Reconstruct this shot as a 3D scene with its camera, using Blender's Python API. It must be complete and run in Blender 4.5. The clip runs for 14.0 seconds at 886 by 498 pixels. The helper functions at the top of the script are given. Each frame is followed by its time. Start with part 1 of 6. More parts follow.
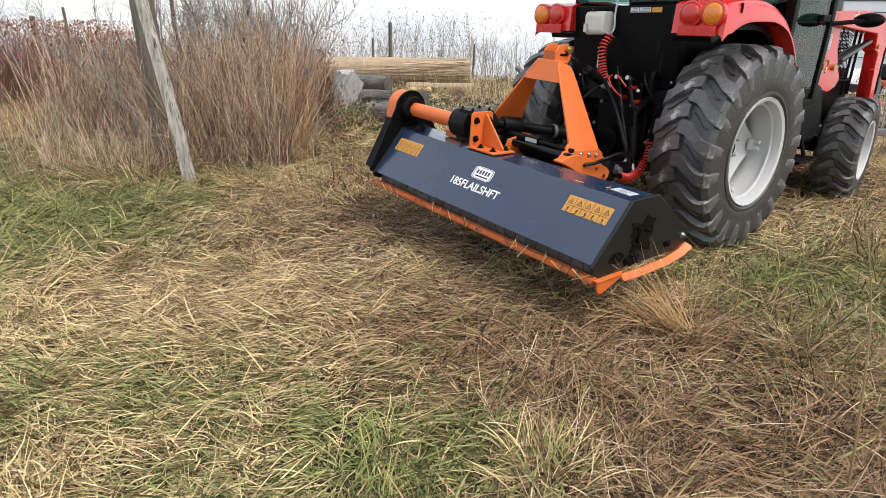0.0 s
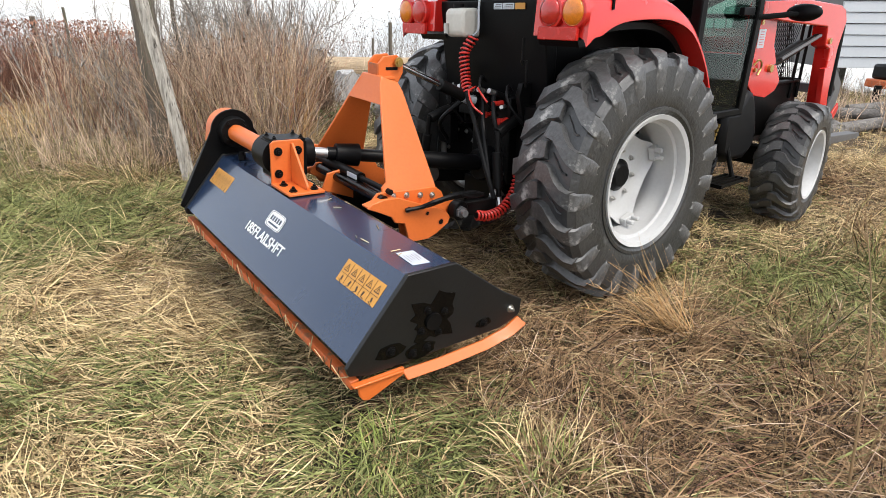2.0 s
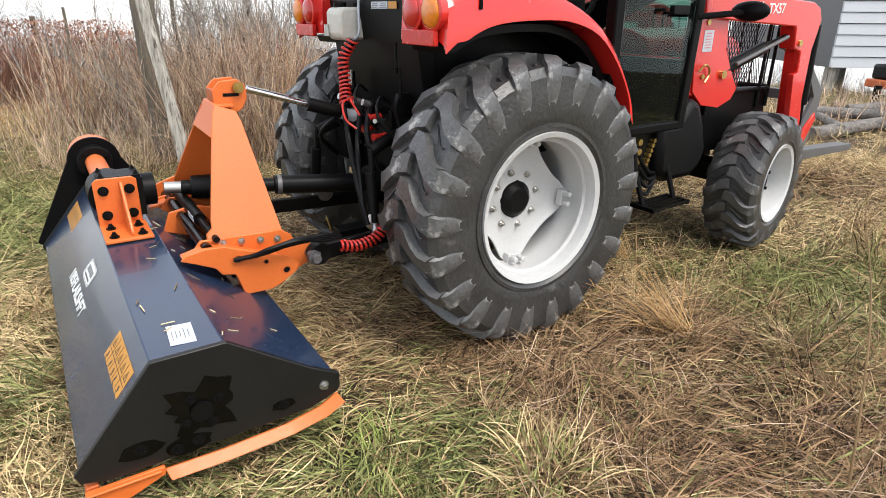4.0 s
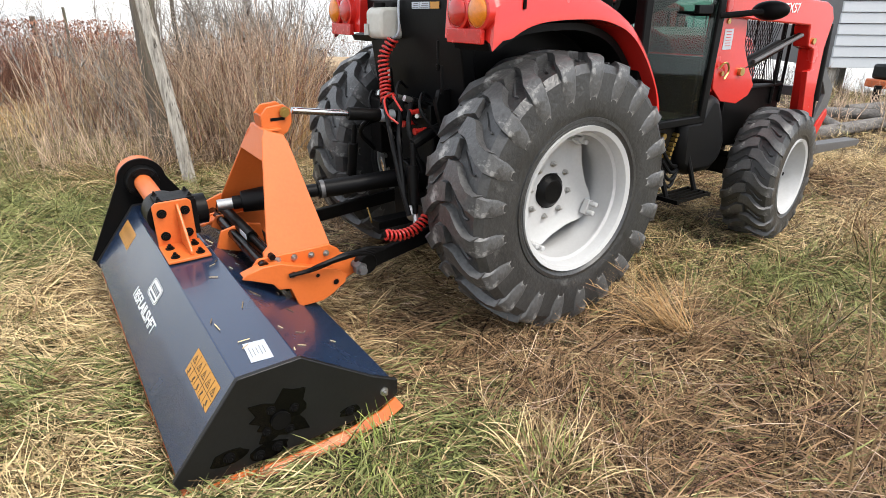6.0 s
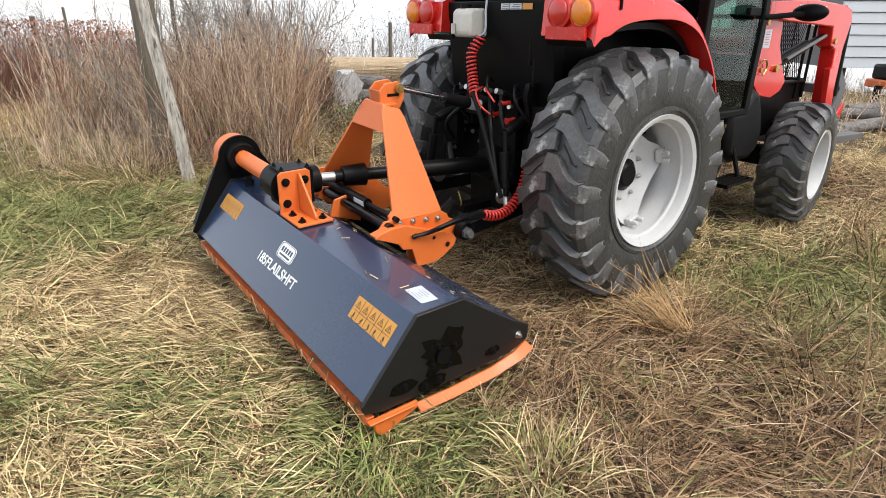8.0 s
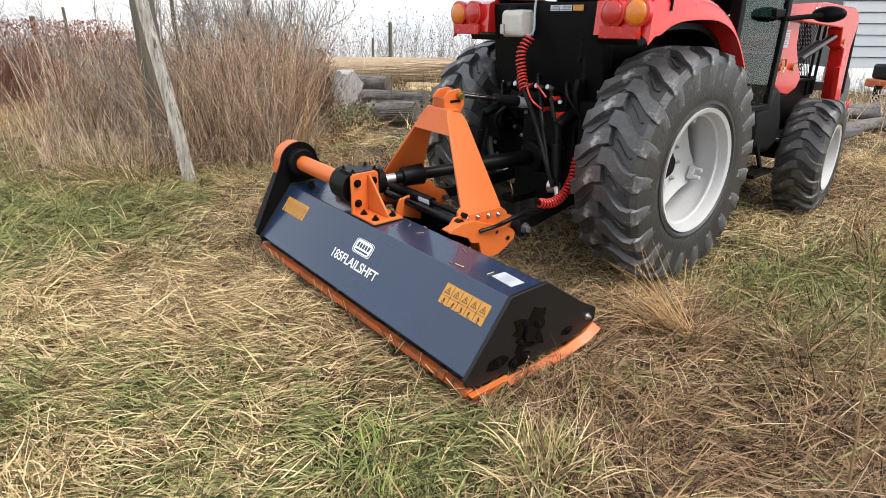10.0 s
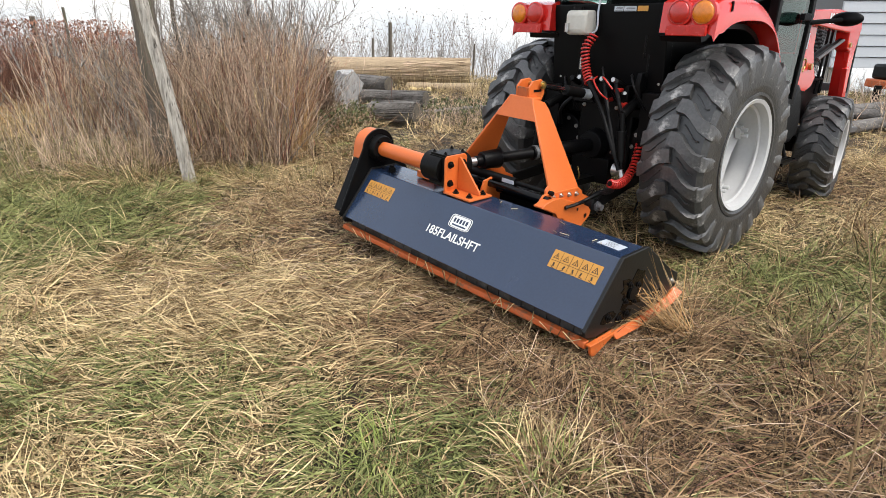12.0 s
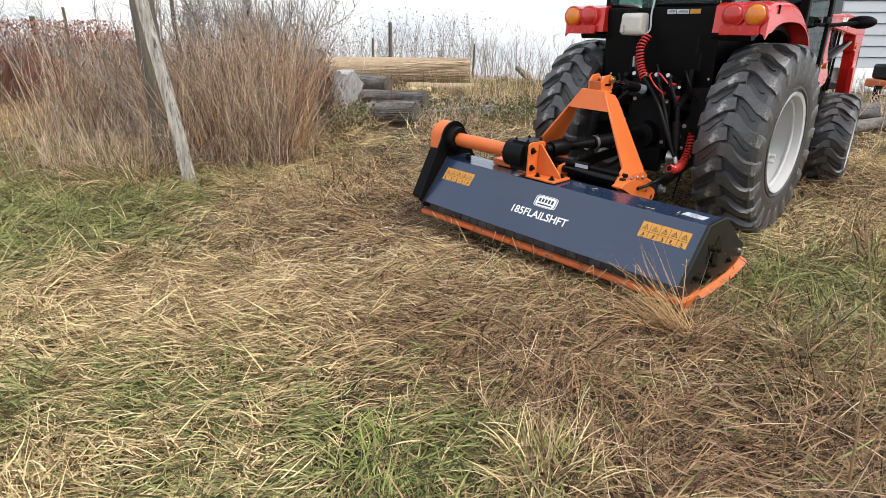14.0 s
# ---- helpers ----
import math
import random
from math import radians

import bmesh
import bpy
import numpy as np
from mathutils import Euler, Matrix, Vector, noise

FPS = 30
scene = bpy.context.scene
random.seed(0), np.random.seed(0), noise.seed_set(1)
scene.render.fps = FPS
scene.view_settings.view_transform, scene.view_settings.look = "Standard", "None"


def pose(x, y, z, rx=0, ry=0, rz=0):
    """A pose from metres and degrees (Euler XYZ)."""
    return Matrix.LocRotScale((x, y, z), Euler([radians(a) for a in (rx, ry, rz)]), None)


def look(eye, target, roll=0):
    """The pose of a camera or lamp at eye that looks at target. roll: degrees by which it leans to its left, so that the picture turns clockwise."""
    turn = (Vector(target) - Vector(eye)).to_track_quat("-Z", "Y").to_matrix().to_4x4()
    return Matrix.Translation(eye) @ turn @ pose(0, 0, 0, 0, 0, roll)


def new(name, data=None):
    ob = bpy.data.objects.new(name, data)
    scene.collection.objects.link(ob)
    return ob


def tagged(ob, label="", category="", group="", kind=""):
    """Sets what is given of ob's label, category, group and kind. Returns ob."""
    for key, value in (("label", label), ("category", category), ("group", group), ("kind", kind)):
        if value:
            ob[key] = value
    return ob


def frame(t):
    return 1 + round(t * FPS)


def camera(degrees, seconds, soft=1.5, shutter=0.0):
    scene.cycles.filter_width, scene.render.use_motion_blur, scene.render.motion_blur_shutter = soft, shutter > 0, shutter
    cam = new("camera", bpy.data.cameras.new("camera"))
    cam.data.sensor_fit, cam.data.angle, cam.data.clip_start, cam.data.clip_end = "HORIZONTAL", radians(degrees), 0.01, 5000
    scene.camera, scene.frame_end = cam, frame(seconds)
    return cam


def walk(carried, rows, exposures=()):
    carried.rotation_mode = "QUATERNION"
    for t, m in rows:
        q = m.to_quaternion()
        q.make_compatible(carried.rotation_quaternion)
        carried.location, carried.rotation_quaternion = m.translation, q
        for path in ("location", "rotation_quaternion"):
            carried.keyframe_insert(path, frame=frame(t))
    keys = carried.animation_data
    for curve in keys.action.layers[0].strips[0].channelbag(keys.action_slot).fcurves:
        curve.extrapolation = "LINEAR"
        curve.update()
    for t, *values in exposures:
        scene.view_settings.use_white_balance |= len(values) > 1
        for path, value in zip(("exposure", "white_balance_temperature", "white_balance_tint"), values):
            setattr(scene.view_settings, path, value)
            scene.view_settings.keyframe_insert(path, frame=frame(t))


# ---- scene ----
cam = camera(73.96, 14.0, soft=0.6, shutter=0.0)
EYE = Vector((0.0, 0.0, 1.363))
TILT = radians(21.50)
CAM_POSE = look(EYE, EYE + Vector((0, math.cos(TILT), -math.sin(TILT))), 0.36)
EXPOSURE = 0.50
# the picture brightens a little while the dark machine fills it
walk(cam, [(0.0, CAM_POSE), (14.0, CAM_POSE)], [(t, EXPOSURE + d) for t, d in
     ((0.0, 0.0), (1.0, 0.06), (2.0, 0.18), (3.0, 0.26), (5.5, 0.28), (6.5, 0.26), (8.0, 0.18), (10.5, 0.10), (12.0, 0.05), (14.0, 0.02))])

# ---- light: overcast day, a weak wide sun ----
world = bpy.data.worlds.new("sky")
scene.world = world
world.use_nodes = True
wt = world.node_tree
wt.nodes.clear()
SUN_EL, SUN_AZ = 54.0, 128.0
sky = wt.nodes.new("ShaderNodeTexSky")
sky.sky_type, sky.sun_disc = "NISHITA", False
sky.sun_elevation, sky.sun_rotation = radians(SUN_EL), radians(SUN_AZ)
sky.dust_density, sky.air_density = 2.0, 1.0
coord = wt.nodes.new("ShaderNodeTexCoord")
smap = wt.nodes.new("ShaderNodeMapping")
smap.inputs["Scale"].default_value = (1.0, 1.0, 3.2)
wt.links.new(coord.outputs["Generated"], smap.inputs["Vector"])
clouds = wt.nodes.new("ShaderNodeTexNoise")
clouds.inputs["Scale"].default_value, clouds.inputs["Detail"].default_value = 2.6, 7.0
wt.links.new(smap.outputs["Vector"], clouds.inputs["Vector"])
cover = wt.nodes.new("ShaderNodeValToRGB")
cover.color_ramp.elements[0].position, cover.color_ramp.elements[1].position = 0.30, 0.62
cover.color_ramp.elements[0].color = (0.62, 0.68, 0.77, 1)
cover.color_ramp.elements[1].color = (1.0, 1.0, 1.0, 1)
wt.links.new(clouds.outputs["Fac"], cover.inputs["Fac"])
bg_sky = wt.nodes.new("ShaderNodeBackground")
bg_sky.inputs["Strength"].default_value = 0.05
wt.links.new(sky.outputs["Color"], bg_sky.inputs["Color"])
bg_cloud = wt.nodes.new("ShaderNodeBackground")
bg_cloud.inputs["Strength"].default_value = 0.75
wt.links.new(cover.outputs["Color"], bg_cloud.inputs["Color"])
both = wt.nodes.new("ShaderNodeAddShader")
wt.links.new(bg_sky.outputs[0], both.inputs[0])
wt.links.new(bg_cloud.outputs[0], both.inputs[1])
wout = wt.nodes.new("ShaderNodeOutputWorld")
wt.links.new(both.outputs[0], wout.inputs["Surface"])

sun = new("sun", bpy.data.lights.new("sun", "SUN"))
sun.data.energy, sun.data.angle, sun.data.color = 1.8, radians(24), (1.0, 0.95, 0.88)
SUN_RUN = 30 / math.tan(radians(SUN_EL))
sun.matrix_world = look((0, 0, 30), (-SUN_RUN * math.sin(radians(SUN_AZ)), -SUN_RUN * math.cos(radians(SUN_AZ)), 0))


# ---- materials ----
def material(name, color, rough=0.6, metal=0.0, color2=None, scale=8.0, fine=90.0, bump=0.15, mix=0.5, coat=0.0,
             spots=None, spot_at=0.62, spot_scale=14.0, island=False, spec=0.5, stretch=None):
    """Two colours mixed by coarse and fine noise, with relief; spots: a third colour of wear, on the dark logs also of
    highlights.
    """
    m = bpy.data.materials.new(name)
    m.use_nodes = True
    nt = m.node_tree
    b = nt.nodes["Principled BSDF"]
    b.inputs["Metallic"].default_value = metal
    b.inputs["Coat Weight"].default_value = coat
    tc = nt.nodes.new("ShaderNodeTexCoord")
    n1, n2 = nt.nodes.new("ShaderNodeTexNoise"), nt.nodes.new("ShaderNodeTexNoise")
    n1.inputs["Scale"].default_value, n1.inputs["Detail"].default_value = scale, 6
    n2.inputs["Scale"].default_value, n2.inputs["Detail"].default_value = fine, 4
    b.inputs["Specular IOR Level"].default_value = spec
    src = tc.outputs["Object"]
    if stretch:
        sm0 = nt.nodes.new("ShaderNodeMapping")
        sm0.inputs["Scale"].default_value = stretch
        nt.links.new(src, sm0.inputs["Vector"])
        src = sm0.outputs["Vector"]
    for n in (n1, n2):
        nt.links.new(src, n.inputs["Vector"])
    color2 = color2 or tuple(c * 0.72 for c in color)
    mx = nt.nodes.new("ShaderNodeMath")
    mx.operation = "MULTIPLY_ADD"
    mx.inputs[1].default_value, mx.inputs[2].default_value = 0.5, 0.0
    nt.links.new(n2.outputs["Fac"], mx.inputs[0])
    ad = nt.nodes.new("ShaderNodeMath")
    ad.operation = "MULTIPLY_ADD"
    ad.inputs[1].default_value = 0.6
    nt.links.new(n1.outputs["Fac"], ad.inputs[0])
    nt.links.new(mx.outputs[0], ad.inputs[2])
    if island:
        geo = nt.nodes.new("ShaderNodeNewGeometry")
        ad2 = nt.nodes.new("ShaderNodeMath")
        ad2.operation = "MULTIPLY_ADD"
        ad2.inputs[1].default_value, ad2.inputs[2].default_value = 1.0, -0.22
        sm = nt.nodes.new("ShaderNodeMath")
        sm.operation = "MULTIPLY_ADD"
        sm.inputs[1].default_value = 0.55
        nt.links.new(ad.outputs[0], sm.inputs[0])
        nt.links.new(geo.outputs["Random Per Island"], ad2.inputs[0])
        nt.links.new(ad2.outputs[0], sm.inputs[2])
        ad = sm
    ramp = nt.nodes.new("ShaderNodeValToRGB")
    half = 0.5 * mix
    ramp.color_ramp.elements[0].position, ramp.color_ramp.elements[1].position = 0.55 - half, 0.55 + half
    ramp.color_ramp.elements[0].color, ramp.color_ramp.elements[1].color = (*color2, 1), (*color, 1)
    nt.links.new(ad.outputs[0], ramp.inputs["Fac"])
    out = ramp.outputs["Color"]
    if spots:
        n3 = nt.nodes.new("ShaderNodeTexNoise")
        n3.inputs["Scale"].default_value, n3.inputs["Detail"].default_value = spot_scale, 9
        n3.inputs["Roughness"].default_value = 0.7
        nt.links.new(src, n3.inputs["Vector"])
        r3 = nt.nodes.new("ShaderNodeValToRGB")
        r3.color_ramp.elements[0].position, r3.color_ramp.elements[1].position = spot_at, spot_at + 0.1
        nt.links.new(n3.outputs["Fac"], r3.inputs["Fac"])
        mc = nt.nodes.new("ShaderNodeMix")
        mc.data_type = "RGBA"
        nt.links.new(r3.outputs["Color"], mc.inputs["Factor"])
        nt.links.new(out, mc.inputs["A"])
        mc.inputs["B"].default_value = (*spots, 1)
        out = mc.outputs["Result"]
    nt.links.new(out, b.inputs["Base Color"])
    rr = nt.nodes.new("ShaderNodeMapRange")
    rr.inputs["To Min"].default_value, rr.inputs["To Max"].default_value = max(rough - 0.12, 0.03), min(rough + 0.12, 1)
    nt.links.new(n1.outputs["Fac"], rr.inputs["Value"])
    nt.links.new(rr.outputs["Result"], b.inputs["Roughness"])
    if bump:
        bp = nt.nodes.new("ShaderNodeBump")
        bp.inputs["Strength"].default_value, bp.inputs["Distance"].default_value = bump, 0.01
        nt.links.new(n2.outputs["Fac"], bp.inputs["Height"])
        nt.links.new(bp.outputs["Normal"], b.inputs["Normal"])
    return m


def glass_material(name, color, rough=0.02):
    m = bpy.data.materials.new(name)
    m.use_nodes = True
    b = m.node_tree.nodes["Principled BSDF"]
    b.inputs["Base Color"].default_value = (*color, 1)
    b.inputs["Roughness"].default_value, b.inputs["Transmission Weight"].default_value = rough, 1.0
    b.inputs["IOR"].default_value = 1.32
    return m


M = dict(
    red=material("red paint", (0.68, 0.024, 0.017), 0.24, 0, (0.60, 0.020, 0.014), 3, 60, 0.02, 0.5, 0.6, spec=0.5),
    red_reflector=material("red reflector", (0.62, 0.02, 0.012), 0.25, 0, None, 40, 300, 0.1, 0.4),
    orange=material("orange paint", (0.70, 0.160, 0.030), 0.46, 0, (0.62, 0.130, 0.022), 4, 70, 0.03, 0.5, 0.08, (0.34, 0.15, 0.06), 0.68),
    orange_worn=material("worn orange paint", (0.60, 0.125, 0.022), 0.55, 0, (0.45, 0.09, 0.02), 6, 60, 0.06, 0.5, 0.0, (0.17, 0.10, 0.055), 0.54, 11),
    # the base blue is raised to stand for reflected sky; the spots are scuffs
    navy=material("dark blue-grey paint", (0.021, 0.040, 0.086), 0.24, 0.10, (0.014, 0.027, 0.060), 3, 80, 0.03, 0.6, 0.35, (0.14, 0.15, 0.17), 0.675, 9, spec=0.75),
    black_paint=material("black paint", (0.004, 0.004, 0.0044), 0.36, 0, (0.006, 0.006, 0.006), 5, 80, 0.05, spec=0.08),
    end_paint=material("satin black end plate paint", (0.0125, 0.0130, 0.0128), 0.38, 0, (0.008, 0.008, 0.008), 5, 80, 0.05, 0.5, 0, (0.030, 0.029, 0.026), 0.62, 7, spec=0.35),
    black=material("black metal", (0.0032, 0.0032, 0.0035), 0.40, 0, (0.008, 0.0076, 0.0072), 7, 90, 0.08, spec=0.12),
    oily=material("oily black metal", (0.002, 0.002, 0.002), 0.22, 0, None, 12, 120, 0.1, spec=0.25),
    plastic=material("black plastic", (0.0045, 0.0045, 0.005), 0.42, 0, None, 6, 150, 0.1, spec=0.16),
    rubber=material("tyre rubber", (0.050, 0.050, 0.0495), 0.40, 0, (0.012, 0.012, 0.012), 7, 60, 0.3, 0.55, 0, (0.14, 0.138, 0.132), 0.60, 5, spec=0.75),
    lug=material("scuffed tyre lug rubber", (0.105, 0.104, 0.103), 0.42, 0, (0.026, 0.026, 0.026), 9, 70, 0.3, 0.5, 0, (0.33, 0.325, 0.31), 0.58, 10, spec=0.75),
    silver=material("silver rim paint", (0.56, 0.56, 0.555), 0.42, 0.0, (0.48, 0.48, 0.475), 3, 60, 0.03, 0.5, 0.1, (0.30, 0.27, 0.22), 0.72, 8),
    steel=material("bright steel", (0.55, 0.54, 0.52), 0.30, 0.9, None, 12, 100, 0.05),
    chrome=material("chrome rod", (0.75, 0.75, 0.75), 0.12, 1.0, None, 12, 100, 0.0),
    grey_steel=material("grey bare steel", (0.15, 0.15, 0.155), 0.45, 0.3, (0.10, 0.097, 0.095), 5, 60, 0.08),
    yellow_label=material("amber warning label", (0.60, 0.29, 0.05), 0.5, 0, (0.52, 0.24, 0.04), 30, 200, 0.02),
    label_ink=material("label ink", (0.05, 0.03, 0.015), 0.6, 0, None, 30, 200, 0.0),
    # white print stock; its bluish tint is reflected sky put into the colour
    white_label=material("white label", (0.58, 0.62, 0.67), 0.40, 0, (0.46, 0.50, 0.55), 25, 200, 0.02),
    white_ink=material("white lettering", (0.80, 0.80, 0.79), 0.5, 0, (0.72, 0.72, 0.71), 20, 200, 0.0),
    milky=material("milky plastic tank", (0.66, 0.64, 0.58), 0.45, 0, (0.55, 0.52, 0.45), 6, 50, 0.05),
    hose_red=material("red coiled plastic", (0.62, 0.03, 0.02), 0.35, 0, None, 20, 200, 0.03),
    amber=material("amber lens", (0.85, 0.24, 0.01), 0.15, 0, None, 60, 260, 0.15, 0.4, 0.6),
    lens_red=material("red lens", (0.60, 0.02, 0.012), 0.15, 0, None, 60, 260, 0.15, 0.4, 0.6),
    brass=material("brass fitting", (0.60, 0.42, 0.14), 0.3, 0.9, None, 20, 100, 0.05),
    window_glass=glass_material("cab glass", (0.27, 0.42, 0.37)),
    wood_pale=material("weathered pale wood", (0.60, 0.565, 0.50), 0.85, 0, (0.13, 0.112, 0.09), 1.0, 3.0, 1.0, 0.45, 0, (0.050, 0.042, 0.034), 0.545, 1.6, stretch=(26, 26, 2.6)),
    bark=material("grey-brown bark", (0.21, 0.175, 0.135), 0.9, 0, (0.075, 0.062, 0.048), 1.0, 4.0, 1.0, 0.5, 0, (0.13, 0.14, 0.075), 0.56, 0.7, stretch=(16, 16, 2.5)),
    # pale spots: weathered wood, with the logs' grey highlights put into the colour
    log_dark=material("dark log with painted highlights", (0.28, 0.258, 0.235), 0.8, 0, (0.035, 0.030, 0.027), 3, 14, 1.0, 0.5, 0, (0.46, 0.44, 0.41), 0.60, 4, stretch=(2, 7, 7)),
    log_pale=material("barkless pale log", (0.58, 0.445, 0.29), 0.85, 0, (0.27, 0.195, 0.12), 2.0, 12, 1.0, 0.5, 0, (0.12, 0.09, 0.06), 0.58, 3, stretch=(1.2, 9, 9)),
    log_end=material("sawn log end", (0.20, 0.17, 0.13), 0.85, 0, (0.05, 0.042, 0.034), 12, 60, 0.3),
    stump=material("bleached grey wood", (0.62, 0.61, 0.59), 0.85, 0, (0.26, 0.255, 0.25), 1.0, 5, 1.0, 0.5, 0, (0.07, 0.065, 0.06), 0.58, 1.5, stretch=(14, 14, 2.5)),
    wood_fresh=material("fresh split wood", (0.72, 0.56, 0.27), 0.8, 0, (0.55, 0.40, 0.17), 8, 60, 0.4),
    siding=material("pale metal siding", (0.52, 0.545, 0.57), 0.45, 0.0, (0.46, 0.485, 0.51), 1.2, 30, 0.05, 0.5, 0, (0.36, 0.33, 0.30), 0.70, 3),
    soil=material("thatch and soil", (0.062, 0.042, 0.027), 0.95, 0, (0.016, 0.011, 0.007), 3.0, 55, 1.0, 0.45, 0, (0.24, 0.18, 0.10), 0.56, 22),
    # dark ends of these three: dirty dead blades, plus shade painted into blades
    green_grass=material("green grass blades", (0.325, 0.342, 0.125), 0.6, 0, (0.038, 0.046, 0.015), 9.0, 30, 0, 0.72, island=True, spec=0.15),
    straw_grass=material("straw grass blades", (0.83, 0.640, 0.350), 0.6, 0, (0.115, 0.072, 0.032), 9.0, 30, 0, 0.72, island=True, spec=0.15),
    brown_grass=material("brown dead grass", (0.43, 0.275, 0.150), 0.65, 0, (0.024, 0.014, 0.008), 9.0, 30, 0, 0.72, island=True, spec=0.15),
    fresh_grass=material("fresh green grass blades", (0.36, 0.41, 0.11), 0.5, 0, (0.06, 0.11, 0.02), 1.2, 20, 0, 0.9, island=True, spec=0.2),
    seed_stalk=material("pale tan seed stalks", (0.84, 0.58, 0.30), 0.6, 0, (0.50, 0.29, 0.12), 1.2, 20, 0, 0.9, island=True, spec=0.2),
    stalk=material("dry weed stalks", (0.88, 0.665, 0.485), 0.8, 0, (0.15, 0.094, 0.064), 1.0, 20, 0, 0.9, island=True),
    stalk_red=material("red-brown twigs", (0.47, 0.235, 0.155), 0.8, 0, (0.10, 0.045, 0.032), 1.0, 20, 0, 0.9, island=True),
    weed_stem=material("brown weed stems", (0.34, 0.225, 0.11), 0.7, 0, (0.17, 0.105, 0.05), 6.0, 40, 0, 0.6),
    stalk_grey=material("grey twigs", (0.46, 0.41, 0.36), 0.8, 0, (0.18, 0.155, 0.135), 1.0, 20, 0, 0.9, island=True),
    leaf_dry=material("dry clinging leaves", (0.20, 0.125, 0.065), 0.7, 0, (0.07, 0.042, 0.026), 1.0, 20, 0, 0.9, island=True),
    leaf_green=material("dull green leaves", (0.16, 0.17, 0.065), 0.7, 0, (0.07, 0.075, 0.035), 1.0, 20, 0, 0.9, island=True),
)


# ---- mesh helpers ----
def bar(bm, size, m=None):
    """A box of that size, centred, moved by m."""
    r = bmesh.ops.create_cube(bm, size=1.0, matrix=(m or Matrix()) @ Matrix.Diagonal((*size, 1)))
    return r["verts"]


def block(bm, lo, hi):
    lo, hi = Vector(lo), Vector(hi)
    return bar(bm, hi - lo, Matrix.Translation((lo + hi) / 2))


def rod(bm, a, b, r, r2=None, seg=16):
    a, b = Vector(a), Vector(b)
    m = Matrix.Translation((a + b) / 2) @ (b - a).to_track_quat("Z", "Y").to_matrix().to_4x4()
    bmesh.ops.create_cone(bm, cap_ends=True, segments=seg, radius1=r, radius2=r if r2 is None else r2, depth=(b - a).length, matrix=m)


def plate(bm, outline, y0, y1):
    """A plate with an outline in x, z, from y0 to y1."""
    a = [bm.verts.new((x, y0, z)) for x, z in outline]
    b = [bm.verts.new((x, y1, z)) for x, z in outline]
    n = len(a)
    bm.faces.new(a)
    bm.faces.new(b[::-1])
    for i in range(n):
        bm.faces.new((a[i], b[i], b[(i + 1) % n], a[(i + 1) % n]))


def spun(bm, profile, seg=48):
    """A closed ring about the y axis from pairs radius, y."""
    rings = []
    for k in range(seg):
        f = 2 * math.pi * k / seg
        rings.append([bm.verts.new((r * math.cos(f), y, r * math.sin(f))) for r, y in profile])
    n = len(profile)
    for k in range(seg):
        p, q = rings[k], rings[(k + 1) % seg]
        for i in range(n):
            bm.faces.new((p[i], p[(i + 1) % n], q[(i + 1) % n], q[i]))


def pipe(bm, pts, r, seg=10):
    """A round tube along the points."""
    pts = [Vector(p) for p in pts]
    rings = []
    up = Vector((0.3, 0.2, 1)).normalized()
    for i, p in enumerate(pts):
        d = (pts[min(i + 1, len(pts) - 1)] - pts[max(i - 1, 0)]).normalized()
        s = d.cross(up)
        s = s.normalized() if s.length > 1e-4 else d.orthogonal().normalized()
        u = s.cross(d)
        rr = r[i] if isinstance(r, (list, tuple)) else r
        rings.append([bm.verts.new(p + rr * (math.cos(a) * s + math.sin(a) * u)) for a in [2 * math.pi * k / seg for k in range(seg)]])
    for p, q in zip(rings, rings[1:]):
        for k in range(seg):
            bm.faces.new((p[k], p[(k + 1) % seg], q[(k + 1) % seg], q[k]))
    bm.faces.new(rings[0][::-1])
    bm.faces.new(rings[-1])


def smooth_path(pts, n=8):
    """Points of a Catmull-Rom curve."""
    p = [Vector(a) for a in pts]
    p = [2 * p[0] - p[1]] + p + [2 * p[-1] - p[-2]]
    out = []
    for i in range(1, len(p) - 2):
        for k in range(n):
            t = k / n
            a, b, c, d = p[i - 1:i + 3]
            out.append(0.5 * ((2 * b) + (c - a) * t + (2 * a - 5 * b + 4 * c - d) * t * t + (3 * b - a - 3 * c + d) * t ** 3))
    return out + [p[-2]]


def part(name, bm, mat, parent=None, label="", bevel=0.0, angle=35):
    """Links a bmesh as one mesh object under a thing or a part."""
    bmesh.ops.recalc_face_normals(bm, faces=bm.faces)
    me = bpy.data.meshes.new(name)
    bm.to_mesh(me)
    bm.free()
    me.polygons.foreach_set("use_smooth", [True] * len(me.polygons))
    me.set_sharp_from_angle(angle=radians(angle))
    me.materials.append(mat)
    ob = new(name, me)
    ob.parent = parent
    if bevel:
        b = ob.modifiers.new("bevel", "BEVEL")
        b.width, b.segments, b.limit_method, b.angle_limit = bevel, 2, "ANGLE", radians(35)
        b.harden_normals = False
    if label:
        ob["label"] = label
    return ob


def lettering(name, words, height, m, mat, parent):
    """Flat raised letters in the x, y plane of m."""
    cu = bpy.data.curves.new(name, "FONT")
    cu.body, cu.size, cu.extrude, cu.offset = words, height, 0.0006, 0.0011
    cu.align_x, cu.align_y = "CENTER", "CENTER"
    tmp = bpy.data.objects.new(name, cu)
    me = bpy.data.meshes.new_from_object(tmp)
    bpy.data.objects.remove(tmp)
    me.transform(m)
    me.materials.clear()
    me.materials.append(mat)
    ob = new(name, me)
    ob.parent = parent
    return ob


def thing(name, label, category, group="", kind=""):
    return tagged(new(name), label, category, group, kind)


def thing_part(name, parent):
    ob = new(name)
    ob.parent = parent
    return ob


def fresh():
    return bmesh.new()


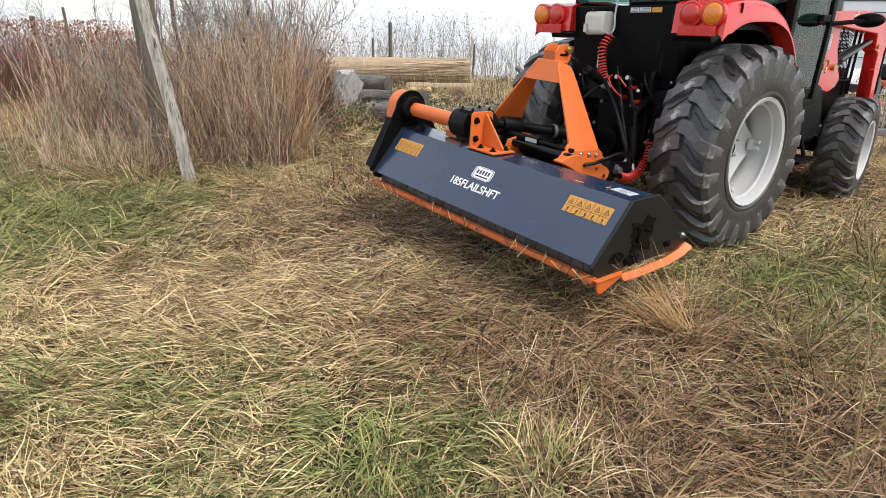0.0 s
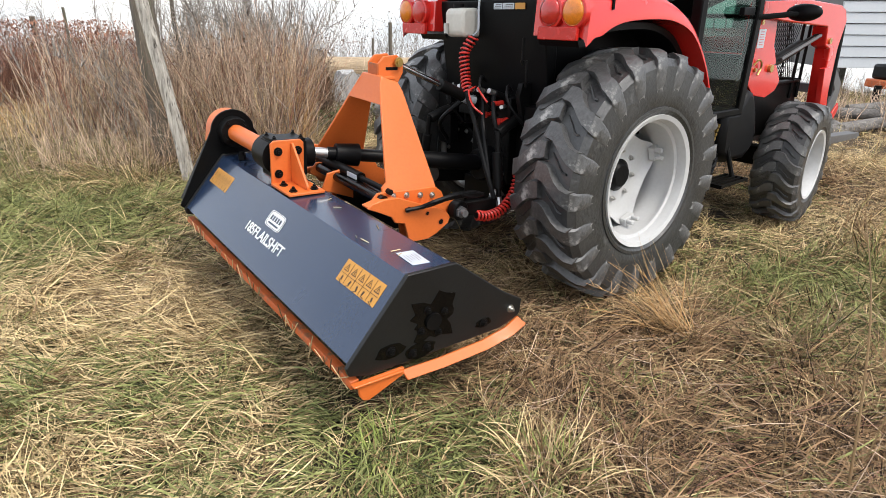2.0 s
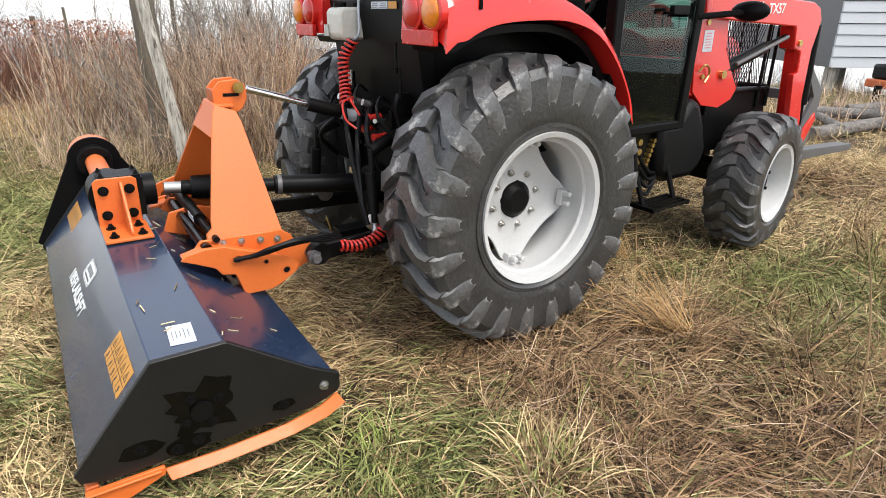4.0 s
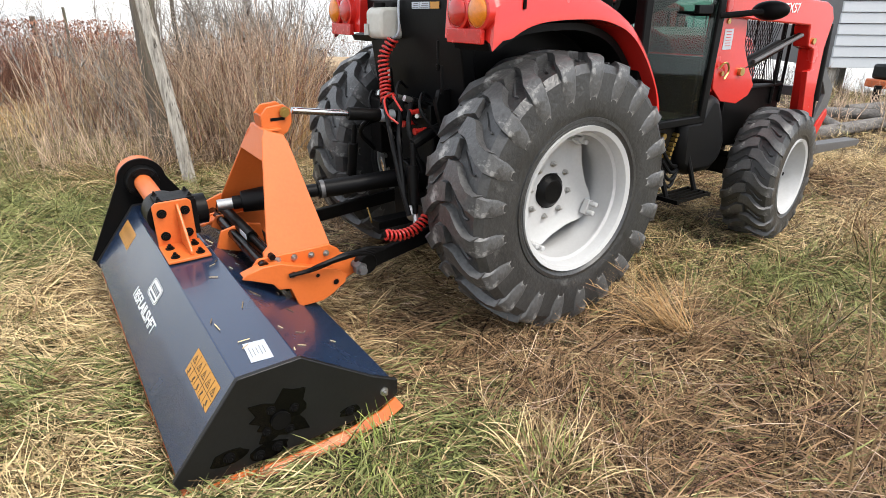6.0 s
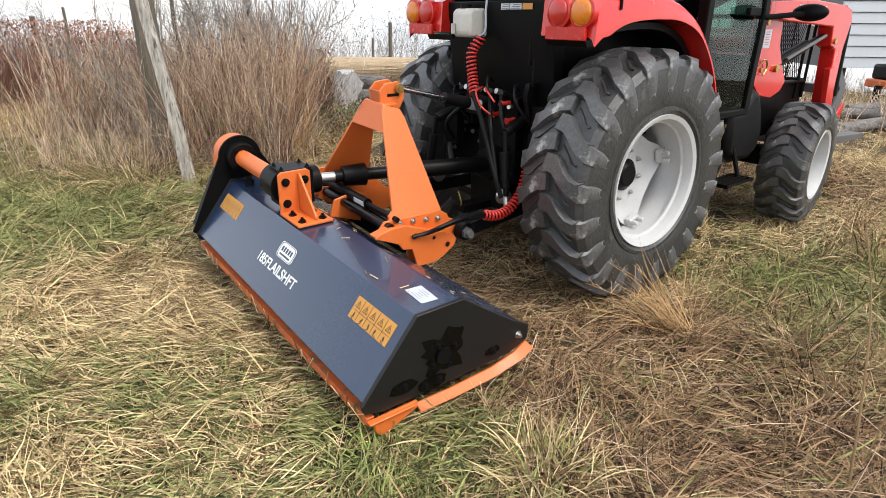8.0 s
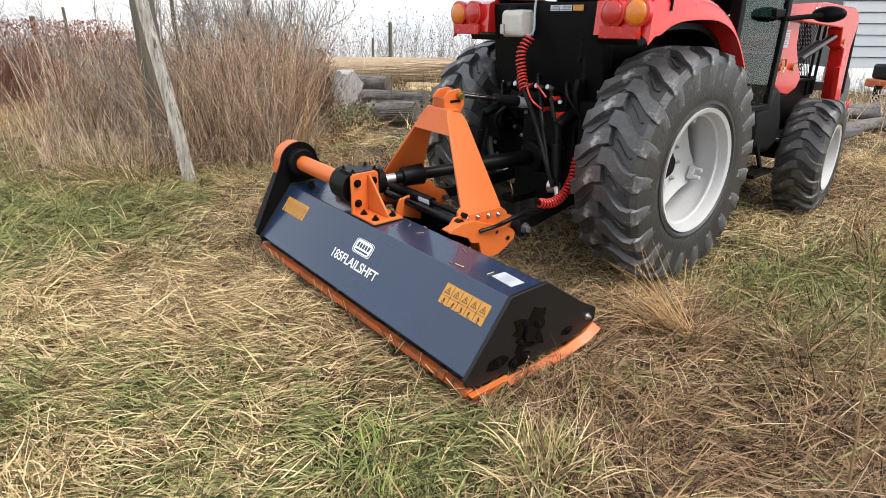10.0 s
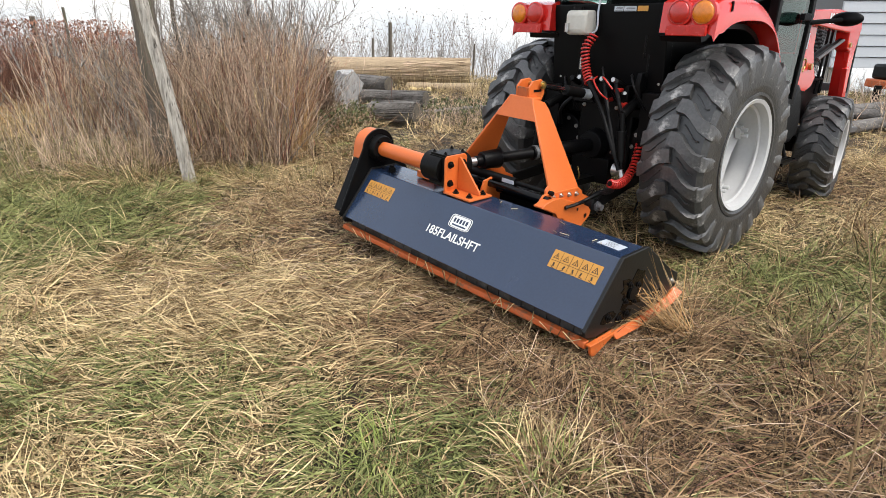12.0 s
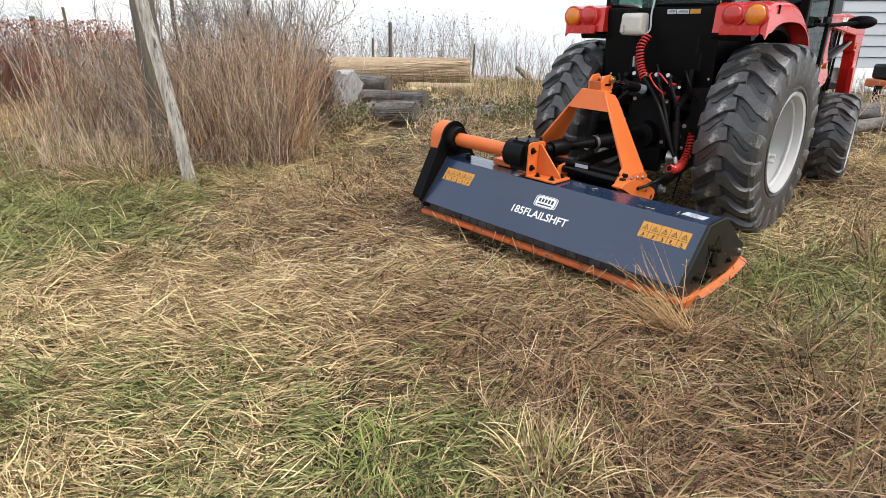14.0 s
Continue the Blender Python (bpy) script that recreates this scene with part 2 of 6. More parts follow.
# ---- flail mower, in metres from the tractor's rear axle; its own origin lies at x = -1.4 ----
MX = 1.4
FRAME_Y = 0.048
SLOPE = Vector((-0.213, 0, -0.270)).normalized()
PANEL = Matrix(((0, 0.619, -0.785, -1.56), (-1, 0, 0, 0), (0, 0.785, 0.619, 0.469), (0, 0, 0, 1)))


def on_panel(y, s, lift=0.0):
    """A place on the rear panel: y across, s metres down the slope from the ridge; letters' x runs to -y."""
    return PANEL @ Matrix.Translation((-y, -s, lift))


def mpart(name, bm, mat, parent, label="", bevel=0.0):
    bmesh.ops.translate(bm, verts=bm.verts, vec=(MX, 0, 0))
    return part(name, bm, mat, parent, label, bevel)


def bolt_heads(bm, places, axis, r=0.012, h=0.010):
    for p in places:
        p = Vector(p)
        rod(bm, p, p + Vector(axis) * h, r, seg=6)
        rod(bm, p, p + Vector(axis) * h * 0.3, r * 1.45, seg=14)
        rod(bm, p, p + Vector(axis) * h * 1.7, r * 0.55, seg=8)


def bolt_set(places, axis, mat, parent, r=0.012, h=0.010, name="bolt", shift=0.0):
    """Single bolts on one shared mesh."""
    bm = fresh()
    bolt_heads(bm, [(0, 0, 0)], axis, r, h)
    first = part(name, bm, M[mat], parent)
    for k, q in enumerate(places):
        ob = first if k == 0 else new(name, first.data)
        ob.parent, ob.location = parent, Vector(q) + Vector((shift, 0, 0))


def build_mower():
    mower = thing("flail_mower", "dark blue-grey flail mower with orange hitch frame behind the tractor", "flail mower")
    yr, yl = -0.962, 0.832
    # bent housing sheet
    outer = [(-1.773, 0.199), (-1.56, 0.469), (-1.365, 0.472), (-1.12, 0.302), (-1.03, 0.252)]
    inner = [(-1.035, 0.244), (-1.123, 0.293), (-1.368, 0.463), (-1.556, 0.460), (-1.765, 0.196)]
    bm = fresh()
    plate(bm, outer + inner, yr, yl)
    mpart("housing", bm, M["navy"], mower, "dark blue-grey bent sheet housing, dusty", 0.003)
    end = [(-1.785, 0.195), (-1.775, 0.165), (-1.70, 0.145), (-1.12, 0.155), (-1.03, 0.185), (-1.018, 0.20), (-1.018, 0.255),
           (-1.115, 0.308), (-1.36, 0.479), (-1.562, 0.477)]
    bm = fresh()
    plate(bm, end, yr - 0.018, yr)
    mpart("end_plate", bm, M["end_paint"], mower, "flat black end plate", 0.003)
    bm = fresh()
    plate(bm, end, yl, yl + 0.014)
    mpart("end_plate", bm, M["end_paint"], mower, "flat black end plate", 0.003)
    # belt cover with a round head
    head = [(-1.49 + 0.118 * math.cos(a), 0.595 + 0.118 * math.sin(a)) for a in [radians(175 - 10 * k) for k in range(18)]]
    foot = [(-1.22, 0.37), (-1.13, 0.20), (-1.20, 0.16), (-1.74, 0.16), (-1.80, 0.21)]
    bm = fresh()
    plate(bm, head + foot, yl + 0.016, yl + 0.030)
    mpart("belt_guard_plate", bm, M["black_paint"], mower, "black belt guard plate", 0.003)
    s = 0.93
    bm = fresh()
    plate(bm, [(-1.49 + (x + 1.49) * s, 0.595 + (z - 0.595) * s) for x, z in head] + [(-1.36, 0.53), (-1.61, 0.53)], yl + 0.031, yl + 0.135)
    mpart("belt_cover_head", bm, M["orange"], mower, "rounded orange belt cover head", 0.006)
    bm = fresh()
    plate(bm, [(-1.61, 0.528), (-1.36, 0.528), (-1.24, 0.36), (-1.16, 0.21), (-1.22, 0.18), (-1.72, 0.18), (-1.77, 0.22)], yl + 0.031, yl + 0.13)
    mpart("belt_cover", bm, M["black_paint"], mower, "black belt cover", 0.006)
    bm = fresh()
    rod(bm, (-1.49, yl - 0.035, 0.595), (-1.49, yl + 0.016, 0.595), 0.078, 0.085, 24)
    flange = mpart("bearing_flange", bm, M["black"], mower, "", 0.002)
    bolt_set([(-1.49 + 0.062 * math.cos(a), yl - 0.035, 0.595 + 0.062 * math.sin(a)) for a in [k * math.pi / 2 + 0.6 for k in range(4)]], (0, -1, 0), "black", flange, shift=MX)
    bm = fresh()
    rod(bm, (-1.49, 0.345, 0.595), (-1.49, yl - 0.03, 0.595), 0.045, seg=28)
    rod(bm, (-1.49, 0.345, 0.595), (-1.49, 0.367, 0.595), 0.066, seg=28)
    mpart("drive_tube", bm, M["orange"], mower, "orange drive shaft tube", 0.003)
    bm = fresh()
    block(bm, (-1.45, 0.36, 0.4755), (-1.37, 0.52, 0.515))
    mpart("stop_bracket", bm, M["orange"], mower, "", 0.004)
    # gearbox
    bm = fresh()
    bar(bm, (0.17, 0.13, 0.165), Matrix.Translation((-1.455, 0.240, 0.588)))
    rod(bm, (-1.49, 0.205, 0.595), (-1.49, 0.345, 0.595), 0.086, seg=28)
    rod(bm, (-1.38, 0.25, 0.595), (-1.32, 0.25, 0.595), 0.070, seg=24)
    for a in range(6):
        f = a * math.pi / 3
        rod(bm, (-1.49 + 0.070 * math.cos(f), 0.337, 0.595 + 0.070 * math.sin(f)), (-1.49 + 0.070 * math.cos(f), 0.357, 0.595 + 0.070 * math.sin(f)), 0.010, seg=6)
    block(bm, (-1.535, 0.177, 0.668), (-1.375, 0.300, 0.682))
    bolt_heads(bm, [(-1.52, 0.195, 0.682), (-1.39, 0.195, 0.682), (-1.52, 0.285, 0.682), (-1.39, 0.285, 0.682)], (0, 0, 1), 0.009)
    mpart("gearbox", bm, M["black"], mower, "black cast gearbox", 0.008)
    # gearbox bracket: face plate, foot and gusset
    bk = thing_part("gearbox_bracket", mower)
    bm = fresh()
    plate(bm, [(-1.557, 0.476), (-1.395, 0.476), (-1.395, 0.67), (-1.412, 0.684), (-1.54, 0.684), (-1.557, 0.67)], 0.152, 0.164)
    block(bm, (-1.558, -0.045, 0.4755), (-1.385, 0.164, 0.488))
    g = [bm.verts.new(p) for x in (-1.462, -1.450) for p in ((x, 0.152, 0.488), (x, 0.152, 0.670), (x, 0.135, 0.670), (x, -0.020, 0.505), (x, -0.020, 0.488))]
    bm.faces.new(g[:5])
    bm.faces.new(g[5:][::-1])
    for i in range(5):
        bm.faces.new((g[i], g[5 + i], g[5 + (i + 1) % 5], g[(i + 1) % 5]))
    mpart("bracket", bm, M["orange"], bk, "", 0.003)
    bolt_set([(x, 0.152, z) for x in (-1.522, -1.426) for z in (0.530, 0.634)], (0, -1, 0), "black", bk, 0.014, 0.014, shift=MX)
    bolt_set([(x, y, 0.488) for x in (-1.522, -1.420) for y in (-0.005, 0.10)], (0, 0, 1), "black", bk, 0.013, 0.013, shift=MX)
    # hitch frame, its middle a little to the left of the housing's
    for sgn in (-1, 1):
        bm = fresh()
        outline = [(-1.238, 0.345, 0.490), (-0.940, 0.345, 0.490), (-0.950, 0.335, 0.530), (-1.012, 0.136, 0.925), (-1.022, 0.110, 0.960), (-1.094, 0.084, 0.982), (-1.112, 0.098, 0.955), (-1.214, 0.330, 0.596), (-1.216, 0.340, 0.565), (-1.238, 0.342, 0.545)]
        a = [bm.verts.new((x, FRAME_Y + sgn * y, z)) for x, y, z in outline]
        b = [bm.verts.new((x, FRAME_Y + sgn * (y - 0.014), z)) for x, y, z in outline]
        n = len(a)
        bm.faces.new(a)
        bm.faces.new(b[::-1])
        for i in range(n):
            bm.faces.new((a[i], b[i], b[(i + 1) % n], a[(i + 1) % n]))
        mpart("frame_leg", bm, M["orange"], mower, "orange plate leg of the hitch frame", 0.003)
    bm = fresh()
    q = [(-1.098, FRAME_Y + 0.084, 0.984), (-1.098, FRAME_Y - 0.082, 0.984), (-1.140, FRAME_Y - 0.150, 0.868), (-1.140, FRAME_Y + 0.150, 0.868)]
    a = [bm.verts.new(p) for p in q]
    b = [bm.verts.new((x + 0.014, y, z + 0.003)) for x, y, z in q]
    bm.faces.new(a)
    bm.faces.new(b[::-1])
    for i in range(4):
        bm.faces.new((a[i], b[i], b[(i + 1) % 4], a[(i + 1) % 4]))
    block(bm, (-1.096, FRAME_Y - 0.084, 0.970), (-1.020, FRAME_Y + 0.084, 0.982))
    mpart("frame_crown", bm, M["orange"], mower, "orange crown plate of the hitch frame", 0.003)
    for y in (FRAME_Y - 0.048, FRAME_Y + 0.036):
        bm = fresh()
        plate(bm, [(-1.090, 0.975), (-1.092, 1.035), (-1.062, 1.068), (-0.992, 1.075), (-0.958, 1.050), (-0.956, 0.995), (-0.978, 0.955), (-1.012, 0.935)], y, y + 0.012)
        mpart("clevis_plate", bm, M["orange"], mower, "", 0.003)
    bm = fresh()
    block(bm, (-1.092, FRAME_Y - 0.036, 0.975), (-1.080, FRAME_Y + 0.036, 1.035))
    mpart("clevis_back", bm, M["orange_worn"], mower, "", 0.002)
    bm = fresh()
    block(bm, (-1.052, FRAME_Y - 0.0498, 1.008), (-0.988, FRAME_Y - 0.0475, 1.021))
    mpart("slot", bm, M["black"], mower)
    bm = fresh()
    rod(bm, (-0.992, FRAME_Y - 0.075, 1.044), (-0.992, FRAME_Y + 0.075, 1.044), 0.012, seg=14)
    rod(bm, (-0.992, FRAME_Y - 0.068, 1.044), (-0.992, FRAME_Y - 0.056, 1.044), 0.022, seg=18)
    mpart("hitch_pin", bm, M["brass"], mower, "yellow zinc hitch pin")
    for sgn in (1, -1):
        inner = [(-1.300, 0.478), (-1.290, 0.50), (-1.265, 0.528), (-1.02, 0.520), (-0.955, 0.520), (-0.915, 0.492), (-0.905, 0.470), (-0.835, 0.440), (-0.812, 0.405), (-0.830, 0.360),
                 (-0.89, 0.335), (-0.945, 0.325), (-1.02, 0.300), (-1.135, 0.300), (-1.155, 0.40), (-1.235, 0.435)]
        outer = [(-1.354, 0.488), (-1.335, 0.506), (-1.270, 0.520), (-1.200, 0.518), (-1.130, 0.492), (-0.985, 0.440), (-0.935, 0.418), (-0.912, 0.392), (-0.920, 0.360),
                 (-0.985, 0.318), (-1.03, 0.300), (-1.135, 0.300), (-1.155, 0.365), (-1.165, 0.395), (-1.215, 0.405), (-1.235, 0.435), (-1.31, 0.470)]
        for y, o in ((-0.372, outer), (-0.302, inner)):
            bm = fresh()
            plate(bm, o, sgn * y, sgn * (y + 0.012))
            mpart("lower_hitch_plate", bm, M["orange"], mower, "orange lower hitch plate with punched holes", 0.003)
        bm = fresh()
        plate(bm, [(-1.345, 0.490), (-1.270, 0.510), (-1.200, 0.508), (-1.130, 0.482), (-0.985, 0.430), (-0.985, 0.420), (-1.130, 0.470), (-1.200, 0.496), (-1.270, 0.498), (-1.340, 0.480)], sgn * -0.3605, sgn * -0.302)
        mpart("hitch_web", bm, M["orange"], mower, "", 0.002)
        bolt_set([(x, sgn * -0.302, z) for x, z in ((-1.185, 0.506), (-1.115, 0.500), (-1.040, 0.492), (-0.972, 0.484))], (0, -sgn, 0), "steel", mower, 0.010, 0.010, shift=MX)
        bm = fresh()
        rod(bm, (-0.842, sgn * -0.40, 0.400), (-0.842, sgn * -0.26, 0.400), 0.018)
        rod(bm, (-0.842, sgn * -0.375, 0.400), (-0.842, sgn * -0.345, 0.400), 0.030, seg=6)
        mpart("lower_pin", bm, M["grey_steel"], mower, "grey steel lower hitch pin")
        for x, z, r in ((-1.150, 0.458, 0.017), (-1.045, 0.425, 0.012), (-0.965, 0.373, 0.018)):
            bm = fresh()
            spun(bm, [(r * 0.72, -0.001), (r, -0.001), (r, 0.002), (r * 0.72, 0.002)], 16)
            bmesh.ops.translate(bm, verts=bm.verts, vec=(x, sgn * -0.3735, z))
            mpart("hole_rim", bm, M["orange_worn"], mower)
            bm = fresh()
            rod(bm, (x, sgn * -0.3735, z), (x, sgn * -0.371, z), r * 0.74, seg=14)
            mpart("hole", bm, M["black"], mower)
    # side shift rails and ram between the legs
    for x, z, r in ((-1.25, 0.50, 0.022), (-1.17, 0.46, 0.030)):
        bm = fresh()
        rod(bm, (x, -0.33, z), (x, 0.60, z), r, seg=16)
        mpart("shift_rail", bm, M["oily"], mower, "glossy black side shift rail")
    bm = fresh()
    rod(bm, (-1.21, -0.06, 0.53), (-1.21, 0.42, 0.53), 0.026, seg=16)
    rod(bm, (-1.21, -0.32, 0.53), (-1.21, -0.06, 0.53), 0.013, seg=12)
    mpart("shift_ram", bm, M["black"], mower, "black side shift ram")
    bm = fresh()
    bar(bm, (0.002, 0.09, 0.022), Matrix.Translation((-1.236, -0.02, 0.535)))
    mpart("ram_label", bm, M["white_label"], mower)
    bm = fresh()
    block(bm, (-1.16, -0.285, 0.34), (-1.07, 0.285, 0.43))
    mpart("cross_beam", bm, M["black_paint"], mower, "", 0.006)
    for y, o in ((0.44, [(-1.33, 0.477), (-1.10, 0.477), (-1.12, 0.57), (-1.20, 0.585), (-1.30, 0.55)]), (0.10, [(-1.33, 0.44), (-1.10, 0.36), (-1.12, 0.52), (-1.20, 0.54), (-1.30, 0.52)])):
        bm = fresh()
        plate(bm, o, y, y + 0.013)
        mpart("rail_bracket", bm, M["orange"], mower, "", 0.003)
    # rear rail, flap and skids
    bm = fresh()
    plate(bm, [(-1.770, 0.116), (-1.765, 0.138), (-1.735, 0.141), (-1.735, 0.110), (-1.763, 0.106)], yr - 0.012, yl + 0.03)
    mpart("rear_rail", bm, M["orange_worn"], mower, "scraped orange rear rail", 0.003)
    for k in range(24):
        y = yr + 0.005 + k * 0.0745
        bm = fresh()
        bar(bm, (0.008, 0.070, 0.10), Matrix.Translation((-1.718, y + 0.036, 0.140)) @ pose(0, 0, 0, 0, random.uniform(-5, 8), 0))
        mpart("flap", bm, M["rubber"], mower, "black rubber flap")
    bm = fresh()
    plate(bm, [(-1.750, 0.138), (-1.742, 0.085), (-1.728, 0.064), (-1.705, 0.058), (-1.57, 0.112), (-1.57, 0.140)], yr - 0.032, yr - 0.0185)
    plate(bm, [(-1.77, 0.130), (-1.58, 0.130), (-1.58, 0.138), (-1.77, 0.138)], yr - 0.045, yr - 0.0185)
    mpart("skid_heel", bm, M["orange"], mower, "", 0.003)
    bm = fresh()
    path = [(-1.56, 0.092), (-1.40, 0.092), (-1.20, 0.104), (-1.08, 0.130), (-1.02, 0.166)]
    n = len(path)
    lo = [bm.verts.new((x, yr - 0.045 - 0.004 * i, z)) for i, (x, z) in enumerate(path)]
    up = [bm.verts.new((x - 0.01, yr - 0.020, z + 0.030 - 0.003 * i)) for i, (x, z) in enumerate(path)]
    lo2 = [bm.verts.new((x, yr - 0.035 - 0.004 * i, z - 0.004)) for i, (x, z) in enumerate(path)]
    up2 = [bm.verts.new((x - 0.01, yr - 0.010, z + 0.026 - 0.003 * i)) for i, (x, z) in enumerate(path)]
    for i in range(n - 1):
        for p, q in ((lo, up), (up2, lo2), (up, up2), (lo2, lo)):
            bm.faces.new((p[i], p[i + 1], q[i + 1], q[i]))
    bm.faces.new((lo[0], up[0], up2[0], lo2[0]))
    bm.faces.new((lo[-1], lo2[-1], up2[-1], up[-1]))
    mpart("skid_shoe", bm, M["orange"], mower, "orange skid shoe", 0.002)
    # greasy bearing patch on the end plate
    rnd = random.Random(5)
    bm = fresh()
    blob = []
    for k in range(22):
        a = 2 * math.pi * k / 22
        r = 0.085 * (1 + rnd.uniform(-0.28, 0.32)) * (1.25 if abs(math.sin(a)) > 0.75 else 0.9)
        blob.append((-1.45 + r * math.cos(a) * 1.05, 0.285 + r * math.sin(a) * 0.8))
    plate(bm, blob, yr - 0.0205, yr - 0.018)
    mpart("grease_patch", bm, M["oily"], mower, "greasy black bearing patch")
    for cx, cz, w in ((-1.62, 0.212, 0.06), (-1.50, 0.178, 0.07), (-1.21, 0.205, 0.04)):
        bm = fresh()
        plate(bm, [(cx + w * math.cos(a) * rnd.uniform(0.8, 1.1), cz + 0.45 * w * math.sin(a)) for a in [k * math.pi / 7 for k in range(14)]], yr - 0.0205, yr - 0.018)
        mpart("grease_patch", bm, M["oily"], mower, "greasy black patch")
    bm = fresh()
    rod(bm, (-1.45, yr - 0.03, 0.28), (-1.45, yr - 0.018, 0.28), 0.032, seg=20)
    mpart("bearing_boss", bm, M["black"], mower)
    bolt_set([(-1.45 + 0.055 * math.cos(a), yr - 0.019, 0.28 + 0.055 * math.sin(a)) for a in [k * math.pi / 2 + 0.5 for k in range(4)]], (0, -1, 0), "black", mower, 0.011, shift=MX)
    bolt_set([(-1.62, yr - 0.019, 0.212), (-1.53, yr - 0.019, 0.175), (-1.47, yr - 0.019, 0.182), (-1.21, yr - 0.019, 0.205)], (0, -1, 0), "black", mower, 0.013, shift=MX)
    bm = fresh()
    bolt_heads(bm, [(-1.075, yr - 0.018, 0.228)], (0, -1, 0), 0.011, 0.012)
    mpart("end_bolt", bm, M["steel"], mower, "bright end bolt")
    # labels
    for y0, y1, s0, s1 in ((-0.655, -0.914, 0.060, 0.148), (0.785, 0.537, 0.064, 0.152)):
        lab = fresh()
        w, h = y0 - y1, s1 - s0
        bar(lab, (w, h, 0.001), on_panel((y0 + y1) / 2, (s0 + s1) / 2, 0.001))
        lb = mpart("warning_label", lab, M["yellow_label"], mower, "amber warning label with five pictograms")
        ink = fresh()
        for k in range(5):
            cx = y0 - (k + 0.5) * w / 5
            cut = on_panel(cx, s0 + 0.028, 0.0022)
            v = [ink.verts.new(cut @ Vector(p)) for p in ((-0.017, -0.014, 0), (0.017, -0.014, 0), (0, 0.016, 0))]
            i = [ink.verts.new(cut @ Vector(p)) for p in ((-0.012, -0.011, 0), (0.012, -0.011, 0), (0, 0.010, 0))]
            for a in range(3):
                ink.faces.new((v[a], v[(a + 1) % 3], i[(a + 1) % 3], i[a]))
            bar(ink, (0.003, 0.012, 0.0006), on_panel(cx, s0 + 0.031, 0.0022))
            bar(ink, (0.008, 0.017, 0.0006), on_panel(cx + rnd.uniform(-0.006, 0.006), s0 + 0.070, 0.0022) @ pose(0, 0, 0, 0, 0, rnd.uniform(-40, 40)))
            bar(ink, (0.022, 0.003, 0.0006), on_panel(cx, s0 + 0.084, 0.0022) @ pose(0, 0, 0, 0, 0, rnd.uniform(-30, 30)))
            if k:
                bar(ink, (0.0018, h * 0.94, 0.0006), on_panel(y0 - k * w / 5, (s0 + s1) / 2, 0.0022))
        bar(ink, (w * 0.97, 0.0018, 0.0006), on_panel((y0 + y1) / 2, s0 + 0.052, 0.0022))
        mpart("pictogram_print", ink, M["label_ink"], lb)
    bm = fresh()
    out = []
    for k in range(28):
        a = 2 * math.pi * k / 28
        out.append((0.078 * math.copysign(abs(math.cos(a)) ** 0.32, math.cos(a)), 0.038 * math.copysign(abs(math.sin(a)) ** 0.40, math.sin(a))))
    cen = on_panel(-0.057, 0.112, 0.0018)
    ring = []
    for f in (1.0, 0.93, 0.86, 0.0):
        ring.append([bm.verts.new(cen @ Vector((x * f, y * f, 0))) for x, y in out])
    for k in range(28):
        j = (k + 1) % 28
        bm.faces.new((ring[0][k], ring[0][j], ring[1][j], ring[1][k]))
    mpart("badge_edge", bm, M["white_ink"], mower)
    bm = fresh()
    v = [bm.verts.new(cen @ Vector((x * 0.86, y * 0.86, 0))) for x, y in out]
    bm.faces.new(v)
    badge = mpart("badge", bm, M["white_ink"], mower, "white rounded badge")
    bm = fresh()
    for k in range(5):
        bar(bm, (0.014, 0.024, 0.0008), on_panel(-0.057 + 0.044 - 0.022 * k, 0.106, 0.0026))
    bar(bm, (0.10, 0.008, 0.0008), on_panel(-0.057, 0.132, 0.0026))
    mpart("badge_bars", bm, M["navy"], badge)
    lettering("model_lettering", "185FLAILSHFT", 0.066, Matrix.Translation((MX, 0, 0)) @ on_panel(-0.048, 0.203, 0.0015), M["white_ink"], mower)
    bm = fresh()
    bar(bm, (0.070, 0.118, 0.001), Matrix.Translation((-1.457, -0.854, 0.4715)) @ pose(0, 0, 0, 0, 0.9, -4))
    lb = mpart("data_plate", bm, M["white_label"], mower, "white data plate, tinted with the sky's reflection")
    bm = fresh()
    for k in range(5):
        bar(bm, (0.0016, 0.06 - 0.012 * (k % 3), 0.0006), Matrix.Translation((-1.481 + 0.011 * k, -0.854, 0.4728)) @ pose(0, 0, 0, 0, 0.9, -4))
    mpart("data_lines", bm, M["grey_steel"], lb)
    for k in range(4):
        bm = fresh()
        pts = [(-1.17 + 0.03 * k, -0.38, 0.46), (-1.06, -0.405 - 0.006 * k, 0.475 + 0.006 * k), (-0.93, -0.41 - 0.006 * k, 0.50 + 0.012 * (k % 2)), (-0.82, -0.40, 0.505 - 0.008 * k), (-0.73, -0.385, 0.478)]
        pipe(bm, smooth_path(pts, 6), 0.009, 7)
        mpart("hose", bm, M["plastic"], mower, "black hydraulic hose")
    bm = fresh()
    for k in range(46):
        y, x = rnd.uniform(-0.9, 0.7), rnd.uniform(-1.55, -1.06)
        z = 0.4745 if x < -1.365 else 0.4745 - (x + 1.365) * 0.694
        ln = rnd.uniform(0.015, 0.05)
        bar(bm, (ln, 0.003, 0.002), Matrix.Translation((x, y, z)) @ pose(0, 0, 0, 0, 0 if x < -1.365 else 34.8, 0) @ pose(0, 0, 0, 0, 0, rnd.uniform(0, 180)))
    for k in range(34):
        y, ln = rnd.uniform(yr, yl), rnd.uniform(0.04, 0.12)
        bar(bm, (0.003, 0.003, ln), Matrix.Translation((-1.772, y, 0.125)) @ pose(0, 0, 0, rnd.uniform(-60, 60), rnd.uniform(-25, 15), 0))
